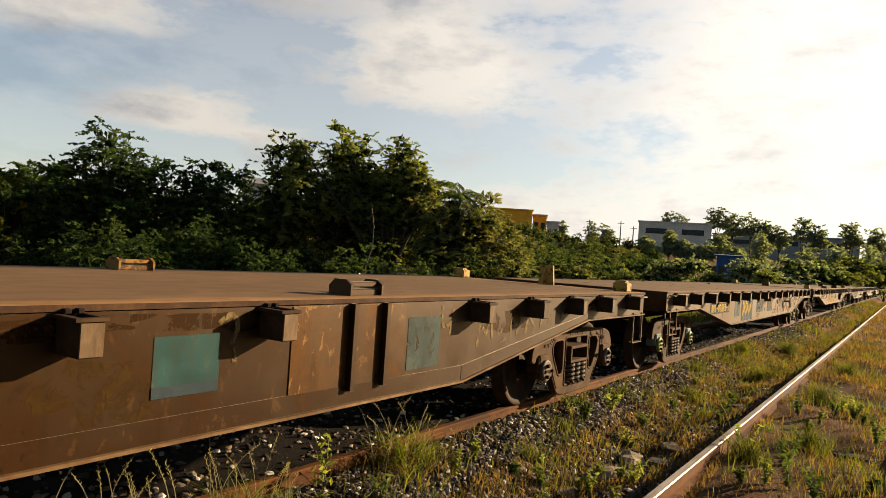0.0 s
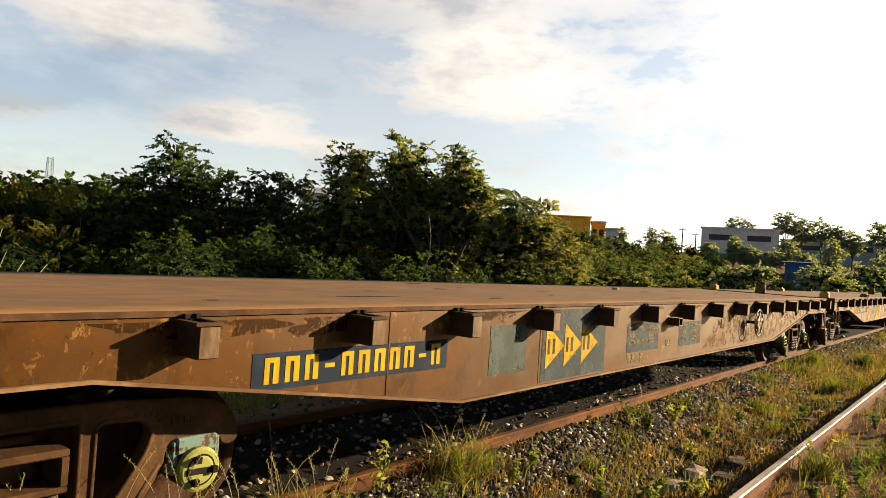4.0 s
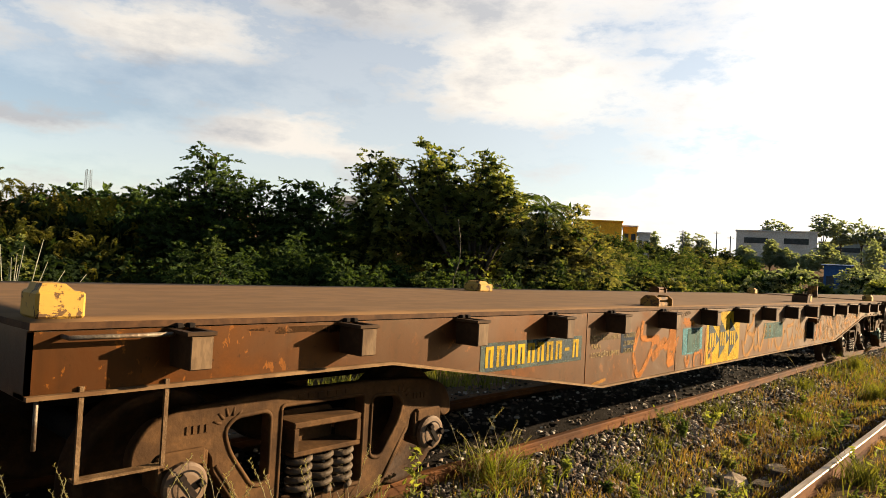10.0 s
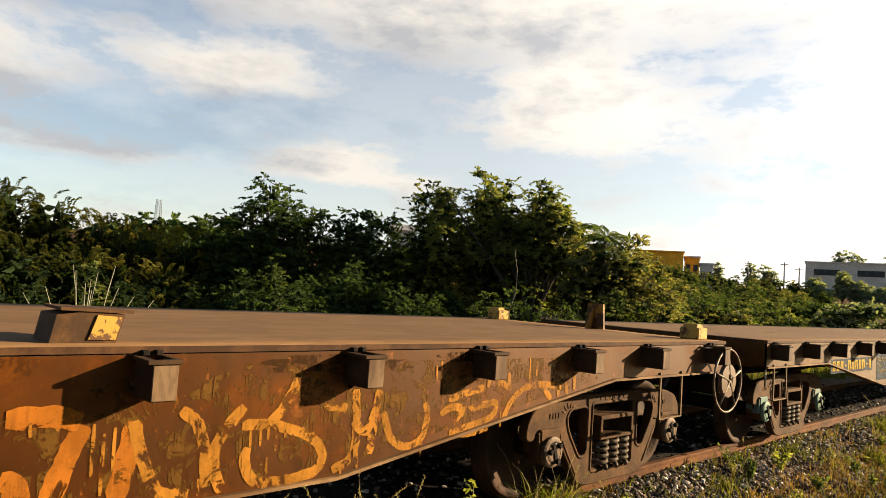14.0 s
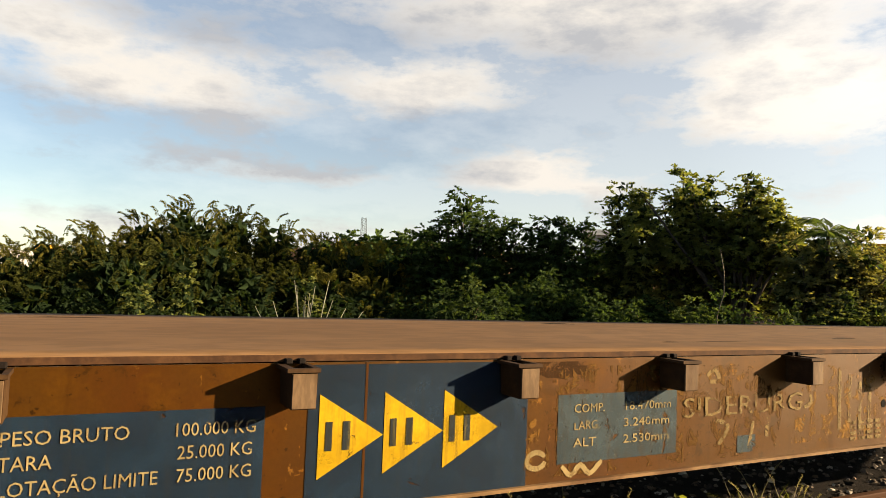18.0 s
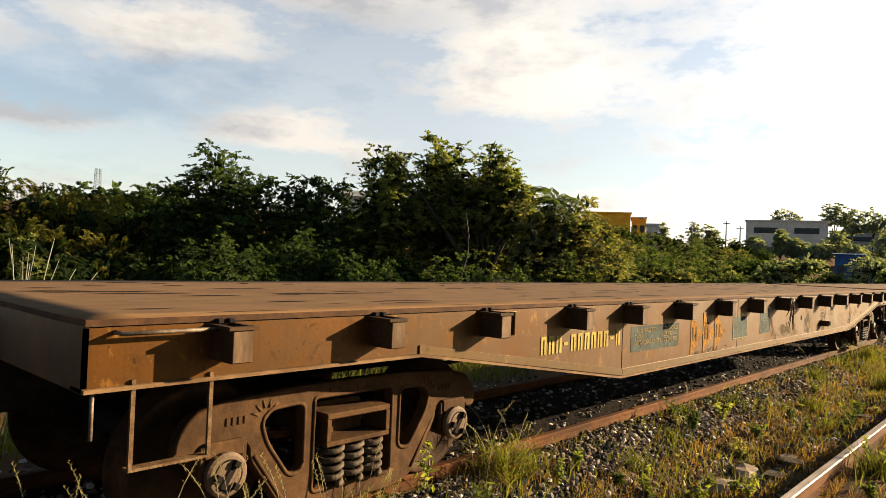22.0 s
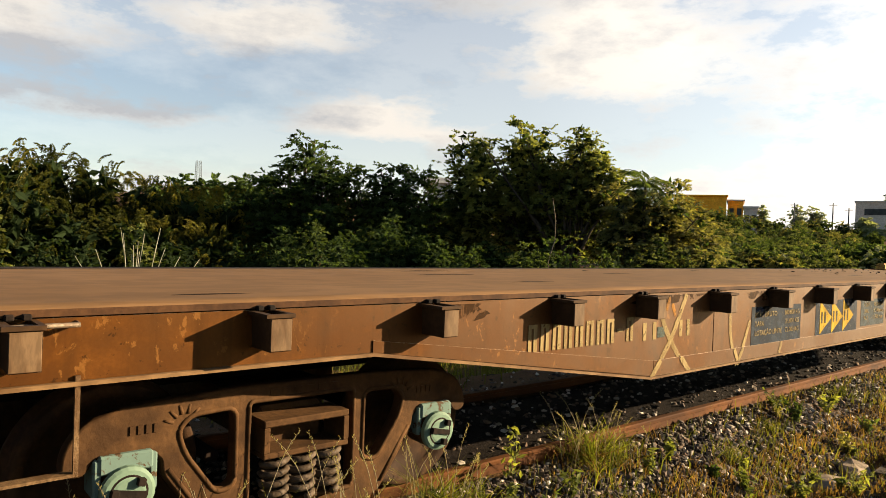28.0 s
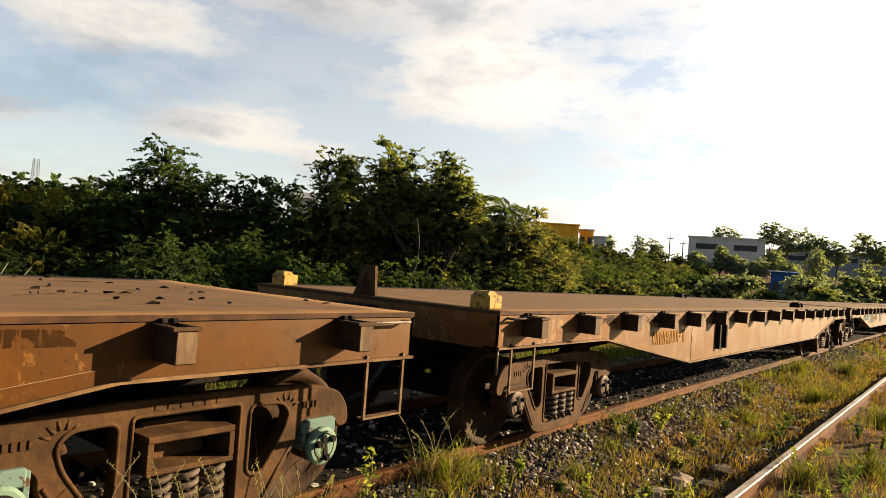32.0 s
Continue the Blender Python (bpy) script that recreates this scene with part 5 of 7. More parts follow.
def wagon_d():
    w = Wagon(3, "patchy brown flat wagon with dark blue panels and yellow arrows", ST_D, -0.22, caps=CAP_GREEN, hand=(17.12, 0.92, 0.27, CAP_RUST), seams=(5.48, 14.5))
    w.field(2.05, 3.84, 0.845, 1.025, BLUE)
    w.bars(2.1, 3.8, 0.875, 1.0, 11, YELLOW, skip=(3, 9))
    w.field(4.06, 5.04, 0.685, 1.06, BLUE)
    w.weights(4.06, 5.04, 0.685, 1.06, CREAM, 0.055)
    w.field(5.22, 6.34, 0.61, 1.225, BLUE)
    w.arrows(5.27, 0.74, 1.10, 0.30, YELLOW, INK)
    w.field(6.53, 7.36, 0.70, 1.05, SLATE)
    w.sizes(6.53, 7.36, 0.70, 1.05, CREAM, (("COMP.", "18.470mm"), ("LARG.", "3.240mm"), ("ALT.", "2.530mm")))
    w.stroke([[(6.38, 1.17), (6.37, 0.67)], [(6.74, 1.21), (6.72, 1.07)]], 0.09, CHIPPED)
    w.stroke([arc(6.40, 0.73, 0.055, 0.04, 20, 350), [(6.56, 0.69), (6.62, 0.64), (6.68, 0.69), (6.74, 0.64), (6.82, 0.70)]], 0.028, CREAM)
    w.blot(7.75, 1.12, 0.22, 0.06, CHIPPED)
    w.letter("SIDERURG", 7.40, 0.89, 0.16, 1.05, FADED)
    w.stroke([[(8.48, 0.9), (8.55, 0.93), (8.54, 0.98)], [(7.6, 1.12), (7.66, 1.16), (7.7, 1.09), (7.62, 1.09)], [(7.7, 0.72), (7.78, 0.82), (7.68, 0.86)], [(8.0, 0.84), (7.96, 0.68)], [(8.12, 0.74), (8.13, 0.86)]], 0.03, FADED)
    w.stroke([[(8.85 + 0.11 * i, 1.15 - 0.05 * (i % 3)), (8.84 + 0.11 * i, 0.72 + 0.06 * (i % 2))] for i in range(4)], 0.035, FADED)
    w.stroke([[(3.1, 1.16), (3.2, 1.07), (3.12, 1.05)], arc(3.32, 1.12, 0.05, 0.06, 30, 330), [(3.42, 1.08), (3.5, 1.1)], [(3.6, 0.83), (3.65, 0.92), (3.71, 0.83), (3.75, 0.92)]], 0.035, CREAM)
    w.field(7.86, 8.02, 0.66, 0.76, SLATE)
    for i in range(4):
        w.bars(8.95, 9.32, 0.66 + 0.036 * i, 0.682 + 0.036 * i, 4, FADED)
    w.field(9.69, 10.07, 0.835, 1.115, SLATE)
    w.hole(9.34, 0.89, 0.028)
    w.field(0, 0, 0, 0, SCRAPED, "scraped_coat", [(10.2, 0.72), (12.6, 0.68), (13.0, 0.8), (12.7, 1.14), (11.2, 1.16), (10.4, 1.1)], -0.35)
    w.field(0, 0, 0, 0, SCRAPED, "scraped_coat", [(8.35, 0.68), (9.3, 0.68), (9.6, 0.9), (9.5, 1.12), (8.6, 1.17), (8.4, 0.95)], -0.35)
    w.field(0, 0, 0, 0, FLAKED, "flaked_coat", [(6.45, 0.64), (8.2, 0.64), (8.3, 1.0), (7.9, 1.18), (6.5, 1.2)], -0.35)
    w.socket(10.9, 0.80)
    w.blot(12.08, 0.95, 0.07, 0.18, CHIPPED)
    w.blot(12.36, 0.89, 0.20, 0.05, CHIPPED)
    w.blot(11.10, 0.85, 0.05, 0.16, CHIPPED)
    w.blot(11.45, 0.70, 0.14, 0.08, CHIPPED)
    w.blot(10.70, 1.02, 0.16, 0.14, CHIPPED)
    w.blot(12.75, 0.98, 0.16, 0.05, CHIPPED)
    w.blot(11.75, 0.90, 0.55, 0.14, STAIN)
    w.blot(13.4, 0.98, 0.5, 0.10, STAIN)
    w.stroke([[(10.98, 1.16), (10.97, 0.81)], [(11.02, 1.05), (11.10, 1.04), (11.14, 0.93), (11.17, 0.75)], [(11.07, 1.08), (11.16, 1.12)], [(11.99, 1.12), (11.96, 0.76)], [(12.43, 1.14), (12.36, 0.72)], [(11.73, 1.11), (11.74, 0.70)],
              [(10.81, 1.13), (10.65, 0.95), (10.57, 0.90)], [(11.38, 1.06), (11.36, 0.72)], [(12.2, 1.14), (12.24, 0.98)], [(12.6, 1.0), (12.62, 0.8)]], 0.035, FADED)
    w.scars(26)
    part("plate_clip", boxed(HALF, HALF + 0.006, 16.25, 16.36, 1.04, 1.16), CREAM, w.root)
    part("end_bracket", boxed(HALF, HALF + 0.05, 15.95, 16.02, 1.0, 1.18, 0.004), ST_D, w.root)
    part("deck_bolt", boxed(1.0, 1.05, 14.9, 14.96, TOP - 0.004, TOP + 0.03, 0.004), DARK, w.root)
    part("deck_bolt", boxed(0.9, 0.95, 16.4, 16.46, TOP - 0.004, TOP + 0.03, 0.004), DARK, w.root)
    return w


def wagon_e():
    w = Wagon(4, "olive-brown flat wagon with faded orange arrows and hanging straps", ST_E, 0.2, hand=(16.96, 0.91, 0.185, CAP_RUST), seams=(4.46, 7.3, 13.0))
    w.bars(3.18, 4.42, 0.885, 1.02, 12, PALE_YELLOW, skip=(3, 10))
    w.field(4.61, 5.63, 0.80, 1.03, SEA)
    w.weights(4.61, 5.63, 0.80, 1.03, CREAM, 0.042)
    w.arrows(5.93, 0.68, 1.11, 0.325, OLDGOLD, BROWN_INK)
    w.field(7.14, 7.63, 0.765, 1.03, SEA)
    w.field(8.10, 8.48, 0.785, 1.12, SEA)
    w.stroke([[(7.16, 0.78), (7.16, 1.02)], [(7.62, 0.78), (7.62, 1.02)], [(7.16, 0.775), (7.62, 0.775)]], 0.012, CREAM)
    w.hole(9.95, 0.92, 0.036)
    w.socket(11.10, 0.80)
    # straps hanging from a pocket
    for k in range(6):
        a = 8.70 + 0.016 * k
        low = random.uniform(0.26, 0.5) if k % 3 else 0.2
        drift = (-0.06, 0.02, 0.05, 0.10, 0.16, 0.20)[k]
        pts = [(HALF + 0.18, a, 1.245), (HALF + 0.215, a, 1.20), (HALF + 0.19, a + drift * 0.3, 1.2 - low * 0.5), (HALF + 0.16, a + drift, 1.2 - low)]
        part("frayed_strap", tube(bmesh.new(), pts, [0.004, 0.006, 0.007, 0.003], 5), (DARK, GALV)[k % 2], w.root, "frayed strap end")
    part("flange_strip", boxed(HALF, HALF + 0.010, 4.46, LEN - 4.4, BELLY, BELLY + 0.058, 0.002), STRIP, w.root)
    part("flange_strip", prism(bmesh.new(), [(1.9, END_LOW), (4.455, BELLY), (4.455, BELLY + 0.058), (1.9, END_LOW + 0.05)], "x", HALF, HALF + 0.010), STRIP, w.root)
    part("flange_strip", prism(bmesh.new(), [(LEN - 4.395, BELLY), (LEN - 1.9, END_LOW), (LEN - 1.9, END_LOW + 0.05), (LEN - 4.395, BELLY + 0.058)], "x", HALF, HALF + 0.010), STRIP, w.root)
    for y, z, ry, rz, m in ((10.3, 1.03, 0.14, 0.08, CHIPPED), (11.45, 1.0, 0.42, 0.08, CHIPPED), (11.1, 0.92, 0.13, 0.10, CHIPPED), (12.45, 0.85, 0.26, 0.13, CHIPPED), (11.10, 0.80, 0.24, 0.13, STAIN), (10.25, 0.82, 0.2, 0.12, STAIN),
                            (13.3, 0.92, 0.32, 0.10, CHIPPED), (12.98, 0.82, 0.10, 0.13, STAIN), (9.4, 0.78, 0.3, 0.12, STAIN), (8.9, 0.75, 0.3, 0.1, STAIN), (6.6, 0.66, 0.6, 0.06, STAIN)):
        w.blot(y, z, ry, rz, m)
    w.stroke([[(10.47, 0.93), (10.45, 0.81)], [(10.41, 0.87), (10.40, 0.78), (10.39, 0.66)]], 0.03, CREAM)
    w.scars(170)
    w.stroke([[(13.8, 0.86), (14.0, 0.9)], [(11.6, 0.98), (11.62, 0.85)], [(11.3, 1.05), (11.33, 0.92)], [(11.8, 1.03), (11.82, 0.88)], [(15.1, 1.18), (15.4, 1.2)]], 0.04, FADED)
    part("end_bracket", boxed(HALF, HALF + 0.05, 2.79, 2.86, 1.06, 1.22, 0.004), ST_E, w.root)
    return w


def wagon_f():
    w = Wagon(5, "red-brown flat wagon with dark blue panels, arrows and a painted cross", ST_F, -0.05, caps=CAP_GREEN, seams=(5.35,))
    w.bars(3.05, 4.2, 0.90, 1.07, 10, CREAM, skip=(8,))
    w.stroke([[(4.48, 1.21), (4.62, 0.95), (4.8, 0.75), (4.83, 0.728)], [(4.90, 1.22), (4.72, 0.92), (4.58, 0.75), (4.55, 0.728)]], 0.05, CREAM)
    for y in (4.33, 4.46, 4.83, 4.94):
        w.field(y - 0.022, y + 0.022, 0.89, 1.02, CREAM, "painted_bar")
    w.field(4.50, 4.60, 0.90, 0.98, SEA)
    w.stroke([[(5.62, 1.14), (5.64, 0.85), (5.76, 0.58)], [(5.99, 0.96), (5.88, 0.75), (5.78, 0.58)], [(5.6, 1.19), (5.7, 1.17)]], 0.045, CREAM)
    w.stroke([[(4.7, 1.15), (4.75, 1.05)], [(4.62, 1.1), (4.66, 1.2)]], 0.04, PINK)
    w.field(6.02, 7.07, 0.72, 1.075, BLUE)
    w.weights(6.02, 7.07, 0.72, 1.075, CREAM, 0.05)
    w.field(7.44, 8.60, 0.60, 1.085, BLUE)
    w.arrows(7.55, 0.735, 1.085, 0.315, YELLOW, INK)
    w.field(7.47, 8.6, 0.705, 0.712, SKYB, "painted_bar", up=1)
    w.field(8.73, 9.51, 0.755, 1.065, SLATE)
    w.sizes(8.73, 9.51, 0.755, 1.065, CREAM, (("COMP.", "18.300 mm"), ("LARG.", "3.240 mm"), ("ALT.", "2.530 mm")))
    w.stroke([[(4.83, 0.728), (4.97, 0.60)], [(4.55, 0.728), (4.42, 0.60)]], 0.05, CREAM, 9)
    w.stroke([[(5.70, 0.728), (5.765, 0.62)], [(5.865, 0.728), (5.78, 0.62)], [(6.58, 0.62), (6.64, 0.73)]], 0.045, CREAM, 9)
    w.bars(9.57, 9.93, 0.82, 0.97, 2, PINK)
    w.bars(9.74, 9.93, 1.02, 1.08, 1, PINK)
    w.field(9.70, 9.79, 0.70, 0.79, BLUE)
    w.letter("E", 9.72, 0.715, 0.08, 0.05, CREAM, 2)
    w.stroke([[(6.72, 0.58), (6.76, 0.70)], [(6.95, 0.60), (6.97, 0.70)], [(6.62, 1.1), (6.66, 1.17), (6.70, 1.1)], [(9.05, 0.6), (9.1, 0.68)]], 0.035, CREAM)
    w.scars(14)
    part("flange_strip", boxed(HALF, HALF + 0.008, 4.46, LEN - 4.4, BELLY, BELLY + 0.115, 0.002), ST_F, w.root)
    part("flange_strip", prism(bmesh.new(), [(1.9, END_LOW), (4.455, BELLY), (4.455, BELLY + 0.115), (1.9, END_LOW + 0.06)], "x", HALF, HALF + 0.008), ST_F, w.root)
    part("flange_strip", prism(bmesh.new(), [(LEN - 4.395, BELLY), (LEN - 1.9, END_LOW), (LEN - 1.9, END_LOW + 0.06), (LEN - 4.395, BELLY + 0.115)], "x", HALF, HALF + 0.008), ST_F, w.root)
    part("weld_seam", boxed(HALF, HALF + 0.004, 10.6, 13.5, 1.098, 1.108), ST_F, w.root)
    part("weld_seam", boxed(HALF, HALF + 0.005, 12.745, 12.757, 0.735, 1.07), DARK, w.root)
    # litter of bark near the far end of the deck
    bm = bmesh.new()
    for _ in range(80):
        x, y = random.uniform(-1.2, 1.3), random.triangular(10.5, 17.2, 16.2)
        a, s = random.uniform(0, math.pi), random.uniform(0.012, 0.04)
        c, d = math.cos(a) * s, math.sin(a) * s
        z = TOP + 0.001
        vs = [bm.verts.new((x + p * c - q * d * 0.3, y + p * d + q * c * 0.3, z + random.uniform(0, 0.02))) for p, q in ((-1, -1), (1, -0.6), (1.1, 0.8), (-0.8, 1))]
        top = bm.verts.new((x, y, z + 0.02))
        bm.faces.new(vs)
        for i in range(4):
            bm.faces.new((vs[i], vs[(i + 1) % 4], top))
    tagged(part("bark_litter", bm, DARK, w.root, "dark bark litter on the deck"), kind="stuff")
    return w


def wagon_g(index=6):
    w = Wagon(index, "tan-grey flat wagon with a faded yellow number and twin ribs", ST_G, 0.0, seams=(4.5,))
    w.bars(3.15, 4.25, 0.87, 1.02, 10, OLDGOLD, skip=(8,))
    for y in (5.55, 5.85):
        part("side_rib", boxed(HALF, HALF + 0.06, y - 0.03, y + 0.03, 0.72, TOP - 0.03, 0.003), DARK, w.root)
    for x in (1.25, -1.25):
        w.corner_lock(x, 0.16, YELLOW_STEEL)
    w.stop_plate(-0.02, 0.1, STOP_BROWN)
    w.folded_lock(1.25, 12.0, DARK)
    w.folded_lock(-1.25, 12.0, DARK)
    return w


def wagon_plain(index, steel):
    w = Wagon(index, "rusty flat wagon far down the train", steel, 0.0, seams=(5.5, 12.0))
    w.field(2.8, 4.1, 0.86, 1.03, SLATE)
    w.field(4.4, 5.3, 0.75, 1.05, SLATE)
    w.arrows(5.6, 0.73, 1.10, 0.31, OLDGOLD, INK)
    w.field(7.1, 7.9, 0.76, 1.05, SLATE)
    return w


wagons += [wagon_a(), wagon_b(), wagon_c(), wagon_d(), wagon_e(), wagon_f(), wagon_g()]
wagons += [wagon_plain(7, ST_F), wagon_plain(8, ST_B), wagon_plain(9, ST_G), wagon_plain(10, ST_C)]


# ---- plants ----
rng = np.random.default_rng(7)
EYE = Vector((0, 0, 1.575))


def spot(az, dist):
    """A place on the ground, by its bearing to the left of the track and its distance."""
    a = radians(az)
    x, y = -math.sin(a) * dist, math.cos(a) * dist
    return x, y, float(lie(x, y))


def height_at(el, dist):
    return EYE.z + dist * math.tan(radians(el))


def leaf_mesh(name, centres, length, width, material, droop=0.0, spread=1.0, ways=None):
    """Many leaves, each a folded diamond of four corners, at the places given, pointing along ways if there are any."""
    n = len(centres)
    way = rng.normal(size=(n, 3)) * (1, 1, spread)
    if ways is not None:
        way = way * 0.3 + ways
    way[:, 2] -= droop
    way /= np.linalg.norm(way, axis=1)[:, None]
    side = np.cross(way, rng.normal(size=(n, 3)))
    side /= np.linalg.norm(side, axis=1)[:, None] + 1e-9
    nor = np.cross(way, side)
    ln = length * rng.uniform(0.6, 1.25, n)[:, None]
    wd = width * rng.uniform(0.6, 1.25, n)[:, None]
    v = np.stack([centres - way * ln / 2, centres + side * wd / 2 + nor * wd * 0.15 + way * ln * 0.05,
                  centres + way * ln / 2, centres - side * wd / 2 + nor * wd * 0.15 + way * ln * 0.05], 1).reshape(-1, 3)
    f = np.arange(4 * n).reshape(n, 4)
    return raw_mesh(name, v, f, material)


def spray_mesh(name, blobs, leaves, material, leaf, reach=0.7, per=26, rise=0.12, sag=0.30, hang=0.15):
    """Leafy twigs that grow out of the ellipsoids (x, y, z, rx, ry, rz): each twig bows over and bears leaves on both sides, more or less flat to the sky."""
    b = np.array(blobs, float)
    weight = (b[:, 3] * b[:, 4] * b[:, 5]) ** (2 / 3)
    k = max(1, leaves // per)
    pick = rng.choice(len(b), k, p=weight / weight.sum())
    d = rng.normal(size=(k, 3))
    d[:, 2] = np.abs(d[:, 2]) * rng.choice((1, 1, 1, -0.7), k)
    d /= np.linalg.norm(d, axis=1)[:, None]
    base = b[pick, :3] + d * rng.uniform(0.45, 0.85, k)[:, None] * b[pick, 3:]
    axis = d * (1, 1, 0.25) + rng.normal(size=(k, 3)) * 0.3
    axis[:, 2] += rise
    axis /= np.linalg.norm(axis, axis=1)[:, None]
    side = np.cross(axis, (0, 0, 1.0)) + rng.normal(size=(k, 3)) * 0.15
    side /= np.linalg.norm(side, axis=1)[:, None]
    ln = reach * rng.uniform(0.45, 1.2, k)
    t = rng.uniform(0.12, 1.0, (k, per))
    hand = np.where(np.arange(per) % 2, 1.0, -1.0)[None, :, None]
    c = base[:, None] + axis[:, None] * (ln[:, None] * t)[..., None]
    c[..., 2] -= sag * ln[:, None] * t ** 2
    way = side[:, None] * hand + axis[:, None] * 0.75 + rng.normal(size=(k, per, 3)) * 0.28
    way[..., 2] -= hang + 0.4 * sag * t
    way /= np.linalg.norm(way, axis=2)[..., None]
    size = leaf[0] * rng.uniform(0.6, 1.2, (k, per, 1)) * (1.15 - 0.5 * t[..., None])
    c = c + way * size * 0.5
    wide = np.cross(way, rng.normal(size=(k, per, 3)) + (0, 0, 0.55))
    wide /= np.linalg.norm(wide, axis=2)[..., None] + 1e-9
    nor = np.cross(way, wide)
    wd = size * (leaf[1] / leaf[0])
    v = np.stack([c - way * size / 2, c + wide * wd / 2 + nor * wd * 0.12, c + way * size / 2, c - wide * wd / 2 + nor * wd * 0.12], 2).reshape(-1, 3)
    return raw_mesh(name, v, np.arange(len(v)).reshape(-1, 4), material)


def inner(blobs, count):
    """Leaf places deep inside the ellipsoids, which keep the light out."""
    b = np.array(blobs, float)
    weight = b[:, 3] * b[:, 4] * b[:, 5]
    pick = rng.choice(len(b), count, p=weight / weight.sum())
    d = rng.normal(size=(count, 3))
    d /= np.linalg.norm(d, axis=1)[:, None]
    return b[pick, :3] + d * rng.uniform(0.1, 0.72, count)[:, None] * b[pick, 3:]


def wood(bm, base, top, r0, r1, bends=4, wobble=0.12):
    base, top = Vector(base), Vector(top)
    pts, rad = [], []
    for i in range(bends + 1):
        t = i / bends
        p = base.lerp(top, t)
        if 0 < i < bends:
            p += Vector((random.uniform(-1, 1), random.uniform(-1, 1), 0)) * wobble
        pts.append(p); rad.append(r0 + (r1 - r0) * t)
    tube(bm, pts, rad, 7)
    return pts


def tree(label, az, dist, tops, depth, leaves, mat, bark, leaf=(0.19, 0.085), low=-1.0, sigma=0.25, group="", name="tree", fill=2, fat=1.0):
    """A tree whose crown is built of lobes. tops: (bearing, elevation, half width in metres) of each lobe's top."""
    bx, by, bz = spot(az, dist)
    root = tagged(new(name), label, name.replace("_", " "), group)
    root.matrix_basis = pose(bx, by, bz)
    bm, blobs = bmesh.new(), []
    fork = Vector((0, 0, (height_at(max(t[1] for t in tops), dist) - bz) * 0.3))
    r0 = 0.10 + 0.012 * fork.z * 3
    wood(bm, (0, 0, -0.3), fork, r0, r0 * 0.75, 4, 0.06)
    for a, e, w in tops:
        for k in range(fill):
            dd = dist + random.uniform(-depth, depth) * (k > 0)
            x, y, _ = spot(a + (random.uniform(-1, 1) * math.degrees(w / dist) if k else 0), dd)
            z1 = height_at(e - (random.uniform(0.2, 1.5) if k else 0), dist)
            zl = height_at(low, dist)
            x, y = x - bx, y - by
            hw = w * random.uniform(0.85, 1.15)
            z1 -= bz; zl -= bz
            h = z1 - zl
            wood(bm, fork, (x, y, z1 - hw * 0.5), r0 * 0.5, 0.02, 4, 0.18)
            # pads of twigs one over the other, with gaps between them
            steps = max(3, int(h / max(0.36, hw * 0.5)))
            for s in range(steps):
                t = (s + 0.5) / steps
                zz = z1 - hw * 0.22 - (h - hw * 0.4) * (1 - t) * 0.98
                g = hw * fat * (1.05 - 0.35 * t ** 3) * random.uniform(0.6, 1.0)
                off = hw * (1.0 - 0.1 * t) * random.uniform(0.1, 0.95)
                a2 = random.uniform(0, 2 * math.pi)
                bx2, by2 = x + math.cos(a2) * off, y + math.sin(a2) * off
                blobs.append((bx2, by2, zz, g, g, g * random.uniform(0.3, 0.5)))
                if s % 2:
                    tube(bm, [(x * 0.9, y * 0.9, zz - g * 0.7), (bx2, by2, zz)], [0.03, 0.01], 4)
    part("trunk", bm, bark, root, "branching trunk and limbs")
    put("crown", spray_mesh("crown", blobs, leaves * 2, mat, leaf, sigma * 2.3), root, label="leafy crown of layered twigs with gaps")
    put("inner_crown", leaf_mesh("inner_crown", inner(blobs, leaves // 9), leaf[0] * 2.0, leaf[1] * 2.4, LEAF_SHADE if leaf[0] < 0.5 else mat), root, label="inner leaves coloured as dark as their shade")
    return root


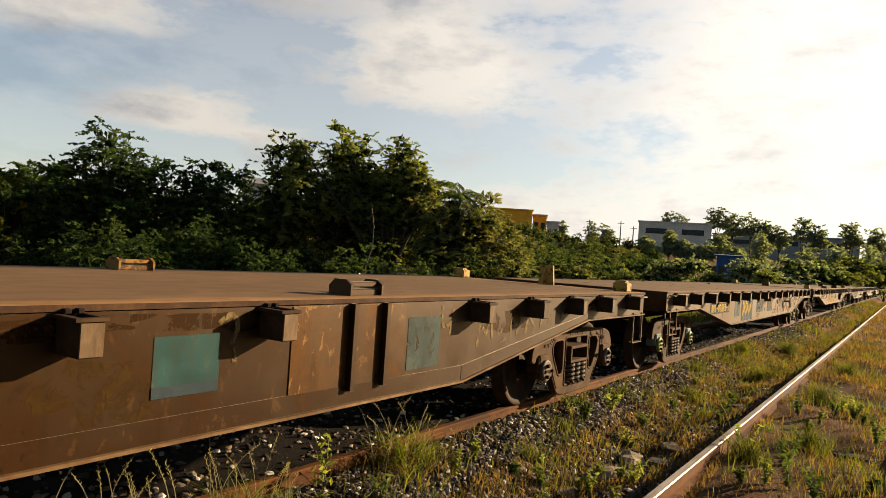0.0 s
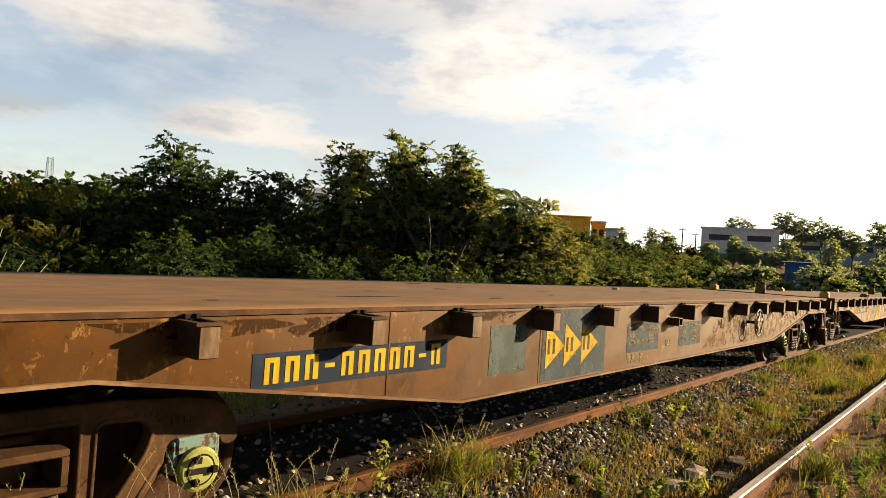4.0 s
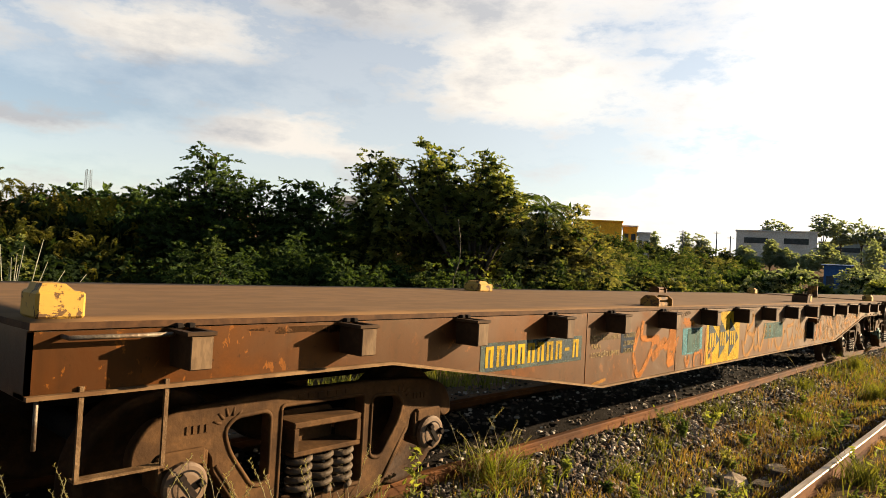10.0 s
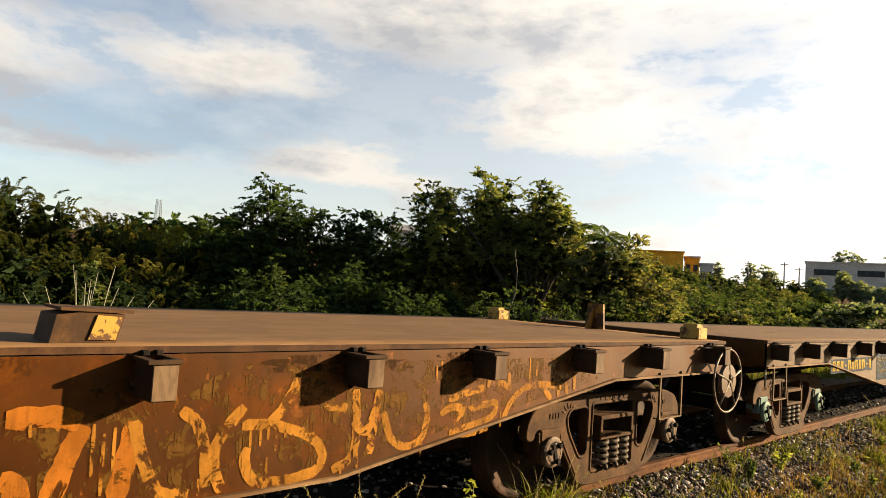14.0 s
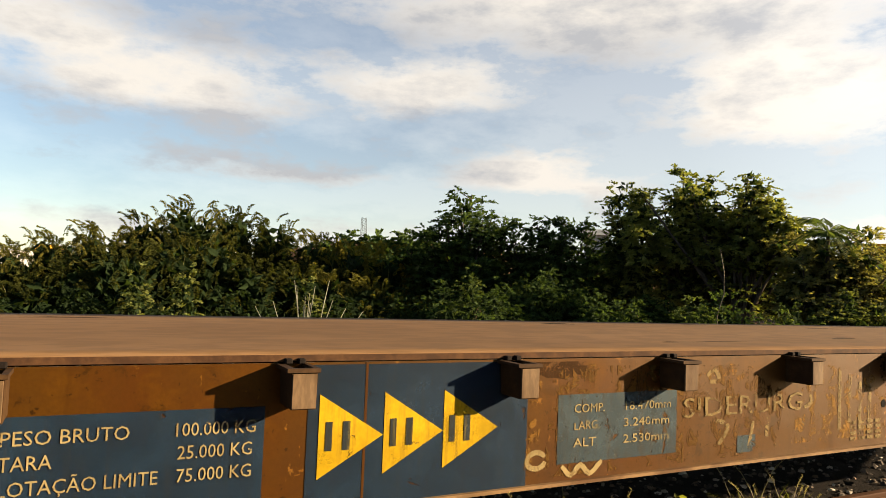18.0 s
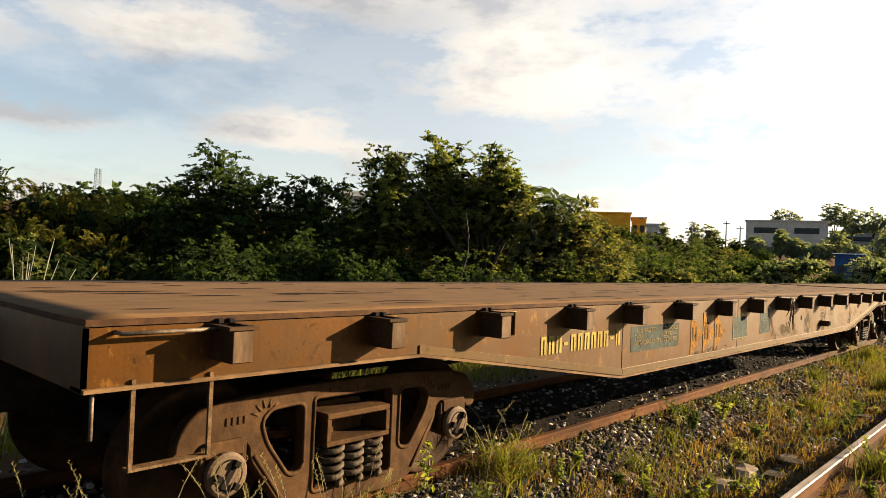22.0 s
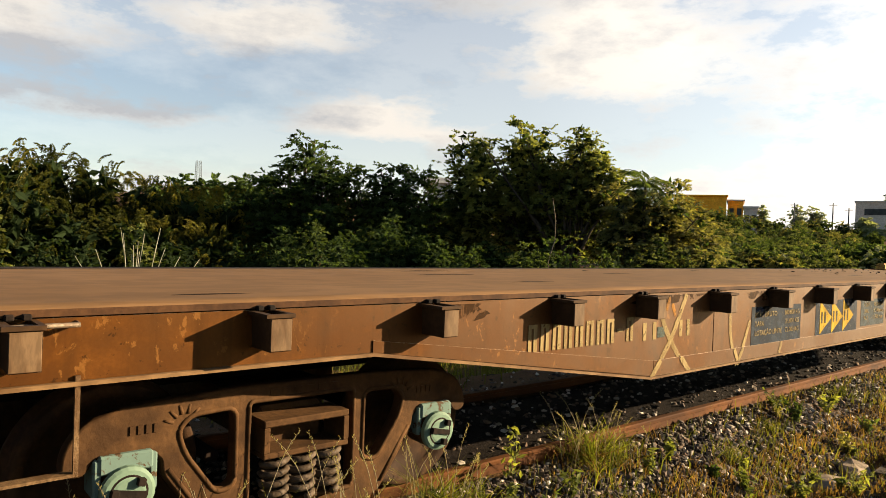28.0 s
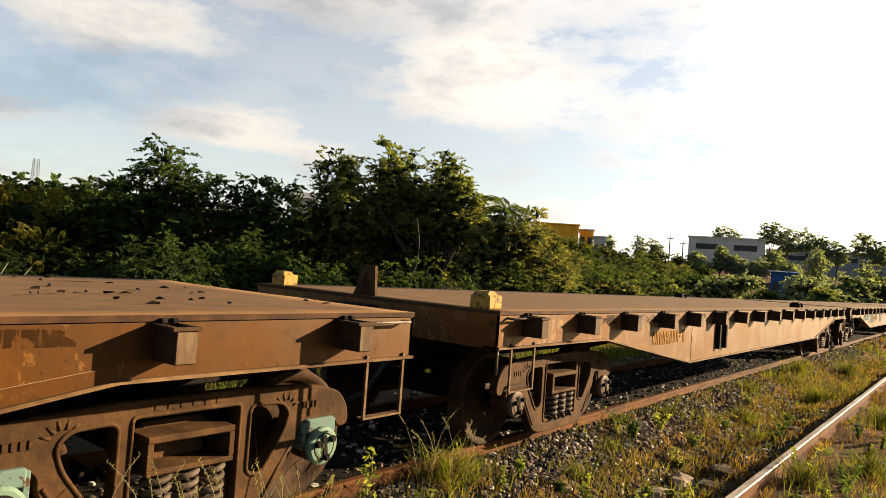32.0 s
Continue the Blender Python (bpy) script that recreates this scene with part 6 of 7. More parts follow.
def bamboo(az, dist, el, width, culms, plumes, mat, shoot, label):
    """A clump of bamboo: arching culms that end in drooping plumes."""
    bx, by, bz = spot(az, dist)
    root = tagged(new("bamboo_clump"), label, "bamboo", "bamboo thicket")
    root.matrix_basis = pose(bx, by, bz)
    top = height_at(el, dist) - bz
    bm, cent = bmesh.new(), []
    for i in range(culms):
        a = random.uniform(0, 2 * math.pi)
        r = width * random.uniform(0.0, 0.35)
        out = width * random.uniform(0.15, 0.8)
        h = top * random.uniform(0.5, 0.85)
        pts, rad = [], []
        for j in range(8):
            t = j / 7
            pts.append(Vector((math.cos(a) * (r + out * t ** 2.2), math.sin(a) * (r + out * t ** 2.2), h * (t - 0.16 * t ** 4) / 0.84)))
            rad.append(0.035 * (1 - t) + 0.008)
        tube(bm, pts, rad, 5)
    # plumes: the arched tips of the culms, feathered with hanging leaves, over the whole outside of the clump
    ways, deep = [], []
    for i in range(plumes):
        t = (i + random.random()) / plumes
        z = top * (0.40 + 0.60 * t ** 0.9) * random.uniform(0.93, 1.0)
        a = random.uniform(0, 2 * math.pi)
        r = width * (1.0 - 0.75 * max(0.0, t - 0.35) ** 1.5) * random.uniform(0.45, 1.0)
        px, py = math.cos(a) * r, math.sin(a) * r
        b = a + random.gauss(0, 0.5)
        out, high = random.uniform(0.25, 0.7), random.uniform(0.5, 1.0)
        ox, oy = math.cos(b), math.sin(b)
        for k in range(64):
            u = 0.2 + 0.8 * (k + random.random()) / 64
            lift = 1.35 * u - 0.55 * u * u - 0.75
            hand_side = 1 if k % 2 else -1
            w2 = 0.09 * (1.1 - u * 0.6)
            cent.append((px + ox * out * (u * u - 0.5) - oy * hand_side * w2, py + oy * out * (u * u - 0.5) + ox * hand_side * w2, z + high * lift - 0.05 * random.random()))
            ways.append((ox * 0.7 - oy * hand_side * 0.8, oy * 0.7 + ox * hand_side * 0.8, 0.75 - 1.2 * u))
        deep.append((px * 0.6, py * 0.6, z - 1.2, 0.8, 0.8, 0.8))
    deep.append((0, 0, top * 0.4, width * 0.9, width * 0.9, top * 0.4))
    tagged(part("culm_stand", bm, shoot, root, "thin arching culms"), kind="stuff")
    put("foliage", leaf_mesh("foliage", np.array(cent), 0.19, 0.042, mat, 0, 1, np.array(ways)), root, label="drooping feathery plumes of leaves")
    put("inner_foliage", leaf_mesh("inner_foliage", inner(deep, 900), 0.8, 0.36, LEAF_SHADE), root, label="inner leaves coloured as dark as their shade")
    return root


def bush(az, dist, el, w, leaves, mat, leaf=(0.16, 0.075), low=None, label="", name="bush", flat=0.75, group="scrub", sigma=0.16):
    """A shrub down to the ground."""
    bx, by, bz = spot(az, dist)
    root = tagged(new(name), label, name.replace("_", " "), group)
    root.matrix_basis = pose(bx, by, bz)
    h = max(0.5, height_at(el, dist) - bz)
    blobs = []
    for i in range(7):
        a = random.uniform(0, 2 * math.pi)
        r = w * random.uniform(0, 0.62)
        s = w * random.uniform(0.4, 0.62)
        z = h * random.uniform(0.3, 0.85) * (1 - 0.35 * r / w)
        blobs.append((math.cos(a) * r, math.sin(a) * r, z, s, s, min(h * 0.45, s * flat) + 0.1))
    blobs.append((0, 0, h * 0.72, w * 0.5, w * 0.5, h * 0.28))
    bm = bmesh.new()
    for b in blobs[:5]:
        wood(bm, (0, 0, -0.1), (b[0], b[1], b[2]), 0.05, 0.012, 3, 0.08)
    part("branching_stem", bm, BARK, root)
    put("foliage", spray_mesh("foliage", blobs, leaves * 3 // 2, mat, leaf, sigma * 2.6, 22, 0.25, 0.45), root)
    put("inner_foliage", leaf_mesh("inner_foliage", inner(blobs, leaves // 7), leaf[0] * 2.2, leaf[1] * 2.4, LEAF_SHADE if leaf[0] < 0.5 else mat), root)
    return root


BARK = plain("grey_brown_bark", (0.061, 0.047, 0.033), (0.030, 0.023, 0.017), 8.0, 0.9, 0.0, 0.01, 5.0, (0.550, 0.550, 0.165))
PALE_BARK = plain("pale_bark", (0.110, 0.095, 0.072), (0.066, 0.055, 0.042), 8.0, 0.85, 0.0, 0.006)
CULM = plain("bamboo_culm", (0.110, 0.110, 0.033), (0.066, 0.072, 0.022), 6.0, 0.6)
# dark tone stands for the shade deep inside crowns and thickets
LEAF_SHADE = foliage("shade_dark_leaves", (0.009, 0.015, 0.006), (0.024, 0.038, 0.014))
LEAF_DARK = foliage("dark_leaves", (0.015, 0.028, 0.010), (0.068, 0.100, 0.034))
LEAF_MID = foliage("green_leaves", (0.032, 0.048, 0.015), (0.185, 0.192, 0.060))
LEAF_FERN = foliage("deep_green_leaves", (0.019, 0.032, 0.011), (0.088, 0.112, 0.037))
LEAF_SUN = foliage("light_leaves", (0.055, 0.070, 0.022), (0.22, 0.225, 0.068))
LEAF_DRY = foliage("dry_olive_leaves", (0.050, 0.050, 0.020), (0.20, 0.185, 0.075))
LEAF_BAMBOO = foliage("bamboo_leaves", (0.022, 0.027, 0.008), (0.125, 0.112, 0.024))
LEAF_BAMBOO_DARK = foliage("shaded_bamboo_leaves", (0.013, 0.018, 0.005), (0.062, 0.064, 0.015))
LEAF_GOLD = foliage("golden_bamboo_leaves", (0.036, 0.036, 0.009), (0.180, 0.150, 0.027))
# far leaves: distance haze is put into their pale colour
LEAF_HAZE = foliage("haze_tinted_far_leaves", (0.13, 0.15, 0.11), (0.22, 0.24, 0.17))
LEAF_SLOPE = foliage("muted_slope_leaves", (0.038, 0.046, 0.020), (0.125, 0.138, 0.052), clumps=0.3)
# crowns on the skyline, paled in colour for haze too
LEAF_HAZE_CROWN = foliage("haze_tinted_crown_leaves", (0.13, 0.15, 0.12), (0.20, 0.225, 0.17))


def plants():
    # bamboo thicket
    prof = [(64, 2.6), (67, 4.0), (70, 4.1), (73, 4.7), (76.5, 5.7), (80, 6.4), (83, 6.6), (86, 5.6), (89, 4.4), (92, 3.6), (95, 2.6), (98, 2.6), (101, 3.0)]
    for i, (a, e) in enumerate(prof):
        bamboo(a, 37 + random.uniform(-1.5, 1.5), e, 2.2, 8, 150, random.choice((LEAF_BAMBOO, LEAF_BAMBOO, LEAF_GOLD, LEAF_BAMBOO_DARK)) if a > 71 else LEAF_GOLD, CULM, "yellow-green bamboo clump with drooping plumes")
        # shade at the thicket's foot is put into the leaf colours below
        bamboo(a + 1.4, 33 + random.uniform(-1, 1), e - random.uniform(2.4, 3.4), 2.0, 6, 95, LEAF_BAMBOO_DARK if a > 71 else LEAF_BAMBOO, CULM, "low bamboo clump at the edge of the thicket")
        bush(a + random.uniform(-1, 1), 29.5 + random.uniform(-1, 1), random.uniform(-1.4, 0.2), 1.8, 1800, LEAF_SHADE, label="low shrub before the bamboo in shade-dark leaves")
    for a, e in ((86.5, 1.6), (83, 1.5), (73.5, 1.3)):
        bush(a, 27.5, e, 0.7, 1000, LEAF_MID, (0.16, 0.08), label="rounded light green shrub")
    # dark trees in the middle
    tree("dark green tree with a pointed top", 60.5, 35, [(60.4, 8.6, 0.9), (62.5, 6.4, 1.1), (58.6, 7.0, 1.1), (64.4, 5.1, 1.1)], 1.6, 22000, LEAF_DARK, BARK, low=-2.0, fill=3)
    tree("dark green tree hung with creepers", 54.0, 36, [(57.0, 6.3, 1.1), (54.9, 6.5, 1.0), (52.6, 6.6, 1.0), (50.8, 6.2, 0.8)], 1.6, 22000, LEAF_DARK, BARK, low=-2.0, fill=3)
    tree("tall leafy tree with three lit tops", 42.5, 35, [(48.3, 9.3, 0.9), (46.4, 9.0, 1.0), (43.3, 10.4, 0.85), (42.0, 8.8, 1.1), (40.2, 7.6, 1.0), (38.6, 10.1, 0.75), (36.8, 8.6, 0.8), (35.8, 6.6, 0.8)], 1.4, 38000, LEAF_MID, BARK, low=-1.5, fill=3, fat=1.05)
    # lighter leaves over the tall tree's tops imitate the sun on them
    tree("light-leaved tree standing for sun on the tall tree's tops", 39.0, 33.5, [(43.4, 10.2, 0.55), (42.2, 8.2, 0.6), (38.6, 10.0, 0.5), (37.2, 8.6, 0.55), (36.2, 7.0, 0.6), (40.2, 6.2, 0.7), (35.4, 5.4, 0.6), (46.6, 8.8, 0.5), (44.8, 6.4, 0.7)], 1.0, 24000, LEAF_SUN, BARK, (0.18, 0.08), low=2.0, fill=2)
    tree("dark tree behind the tall tree", 45.0, 40, [(48.8, 4.6, 1.0), (46.8, 5.8, 1.3), (44.4, 6.6, 1.3), (41.6, 6.2, 1.4), (39.2, 5.4, 1.2), (36.6, 4.6, 1.1)], 1.2, 24000, LEAF_FERN, BARK, low=-2.0, fill=2)
    tree("olive green tree with thin dry leaves", 33.5, 31.5, [(35.4, 5.2, 1.0), (33.6, 5.6, 0.9), (31.8, 5.9, 0.9), (30.4, 4.6, 0.8), (34.2, 3.6, 1.1), (29.6, 2.8, 0.9), (32.6, 4.0, 1.0)], 1.2, 26000, LEAF_DRY, BARK, (0.2, 0.07), low=-1.5, fill=3)
    for a, e, w in ((35.0, 2.6, 1.2), (33.2, 2.2, 1.1), (31.6, 3.0, 1.1), (30.0, 2.2, 1.1), (29.0, 1.4, 1.0)):
        bush(a, random.uniform(31, 33), e, w, 2600, random.choice((LEAF_DRY, LEAF_DRY, LEAF_MID)), (0.2, 0.07), label="dry olive scrub beside the tall tree")
    # front shrubs under the trees
    for i in range(34):
        a = 27 + 37 * (i + random.random() * 0.6) / 34
        e = random.uniform(-0.8, 1.5) if a > 36 else random.uniform(-0.6, 2.0)
        m = random.choice((LEAF_DARK, LEAF_FERN, LEAF_DARK)) if a > 35 else random.choice((LEAF_SLOPE, LEAF_SLOPE, LEAF_MID, LEAF_DRY))
        bush(a, random.uniform(26, 30), e, random.uniform(1.0, 1.7), 2800, m, (0.13, 0.06), label="leafy shrub overgrown with creepers")
    for i in range(16):
        a = 50 + 14 * random.random()
        bush(a, random.uniform(29, 32), random.uniform(0.5, 3.4), random.uniform(0.9, 1.4), 2000, random.choice((LEAF_FERN, LEAF_DARK, LEAF_DARK)), (0.12, 0.06), label="green shrub covered by creepers")
    for a, e, w in ((49.9, 4.3, 1.7), (50.9, 4.0, 1.6), (49.0, 4.2, 1.5), (51.8, 4.4, 1.6), (53.4, 4.6, 1.8), (56.0, 4.4, 1.8), (58.5, 4.6, 1.8)):
        bush(a, 39.5, e, w, 4200, LEAF_FERN, (0.24, 0.1), label="dense dark green shrub behind the trees")
    # palm and sapling
    bx, by, bz = spot(33.2, 30.6)
    palm = tagged(new("palm"), "small palm with arching fronds", "palm")
    palm.matrix_basis = pose(bx, by, bz)
    top = height_at(5.1, 30.6) - bz
    bm = bmesh.new()
    wood(bm, (0, 0, -0.2), (0, 0, top), 0.11, 0.07, 5, 0.05)
    part("trunk", bm, BARK, palm)
    for i in range(13):
        a, up, reach = 2 * math.pi * i / 13 + random.uniform(-0.3, 0.3), random.uniform(0.3, 1.9), random.uniform(1.0, 1.6)
        mid, cent = [], bmesh.new()
        for j in range(9):
            t = j / 8
            mid.append(Vector((math.cos(a) * reach * t, math.sin(a) * reach * t, top + up * t - 1.2 * t * t)))
        tube(cent, mid, [0.02 * (1 - j / 9) + 0.004 for j in range(9)], 4)
        side = Vector((-math.sin(a), math.cos(a), 0))
        for j in range(1, 9):
            for k in range(4):
                p = mid[j].lerp(mid[j - 1], k / 4)
                for s in (-1, 1):
                    q = p + side * (s * 0.34) + Vector((math.cos(a) * 0.16, math.sin(a) * 0.16, -0.20))
                    cent.faces.new([cent.verts.new(v) for v in (p, p + Vector((0, 0, 0.014)) + (q - p) * 0.5, q, p + (q - p) * 0.5 - Vector((0, 0, 0.014)))])
        part("frond", cent, LEAF_FERN, palm)
    bx, by, bz = spot(40.6, 27)
    bm = bmesh.new()
    sap = tagged(new("sapling"), "thin pale sapling with a forked stem", "sapling")
    sap.matrix_basis = pose(bx, by, bz)
    z = height_at(3.8, 27) - bz
    pts = wood(bm, (0, 0, -0.1), (0.05, 0, z), 0.045, 0.010, 8, 0.13)
    wood(bm, pts[3], pts[3] + Vector((-0.35, 0, z * 0.25)), 0.03, 0.01, 3, 0.04)
    part("stem", bm, PALE_BARK, sap, "pale bent stem")
    # wooded rise far behind
    for a, e in ((70.5, 4.7), (68.2, 5.0), (66.0, 4.9), (64.2, 4.6), (72.5, 4.0), (62.5, 4.2)):
        bush(a, 92, e, 4.4, 4200, LEAF_DARK, (0.6, 0.3), label="dark tree crown on the rise", name="far_tree", group="far trees", sigma=0.5)
    # slope to the right of the tall tree: the ground climbs to a low ridge
    for i in range(120):
        t = i / 119
        d = 60 + 85 * t
        a = random.uniform(17.0 + 2.5 * (1 - t), 31.5)
        e = 0.3 + 2.35 * t - (0.5 if a < 20 else 0) + random.uniform(-0.35, 0.15)
        if a > 25.0:
            e += 0.35 * t
        m = random.choice((LEAF_SLOPE, LEAF_SLOPE, LEAF_DRY, LEAF_FERN))
        bush(a, d, e, random.uniform(1.8, 3.2), 2300, m, (0.30, 0.14), label="shrub on the overgrown slope", group="slope scrub", sigma=0.3)
    for a, e in ((31.4, 4.0), (30.7, 3.7), (30.0, 3.75), (29.4, 3.6), (28.8, 3.75), (28.2, 3.6), (27.6, 3.6), (26.9, 3.4), (26.0, 3.1), (25.0, 3.0), (24.2, 2.7), (23.2, 2.8), (22.2, 2.7), (21.2, 2.7), (20.2, 2.6), (19.3, 2.5)):
        bush(a, 146 + random.uniform(-2, 2), e, random.uniform(2.2, 3.0), 1700, random.choice((LEAF_SLOPE, LEAF_DRY, LEAF_FERN)), (0.34, 0.16), label="shrub along the ridge", group="slope scrub", sigma=0.3)
    # dark hollow before the slope
    for a in (20.5, 19.4, 18.4, 17.4, 16.6):
        bush(a, random.uniform(84, 92), random.uniform(0.5, 1.0), 2.4, 1800, LEAF_DARK, (0.42, 0.2), label="dark shrub in the hollow", group="slope scrub", sigma=0.3)
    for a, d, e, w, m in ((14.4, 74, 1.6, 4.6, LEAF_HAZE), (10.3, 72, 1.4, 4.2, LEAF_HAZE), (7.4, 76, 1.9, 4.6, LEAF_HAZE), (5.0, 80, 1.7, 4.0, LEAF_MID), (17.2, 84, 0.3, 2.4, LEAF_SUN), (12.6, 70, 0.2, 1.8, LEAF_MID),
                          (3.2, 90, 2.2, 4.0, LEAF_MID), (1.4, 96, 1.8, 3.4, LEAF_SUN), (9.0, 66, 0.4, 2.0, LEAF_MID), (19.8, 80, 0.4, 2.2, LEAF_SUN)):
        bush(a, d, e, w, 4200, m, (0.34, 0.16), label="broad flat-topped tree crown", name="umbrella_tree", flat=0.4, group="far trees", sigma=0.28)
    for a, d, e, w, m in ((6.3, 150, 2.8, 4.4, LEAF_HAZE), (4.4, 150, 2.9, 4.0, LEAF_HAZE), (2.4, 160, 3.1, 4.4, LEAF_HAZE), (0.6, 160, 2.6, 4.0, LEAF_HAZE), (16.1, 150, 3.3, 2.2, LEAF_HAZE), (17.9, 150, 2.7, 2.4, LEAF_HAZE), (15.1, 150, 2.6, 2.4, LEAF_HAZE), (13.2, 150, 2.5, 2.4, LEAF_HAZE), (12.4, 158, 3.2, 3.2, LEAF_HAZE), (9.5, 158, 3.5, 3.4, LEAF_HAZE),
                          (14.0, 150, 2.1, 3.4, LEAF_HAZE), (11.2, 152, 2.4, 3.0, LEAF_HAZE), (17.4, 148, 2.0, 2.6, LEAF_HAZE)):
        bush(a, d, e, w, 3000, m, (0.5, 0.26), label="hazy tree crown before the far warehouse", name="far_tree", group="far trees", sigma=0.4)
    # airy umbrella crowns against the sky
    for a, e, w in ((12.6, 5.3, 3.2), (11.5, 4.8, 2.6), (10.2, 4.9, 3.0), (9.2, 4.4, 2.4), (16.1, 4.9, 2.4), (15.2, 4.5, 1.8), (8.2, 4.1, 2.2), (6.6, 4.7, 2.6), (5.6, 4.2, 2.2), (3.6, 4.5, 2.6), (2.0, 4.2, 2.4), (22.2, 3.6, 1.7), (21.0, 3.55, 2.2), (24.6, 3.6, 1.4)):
        tree("hazy umbrella tree with an airy crown", a, 205, [(a, e, w * 0.5), (a + 0.45 * w / 3, e - 0.2, w * 0.42), (a - 0.45 * w / 3, e - 0.3, w * 0.42), (a + 0.1, e - 0.7, w * 0.5), (a - 0.3, e - 1.0, w * 0.6)], 1.0, 2200, LEAF_HAZE_CROWN, BARK, (0.6, 0.26), low=e - 1.9, sigma=0.42, group="far trees", name="far_tree", fill=1)


plants()


# ---- ballast, grass and weeds along the tracks ----
def stone_material():
    k = Nodes("ballast_stone")
    g = k.n("ShaderNodeNewGeometry").outputs["Random Per Island"]
    r = k.n("ShaderNodeValToRGB")
    e = r.color_ramp.elements
    e[0].color, e[1].color = (0.012, 0.010, 0.008, 1), (0.46, 0.41, 0.35, 1)
    for p, c in ((0.35, (0.035, 0.028, 0.023, 1)), (0.65, (0.085, 0.066, 0.052, 1)), (0.80, (0.13, 0.085, 0.055, 1)), (0.90, (0.22, 0.185, 0.150, 1))):
        e.new(p).color = c
    k.link(g, r.inputs[0])
    return k.done(r.outputs[0], 0.85, 0.0, k.noise(k.co, 60.0, 3.0), 0.004, 0.5)


def single_stone_material():
    k = Nodes("loose_stone")
    c = k.ramp(k.random(), 0.0, 1.0, (0.018, 0.015, 0.013), (0.28, 0.235, 0.19))
    return k.done(k.mix(k.times(k.noise(k.shifted(), 20.0), 0.4), c, (0.055, 0.04, 0.026)), 0.85, 0.0, k.noise(k.co, 60.0, 3.0), 0.004, 0.5)


STONE = stone_material()
LOOSE = single_stone_material()
REED = foliage("pale_dry_reed", (0.20, 0.195, 0.17), (0.31, 0.30, 0.27))
ROCK = plain("pale_rock", (0.230, 0.180, 0.130), (0.150, 0.112, 0.080), 7.0, 0.85, 0.0, 0.01)
GRASS = foliage("green_grass", (0.022, 0.029, 0.007), (0.125, 0.120, 0.028), clumps=2.6)
DRY = foliage("dry_grass", (0.040, 0.022, 0.010), (0.185, 0.112, 0.052), clumps=2.6)
LUSH = foliage("lush_grass", (0.030, 0.040, 0.008), (0.170, 0.175, 0.036), clumps=6.0)
STRAW = foliage("pale_straw", (0.15, 0.128, 0.095), (0.27, 0.235, 0.18))
phi = (1 + 5 ** 0.5) / 2
ICO = np.array([(-1, phi, 0), (1, phi, 0), (-1, -phi, 0), (1, -phi, 0), (0, -1, phi), (0, 1, phi), (0, -1, -phi), (0, 1, -phi), (phi, 0, -1), (phi, 0, 1), (-phi, 0, -1), (-phi, 0, 1)]) / 1.9
ICO_F = np.array([(0, 11, 5), (0, 5, 1), (0, 1, 7), (0, 7, 10), (0, 10, 11), (1, 5, 9), (5, 11, 4), (11, 10, 2), (10, 7, 6), (7, 1, 8),
                  (3, 9, 4), (3, 4, 2), (3, 2, 6), (3, 6, 8), (3, 8, 9), (4, 9, 5), (2, 4, 11), (6, 2, 10), (8, 6, 7), (9, 8, 1)])


def stones_mesh(name, x, y, size, material, sink=0.3):
    n = len(x)
    v = ICO[None] * (1 + 0.22 * rng.normal(size=(n, 12, 1))) * rng.uniform(0.55, 1.2, (n, 1, 3)) * size[:, None, None]
    a = rng.uniform(0, 2 * np.pi, n)
    c, s = np.cos(a)[:, None], np.sin(a)[:, None]
    vx, vy = v[..., 0] * c - v[..., 1] * s, v[..., 0] * s + v[..., 1] * c
    z = lie(x, y) + size * (0.5 - sink) * rng.uniform(0.3, 1.3, n)
    v = np.stack([vx + x[:, None], vy + y[:, None], v[..., 2] * 0.8 + z[:, None]], -1).reshape(-1, 3)
    f = (ICO_F[None] + 12 * np.arange(n)[:, None, None]).reshape(-1, 3)
    return raw_mesh(name, v, f, material)


def blades_mesh(name, x, y, z, h, lean, width, material):
    """Grass blades: tapered strips that bend over."""
    n = len(x)
    a, b = rng.uniform(0, 2 * np.pi, n), rng.uniform(0, 2 * np.pi, n)
    dx, dy = np.cos(a) * lean * h, np.sin(a) * lean * h
    wx, wy = np.cos(b) * width / 2, np.sin(b) * width / 2
    v = np.empty((n, 7, 3))
    for i, (t, w) in enumerate(((0.0, 1.0), (0.4, 0.85), (0.75, 0.55))):
        cx, cy, cz = x + dx * t ** 2, y + dy * t ** 2, z + h * t * (1 - 0.25 * t * np.minimum(1, lean))
        v[:, 2 * i] = np.stack([cx - wx * w, cy - wy * w, cz], -1)
        v[:, 2 * i + 1] = np.stack([cx + wx * w, cy + wy * w, cz], -1)
    v[:, 6] = np.stack([x + dx, y + dy, z + h * (1 - 0.25 * np.minimum(1, lean))], -1)
    k = 7 * np.arange(n)[:, None]
    quads = np.concatenate([k + np.array([0, 1, 3, 2]), k + np.array([2, 3, 5, 4])]).tolist()
    tris = (k + np.array([4, 5, 6])).tolist()
    return raw_mesh(name, v.reshape(-1, 3), quads + tris, material)


def field_of(count, x0, x1, y0, y1, power=1.6):
    """Places, denser towards the near end."""
    return rng.uniform(x0, x1, count), y0 + (y1 - y0) * rng.uniform(0, 1, count) ** power


def patchy(x, y, scale, cut):
    """Keeps the places where a slow wave pattern is high."""
    v = np.sin(x * scale * 1.7 + 1.3 * np.sin(y * scale * 0.9)) * np.sin(y * scale + 1.7 * np.sin(x * scale * 1.1)) + rng.normal(size=len(x)) * 0.35
    k = v > cut
    return x[k], y[k]


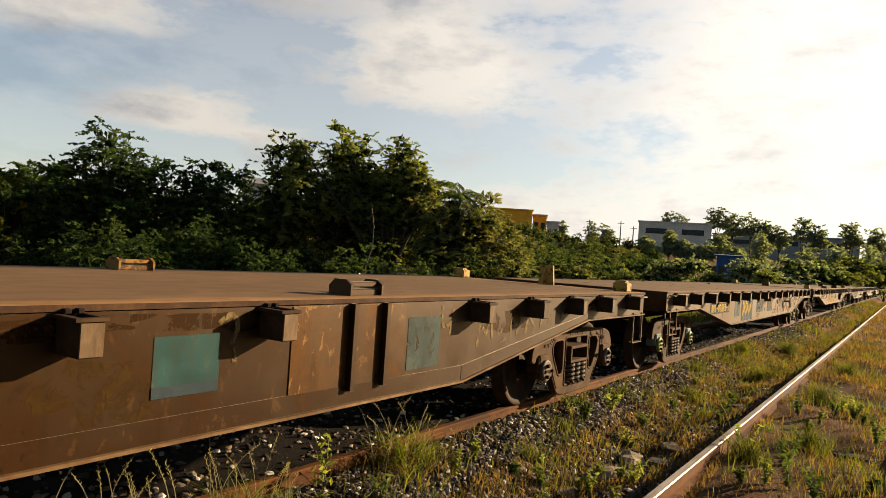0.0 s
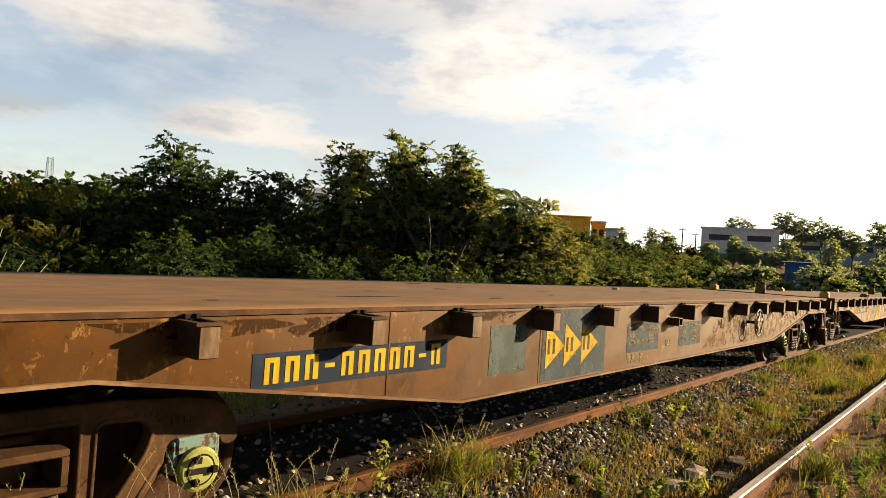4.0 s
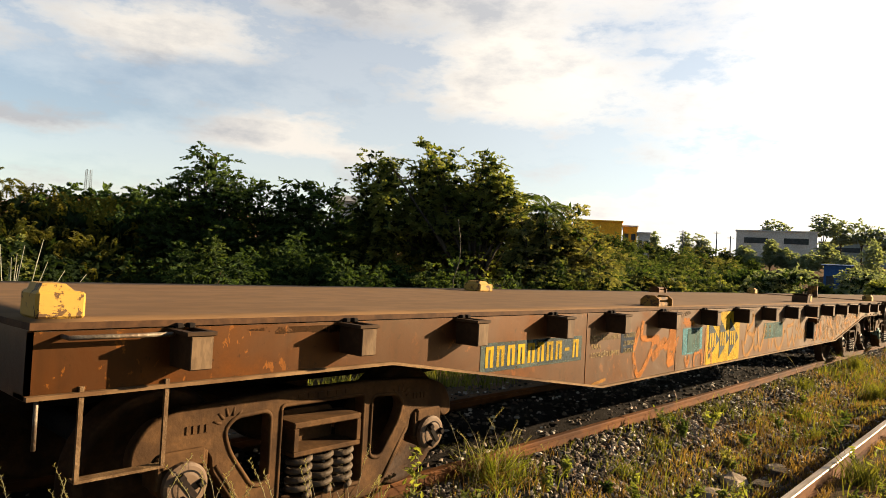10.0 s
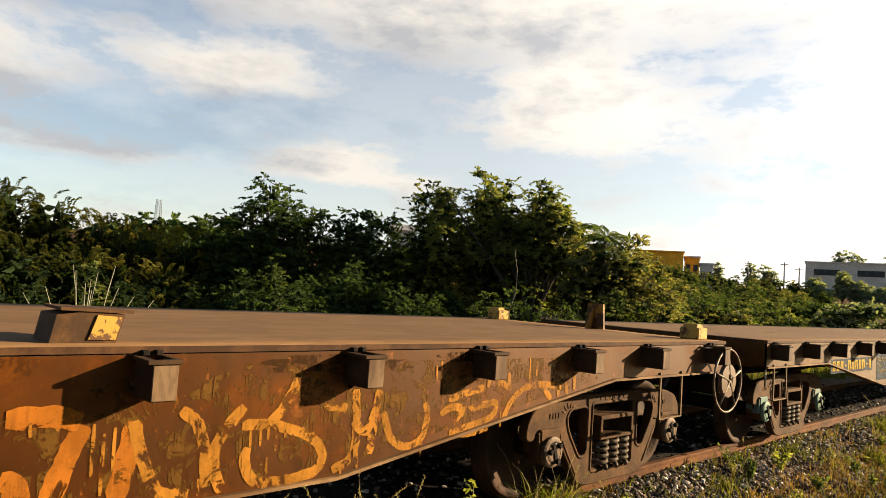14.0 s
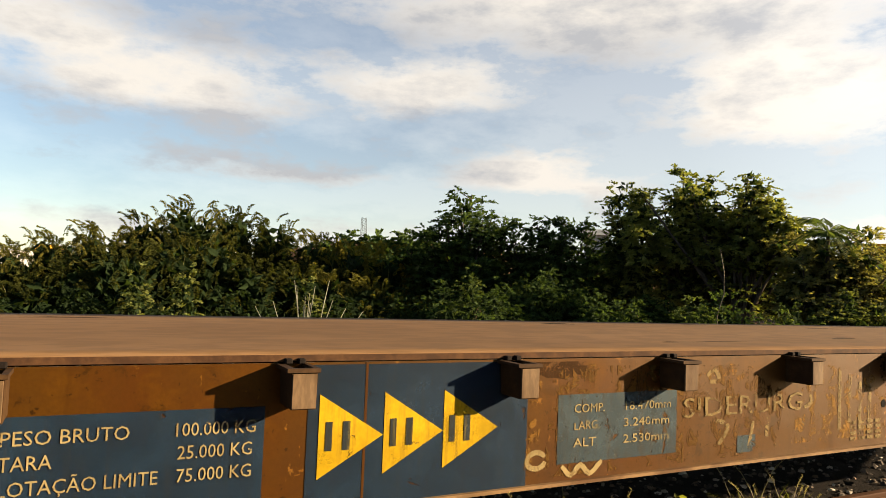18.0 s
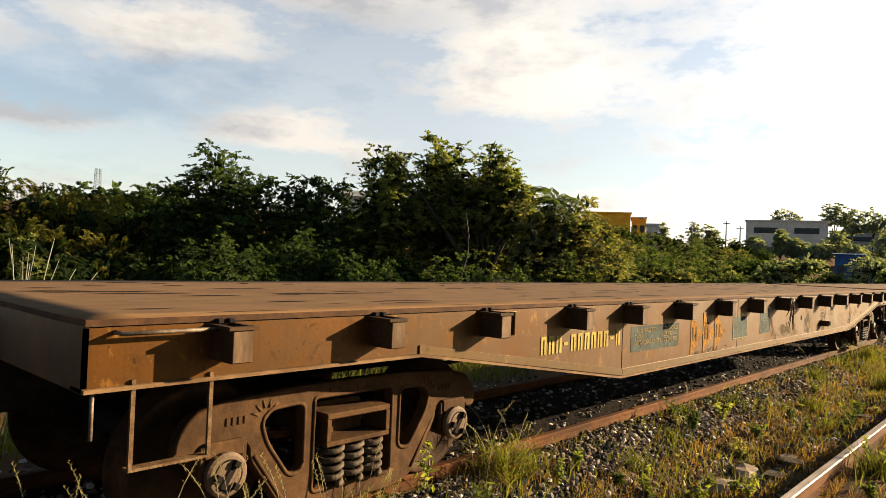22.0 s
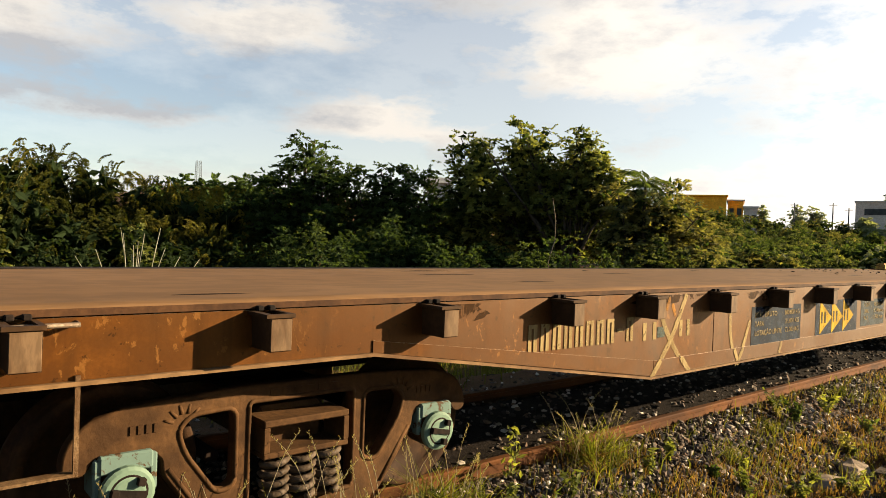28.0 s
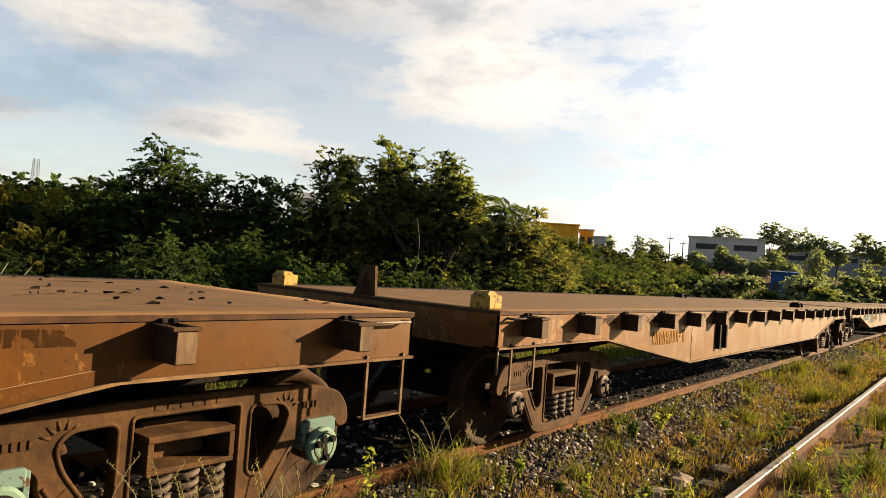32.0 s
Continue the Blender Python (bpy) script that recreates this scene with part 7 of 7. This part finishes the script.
def cover():
    # ballast: the nearest stones one by one, the rest as one heap
    kinds = []
    for i in range(6):
        v = ICO * (1 + 0.2 * rng.normal(size=(12, 1))) * rng.uniform(0.6, 1.15, (1, 3))
        kinds.append(raw_mesh("ballast_stone", v, ICO_F, LOOSE))
    for i in range(300):
        x, y = rng.uniform(-3.38, -2.2), rng.uniform(2.2, 7.5)
        s = rng.uniform(0.018, 0.036)
        put("ballast_stone", kinds[i % 6], ground, pose(x, y, float(lie(x, y)) + s * 0.45, *rng.uniform(0, 360, 3)) @ Matrix.Diagonal((s, s, s * 0.9, 1)))
    xs, ys = [], []
    for n, a, b, y0, y1 in ((26000, -3.44, -2.30, 0.3, 26), (5000, -2.4, -1.65, 0.5, 20), (3600, -5.1, -3.6, -0.5, 26), (900, -7.0, -5.2, 0, 20), (2600, -3.44, -2.5, -12, 0.5), (2600, -3.5, -2.5, 20, 70)):
        x, y = field_of(n, a, b, y0, y1)
        xs.append(x); ys.append(y)
    x, y = np.concatenate(xs), np.concatenate(ys)
    tagged(put("ballast", stones_mesh("ballast", x, y, rng.uniform(0.012, 0.036, len(x)) * (1 + np.clip(y - 8, 0, 50) * 0.02), STONE)), "grey and brown crushed ballast stones between the rails", "ballast", kind="stuff")
    # a few larger pale rocks between the tracks
    for x, y, s in ((-2.15, 6.1, 0.16), (-2.22, 6.9, 0.15), (-2.0, 7.5, 0.11), (-2.3, 5.5, 0.10)):
        v = ICO * (1 + 0.15 * rng.normal(size=(12, 1))) * (1.35, 1.0, 0.34)
        bm = bmesh.new()
        bm.from_mesh(raw_mesh("rock", v * s, ICO_F, ROCK))
        bmesh.ops.subdivide_edges(bm, edges=bm.edges[:], cuts=1, smooth=0.5, fractal=0.06, seed=int(s * 1000))
        tagged(part("rock", bm, ROCK, None, "", pose(x, y, float(lie(x, y)) + s * 0.18, 0, 0, 40 * x)), "pale rounded rock lying in the grass", "rock", "rocks")
    # low grass
    def turf(name, label, mat, count, x0, x1, y0, y1, h0, h1, width, cut, scale=1.2, power=1.6, lean=0.7):
        x, y = patchy(*field_of(count, x0, x1, y0, y1, power), scale, cut)
        h = rng.uniform(h0, h1, len(x)) * rng.uniform(0.6, 1.0, len(x))
        w = width * (1 + np.clip(y - 8, 0, 60) * 0.05)
        tagged(put(name, blades_mesh(name, x, y, lie(x, y) - 0.01, h, rng.uniform(0.1, lean, len(x)), w, mat)), label, "grass", kind="stuff")
    turf("green_turf", "short green grass between the two tracks", GRASS, 14000, -2.95, -1.55, 0.5, 26, 0.05, 0.19, 0.009, 0.02)
    turf("dry_turf", "dry brown grass between the two tracks", DRY, 40000, -2.75, -1.52, 0.5, 26, 0.04, 0.15, 0.009, -0.35, 1.9)
    turf("green_turf", "single grass blades in the ballast", GRASS, 5200, -3.4, -2.3, 0.5, 24, 0.06, 0.22, 0.008, 0.1, 2.2)
    turf("green_turf", "long green grass between the near rails", GRASS, 9000, -1.30, 0.1, 0.5, 24, 0.07, 0.28, 0.010, 0.1, 1.6)
    turf("dry_turf", "dry straw grass between the near rails", DRY, 20000, -1.27, 0.1, 0.5, 24, 0.04, 0.15, 0.008, -0.25, 1.7)
    turf("dry_turf", "dry grass leaning on the bright rail", DRY, 5000, -1.41, -1.33, 0.5, 24, 0.05, 0.13, 0.008, -0.3, 1.2)
    turf("green_turf", "tall bright weeds along the far tracks", GRASS, 7000, -3.25, -1.6, 14, 75, 0.10, 0.38, 0.013, 0.05, 0.5, 1.3, 1.1)
    turf("dry_turf", "low yellow weeds along the far tracks", DRY, 18000, -3.2, 0.2, 14, 90, 0.08, 0.26, 0.013, -0.1, 0.4, 1.2, 1.2)
    turf("green_turf", "rank grass beside the open line", GRASS, 16000, 0.3, 6.0, 1, 60, 0.1, 0.45, 0.012, -0.1, 0.6, 1.3)
    turf("green_turf", "weeds on the bank beyond the train", GRASS, 14000, -11, -6.2, 0, 40, 0.2, 0.7, 0.014, -0.2, 0.5, 1.2)
    turf("dry_turf", "sparse dry grass in the ballast", DRY, 4000, -3.35, -2.5, 1, 18, 0.05, 0.2, 0.007, 0.1, 2.0)

    turf("dry_turf", "thin dry grass behind and beside the open line", DRY, 9000, -3.3, 7.0, -12, 1.0, 0.04, 0.2, 0.012, -0.2, 0.9, 1.0)
    turf("green_turf", "thin green grass behind and beside the open line", GRASS, 7000, -3.3, 7.0, -12, 1.0, 0.05, 0.25, 0.012, 0.1, 0.8, 1.0)

    def tuft(x, y, n, h, r, mat, label, straws=0, lean=0.55):
        root = tagged(new("grass_tuft"), label, "grass tuft", "tufts along the rail")
        z = float(lie(x, y))
        root.matrix_basis = pose(x, y, z)
        k = np.abs(rng.normal(size=n)) * r
        a = rng.uniform(0, 2 * np.pi, n)
        clump = put("blade_clump", blades_mesh("blade_clump", np.cos(a) * k, np.sin(a) * k, np.full(n, -0.02), h * rng.uniform(0.35, 1.0, n), rng.uniform(0.1, lean, n) + 0.2, 0.009, mat), root)
        tagged(clump, kind="stuff")
        for i in range(straws):
            b, lean = rng.uniform(0, 2 * np.pi), rng.uniform(0.08, 0.45)
            hh = h * rng.uniform(0.9, 1.6)
            ox, oy = rng.normal() * r * 0.8, rng.normal() * r * 0.8
            p = [Vector((ox + math.cos(b) * hh * lean * t ** 1.8, oy + math.sin(b) * hh * lean * t ** 1.8, hh * (t - 0.10 * t ** 5))) for t in (0, 0.3, 0.55, 0.78, 0.92, 1.05)]
            bm = tube(bmesh.new(), p, [0.0028, 0.0024, 0.002, 0.0018, 0.0014, 0.0008], 4)
            for j in range(16):
                q = p[3].lerp(p[5], j / 15)
                d = Vector((math.cos(b + 2.3 * j), math.sin(b + 2.3 * j), random.uniform(0.8, 2.0))).normalized() * random.uniform(0.012, 0.024)
                bm.faces.new([bm.verts.new(c) for c in (q, q + d * 0.5 + Vector((0.0022, 0.0012, 0)), q + d, q + d * 0.5 - Vector((0.0022, 0.0012, 0)))])
            part("seed_stalk", bm, STRAW, root)
    for x, y, n, h, st in ((-3.27, 4.42, 190, 0.44, 8), (-3.17, 4.62, 110, 0.30, 4), (-3.12, 4.25, 90, 0.28, 3), (-3.18, 2.75, 150, 0.42, 6), (-3.08, 2.95, 80, 0.30, 3)):
        tuft(x, y, n, h, 0.14, LUSH, "bright scraggly grass tuft beside the rusty rail", st, 1.1)
        tuft(x + 0.05, y - 0.05, n // 2, h * 0.8, 0.17, DRY, "dry grass stalks among the green tuft", 2, 1.3)
    for x, y, n, h, st in ((-2.85, 1.95, 200, 0.56, 18), (-2.95, 1.35, 150, 0.55, 12), (-3.0, 0.7, 120, 0.5, 6)):
        tuft(x, y, n, h, 0.16, LUSH, "tall grass tuft with pale seed stalks", st, 1.0)
    for x, y, n, h in ((-2.6, 4.0, 110, 0.28), (-2.75, 5.6, 90, 0.22), (-2.3, 3.4, 90, 0.24), (-2.95, 6.8, 80, 0.2), (-2.1, 9.5, 130, 0.3), (-2.6, 10.6, 130, 0.3), (-3.1, 9.0, 90, 0.22), (-1.2, 7.2, 260, 0.36), (-0.8, 8.3, 240, 0.38), (-1.0, 11.5, 260, 0.4),
                       (-2.2, 14, 300, 0.5), (-2.9, 16, 300, 0.5), (-2.4, 19, 320, 0.55), (-0.9, 15.5, 280, 0.45), (-0.5, 5.6, 200, 0.3), (-3.3, 7.8, 70, 0.2), (-3.0, 12.4, 160, 0.35)):
        tuft(x, y, n, h, 0.10 + h * 0.12, GRASS, "small grass tuft growing in the gravel", 1)
    def weed(x, y, h, stems, mat):
        root = tagged(new("weed"), "low leafy weed growing in the ballast", "weed", "weeds along the rail")
        root.matrix_basis = pose(x, y, float(lie(x, y)))
        bm, at, ways = bmesh.new(), [], []
        for _ in range(stems):
            a, lean = random.uniform(0, 6.28), random.uniform(0.1, 0.55)
            hh = h * random.uniform(0.6, 1.1)
            p = [Vector((math.cos(a) * lean * hh * t * t, math.sin(a) * lean * hh * t * t, hh * t)) for t in (0, 0.4, 0.75, 1.0)]
            tube(bm, p, [0.004, 0.003, 0.002, 0.001], 4)
            for j in range(11):
                t = 0.15 + 0.85 * j / 10
                q = p[0].lerp(p[3], t)
                at.append((q.x, q.y, q.z)); ways.append((math.cos(a + 2.4 * j), math.sin(a + 2.4 * j), 0.45))
        tagged(part("stem", bm, CULM, root), kind="stuff")
        put("leaf_whorl", leaf_mesh("leaf_whorl", np.array(at), 0.085, 0.026, mat, 0, 1, np.array(ways)), root)
    for i in range(60):
        x, y = random.uniform(-3.3, -1.75), 2.4 + 9.0 * random.random() ** 1.4
        weed(x, y, random.uniform(0.08, 0.24), random.randint(3, 7), random.choice((LEAF_FERN, LEAF_MID, LEAF_MID, LEAF_DRY)))
    for i in range(26):
        weed(random.uniform(-1.3, -0.1), 3.0 + 9.0 * random.random(), random.uniform(0.12, 0.34), random.randint(4, 8), random.choice((LEAF_FERN, LEAF_MID)))
    # seedling by the rail
    root = tagged(new("seedling"), "small leafy seedling at the rusty rail", "seedling")
    root.matrix_basis = pose(-3.3, 3.55, float(lie(-3.3, 3.55)))
    part("stem", tube(bmesh.new(), [(0, 0, 0), (0.01, 0.01, 0.2), (0, 0.02, 0.36)], 0.004, 4), CULM, root)
    c = np.stack([rng.normal(size=60) * 0.035, rng.normal(size=60) * 0.035, rng.uniform(0.05, 0.38, 60)], -1)
    put("leaf_whorl", leaf_mesh("leaf_whorl", c, 0.07, 0.025, LEAF_SUN), root)
    # a fan of tall pale reeds behind the train
    bx, by, bz = spot(73.7, 9.5)
    for az, e in ((75.1, 0.1), (74.5, -0.3), (73.9, -1.2), (73.3, -0.9), (72.6, -0.3), (72.0, 0.2), (76.4, -1.6), (71.2, -1.4), (74.2, -1.9), (70.0, -2.0), (68.8, -2.2), (78.0, -2.1), (73.0, -1.7)):
        root = tagged(new("reed"), "tall pale dry reed behind the train", "reed", "reeds")
        root.matrix_basis = pose(bx + random.uniform(-0.08, 0.08), by + random.uniform(-0.08, 0.08), bz)
        tx, ty, _ = spot(az, 9.5)
        h, dx, dy = height_at(e, 9.5) - bz, tx - bx, ty - by
        p = [(dx * t ** 1.7, dy * t ** 1.7, h * t) for t in (0, 0.4, 0.7, 0.88, 1.0)]
        part("stem", tube(bmesh.new(), p, [0.009, 0.008, 0.007, 0.006, 0.003], 5), REED, root)
        b = blades_mesh("leaf_blade", rng.normal(size=5) * 0.04, rng.normal(size=5) * 0.04, np.zeros(5), h * rng.uniform(0.6, 0.85, 5), rng.uniform(0.05, 0.2, 5), 0.02, REED)
        put("leaf_blade", b, root)


cover()


# ---- buildings and masts far off ----
YELLOW_WALL = plain("yellow_wall_paint", (0.78, 0.36, 0.030), (0.66, 0.29, 0.024), 0.6, 0.8)
PALE_WALL = plain("pale_wall_paint", (0.44, 0.41, 0.37), (0.36, 0.34, 0.31), 0.5, 0.8)
GREY_ROOF = plain("grey_sheet_roof", (0.180, 0.185, 0.185), (0.140, 0.145, 0.150), 0.5, 0.6)
# wall paled to carry the haze of its distance
HAZE_WALL = plain("haze_tinted_grey_wall", (0.200, 0.210, 0.190), (0.170, 0.185, 0.170), 0.4, 0.8)
BLUE_WALL = plain("blue_sheet_wall", (0.022, 0.065, 0.180), (0.018, 0.050, 0.140), 0.6, 0.6)
DARK_GLASS = plain("dark_window", (0.025, 0.028, 0.030), (0.040, 0.043, 0.045), 0.8, 0.25)
MAST = plain("galvanised_mast", (0.075, 0.078, 0.08), (0.055, 0.057, 0.06), 2.0, 0.6)


def house(az0, az1, dist, el, deep, mat, roof, label, floors=2, bays=5, pitch=0.0, drop=2.0, base=None, turn=0.0):
    """A building square to the view: walls, roof, rows of windows. Its top edge is at the elevation given."""
    mid = (az0 + az1) / 2
    bx, by, bz = spot(mid, dist)
    w = 2 * dist * math.tan(radians(abs(az1 - az0) / 2))
    top = height_at(el, dist)
    low = (base if base is not None else bz) - drop
    root = tagged(new("building"), label, "building", "far buildings")
    root.matrix_basis = pose(bx, by, 0, 0, 0, mid + turn)
    part("wall", boxed(-w / 2, w / 2, 0, deep, low, top - 0.3), mat, root)
    bm = bmesh.new()
    if pitch:
        prism(bm, [(-0.4, top - 0.3), (deep + 0.4, top - 0.3), (deep / 2, top - 0.3 + pitch)], "x", -w / 2 - 0.4, w / 2 + 0.4)
    else:
        box(bm, -w / 2 - 0.25, w / 2 + 0.25, -0.35, deep + 0.25, top - 0.3, top)
    part("roof", bm, roof, root)
    fh = (top - 0.6 - max(low + drop, top - 0.6 - floors * 3.2)) / floors
    for f in range(floors):
        for b in range(bays):
            x = -w / 2 + w * (b + 0.5) / bays
            z = top - 0.9 - fh * (f + 0.75)
            win = part("window", boxed(x - w / bays * 0.3, x + w / bays * 0.3, -0.05, 0.06, z, z + fh * 0.45), DARK_GLASS, root)
            part("sill", boxed(x - w / bays * 0.33, x + w / bays * 0.33, -0.12, -0.052, z - 0.12, z - 0.02), mat, win)
    return root


house(27.1, 31.0, 158, 4.3, 14, YELLOW_WALL, YELLOW_WALL, "long yellow building with a flat roof on the slope", 1, 0)
house(25.9, 27.0, 160, 3.95, 12, YELLOW_WALL, PALE_WALL, "yellow end wing with a white eave", 1, 2)
house(24.9, 25.85, 160, 3.45, 12, PALE_WALL, PALE_WALL, "low white terrace wing beside the yellow one", 1, 2)
house(13.0, 18.5, 190, 3.9, 16, PALE_WALL, PALE_WALL, "white industrial building with a long parapet", 1, 2)
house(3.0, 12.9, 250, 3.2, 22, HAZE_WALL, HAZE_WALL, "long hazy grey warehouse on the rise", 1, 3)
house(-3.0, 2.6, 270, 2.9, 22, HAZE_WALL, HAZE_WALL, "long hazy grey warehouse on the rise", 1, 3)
house(10.8, 12.5, 110, 1.65, 10, BLUE_WALL, BLUE_WALL, "blue sheet-metal warehouse among trees", 1, 2, 0.25)
house(49.2, 51.0, 75, 5.0, 6, PALE_WALL, GREY_ROOF, "pale house roof behind the dark trees", 1, 2, 0.9)
house(93.2, 97.5, 300, 1.5, 12, PALE_WALL, GREY_ROOF, "pale houses on the far hillside", 2, 6)
house(91.5, 93.5, 340, 2.0, 12, YELLOW_WALL, GREY_ROOF, "small house on the far hillside", 1, 3)


def mast(az, dist, e0, e1):
    """A lattice mast on the rise."""
    bx, by, bz = spot(az, dist)
    root = tagged(new("lattice_mast"), "slim grey lattice mast on the wooded rise", "mast")
    z0, z1 = bz - 0.5, height_at(e1, dist)
    root.matrix_basis = pose(bx, by, 0)
    bm, w = bmesh.new(), 1.1
    legs = []
    for sx in (-1, 1):
        for sy in (-1, 1):
            legs.append([(sx * w, sy * w, z0), (sx * w * 0.75, sy * w * 0.75, z1)])
            part("leg", tube(bmesh.new(), legs[-1], 0.08, 4), MAST, root)
    n = 14
    for i in range(n):
        za, zb = z0 + (z1 - z0) * i / n, z0 + (z1 - z0) * (i + 1) / n
        s = w * (1 - 0.25 * i / n)
        for a, b in (((-s, -s, za), (s, -s, zb)), ((s, -s, za), (s, s, zb)), ((s, s, za), (-s, s, zb)), ((-s, s, za), (-s, -s, zb)), ((-s, -s, zb), (s, -s, zb)), ((-s, s, zb), (s, s, zb))):
            tube(bm, [a, b], 0.04, 4)
    part("bracing", bm, MAST, root)


mast(69.35, 300, 4.5, 5.55)


def pole(az, dist, el):
    bx, by, bz = spot(az, dist)
    root = tagged(new("utility_pole"), "thin utility pole on the slope", "pole", "poles")
    root.matrix_basis = pose(bx, by, bz)
    h = height_at(el, dist) - bz
    part("shaft", tube(bmesh.new(), [(0, 0, -0.5), (0, 0, h)], [0.17, 0.11], 8), MAST, root)
    part("crossarm", boxed(-0.9, 0.9, -0.06, 0.06, h - 0.6, h - 0.45), MAST, root)


for a, e in ((22.4, 3.75), (19.9, 3.75), (18.9, 3.4)):
    pole(a, 185, e)




def rolled(t):
    """Metres rolled by the train at t seconds, smooth between the seconds."""
    i = min(int(t), 31)
    k = t - i
    p = [ROLLED[max(0, min(32, j))] for j in (i - 1, i, i + 1, i + 2)]
    if i == 0:
        p[0] = 2 * p[1] - p[2]
    if i == 31:
        p[3] = 2 * p[2] - p[1]
    a, b = (p[2] - p[0]) / 2, (p[3] - p[1]) / 2
    return ((2 * k ** 3 - 3 * k ** 2 + 1) * p[1] + (k ** 3 - 2 * k ** 2 + k) * a + (-2 * k ** 3 + 3 * k ** 2) * p[2] + (k ** 3 - k ** 2) * b)


def motions():
    """The train rolls past, its wheels turning on the rails."""
    for w in wagons:
        walk(w.root, [(t, pose(TRACK, w.y0 - ROLLED[t], 0)) for t in range(33)])
    for w in wagons[:7]:
        for axle, y in w.wheels:
            times = [i / 6 for i in range(193)]
            walk(axle, [(t, pose(0, y, 0.42, math.degrees(rolled(t) / 0.42))) for t in times])


motions()
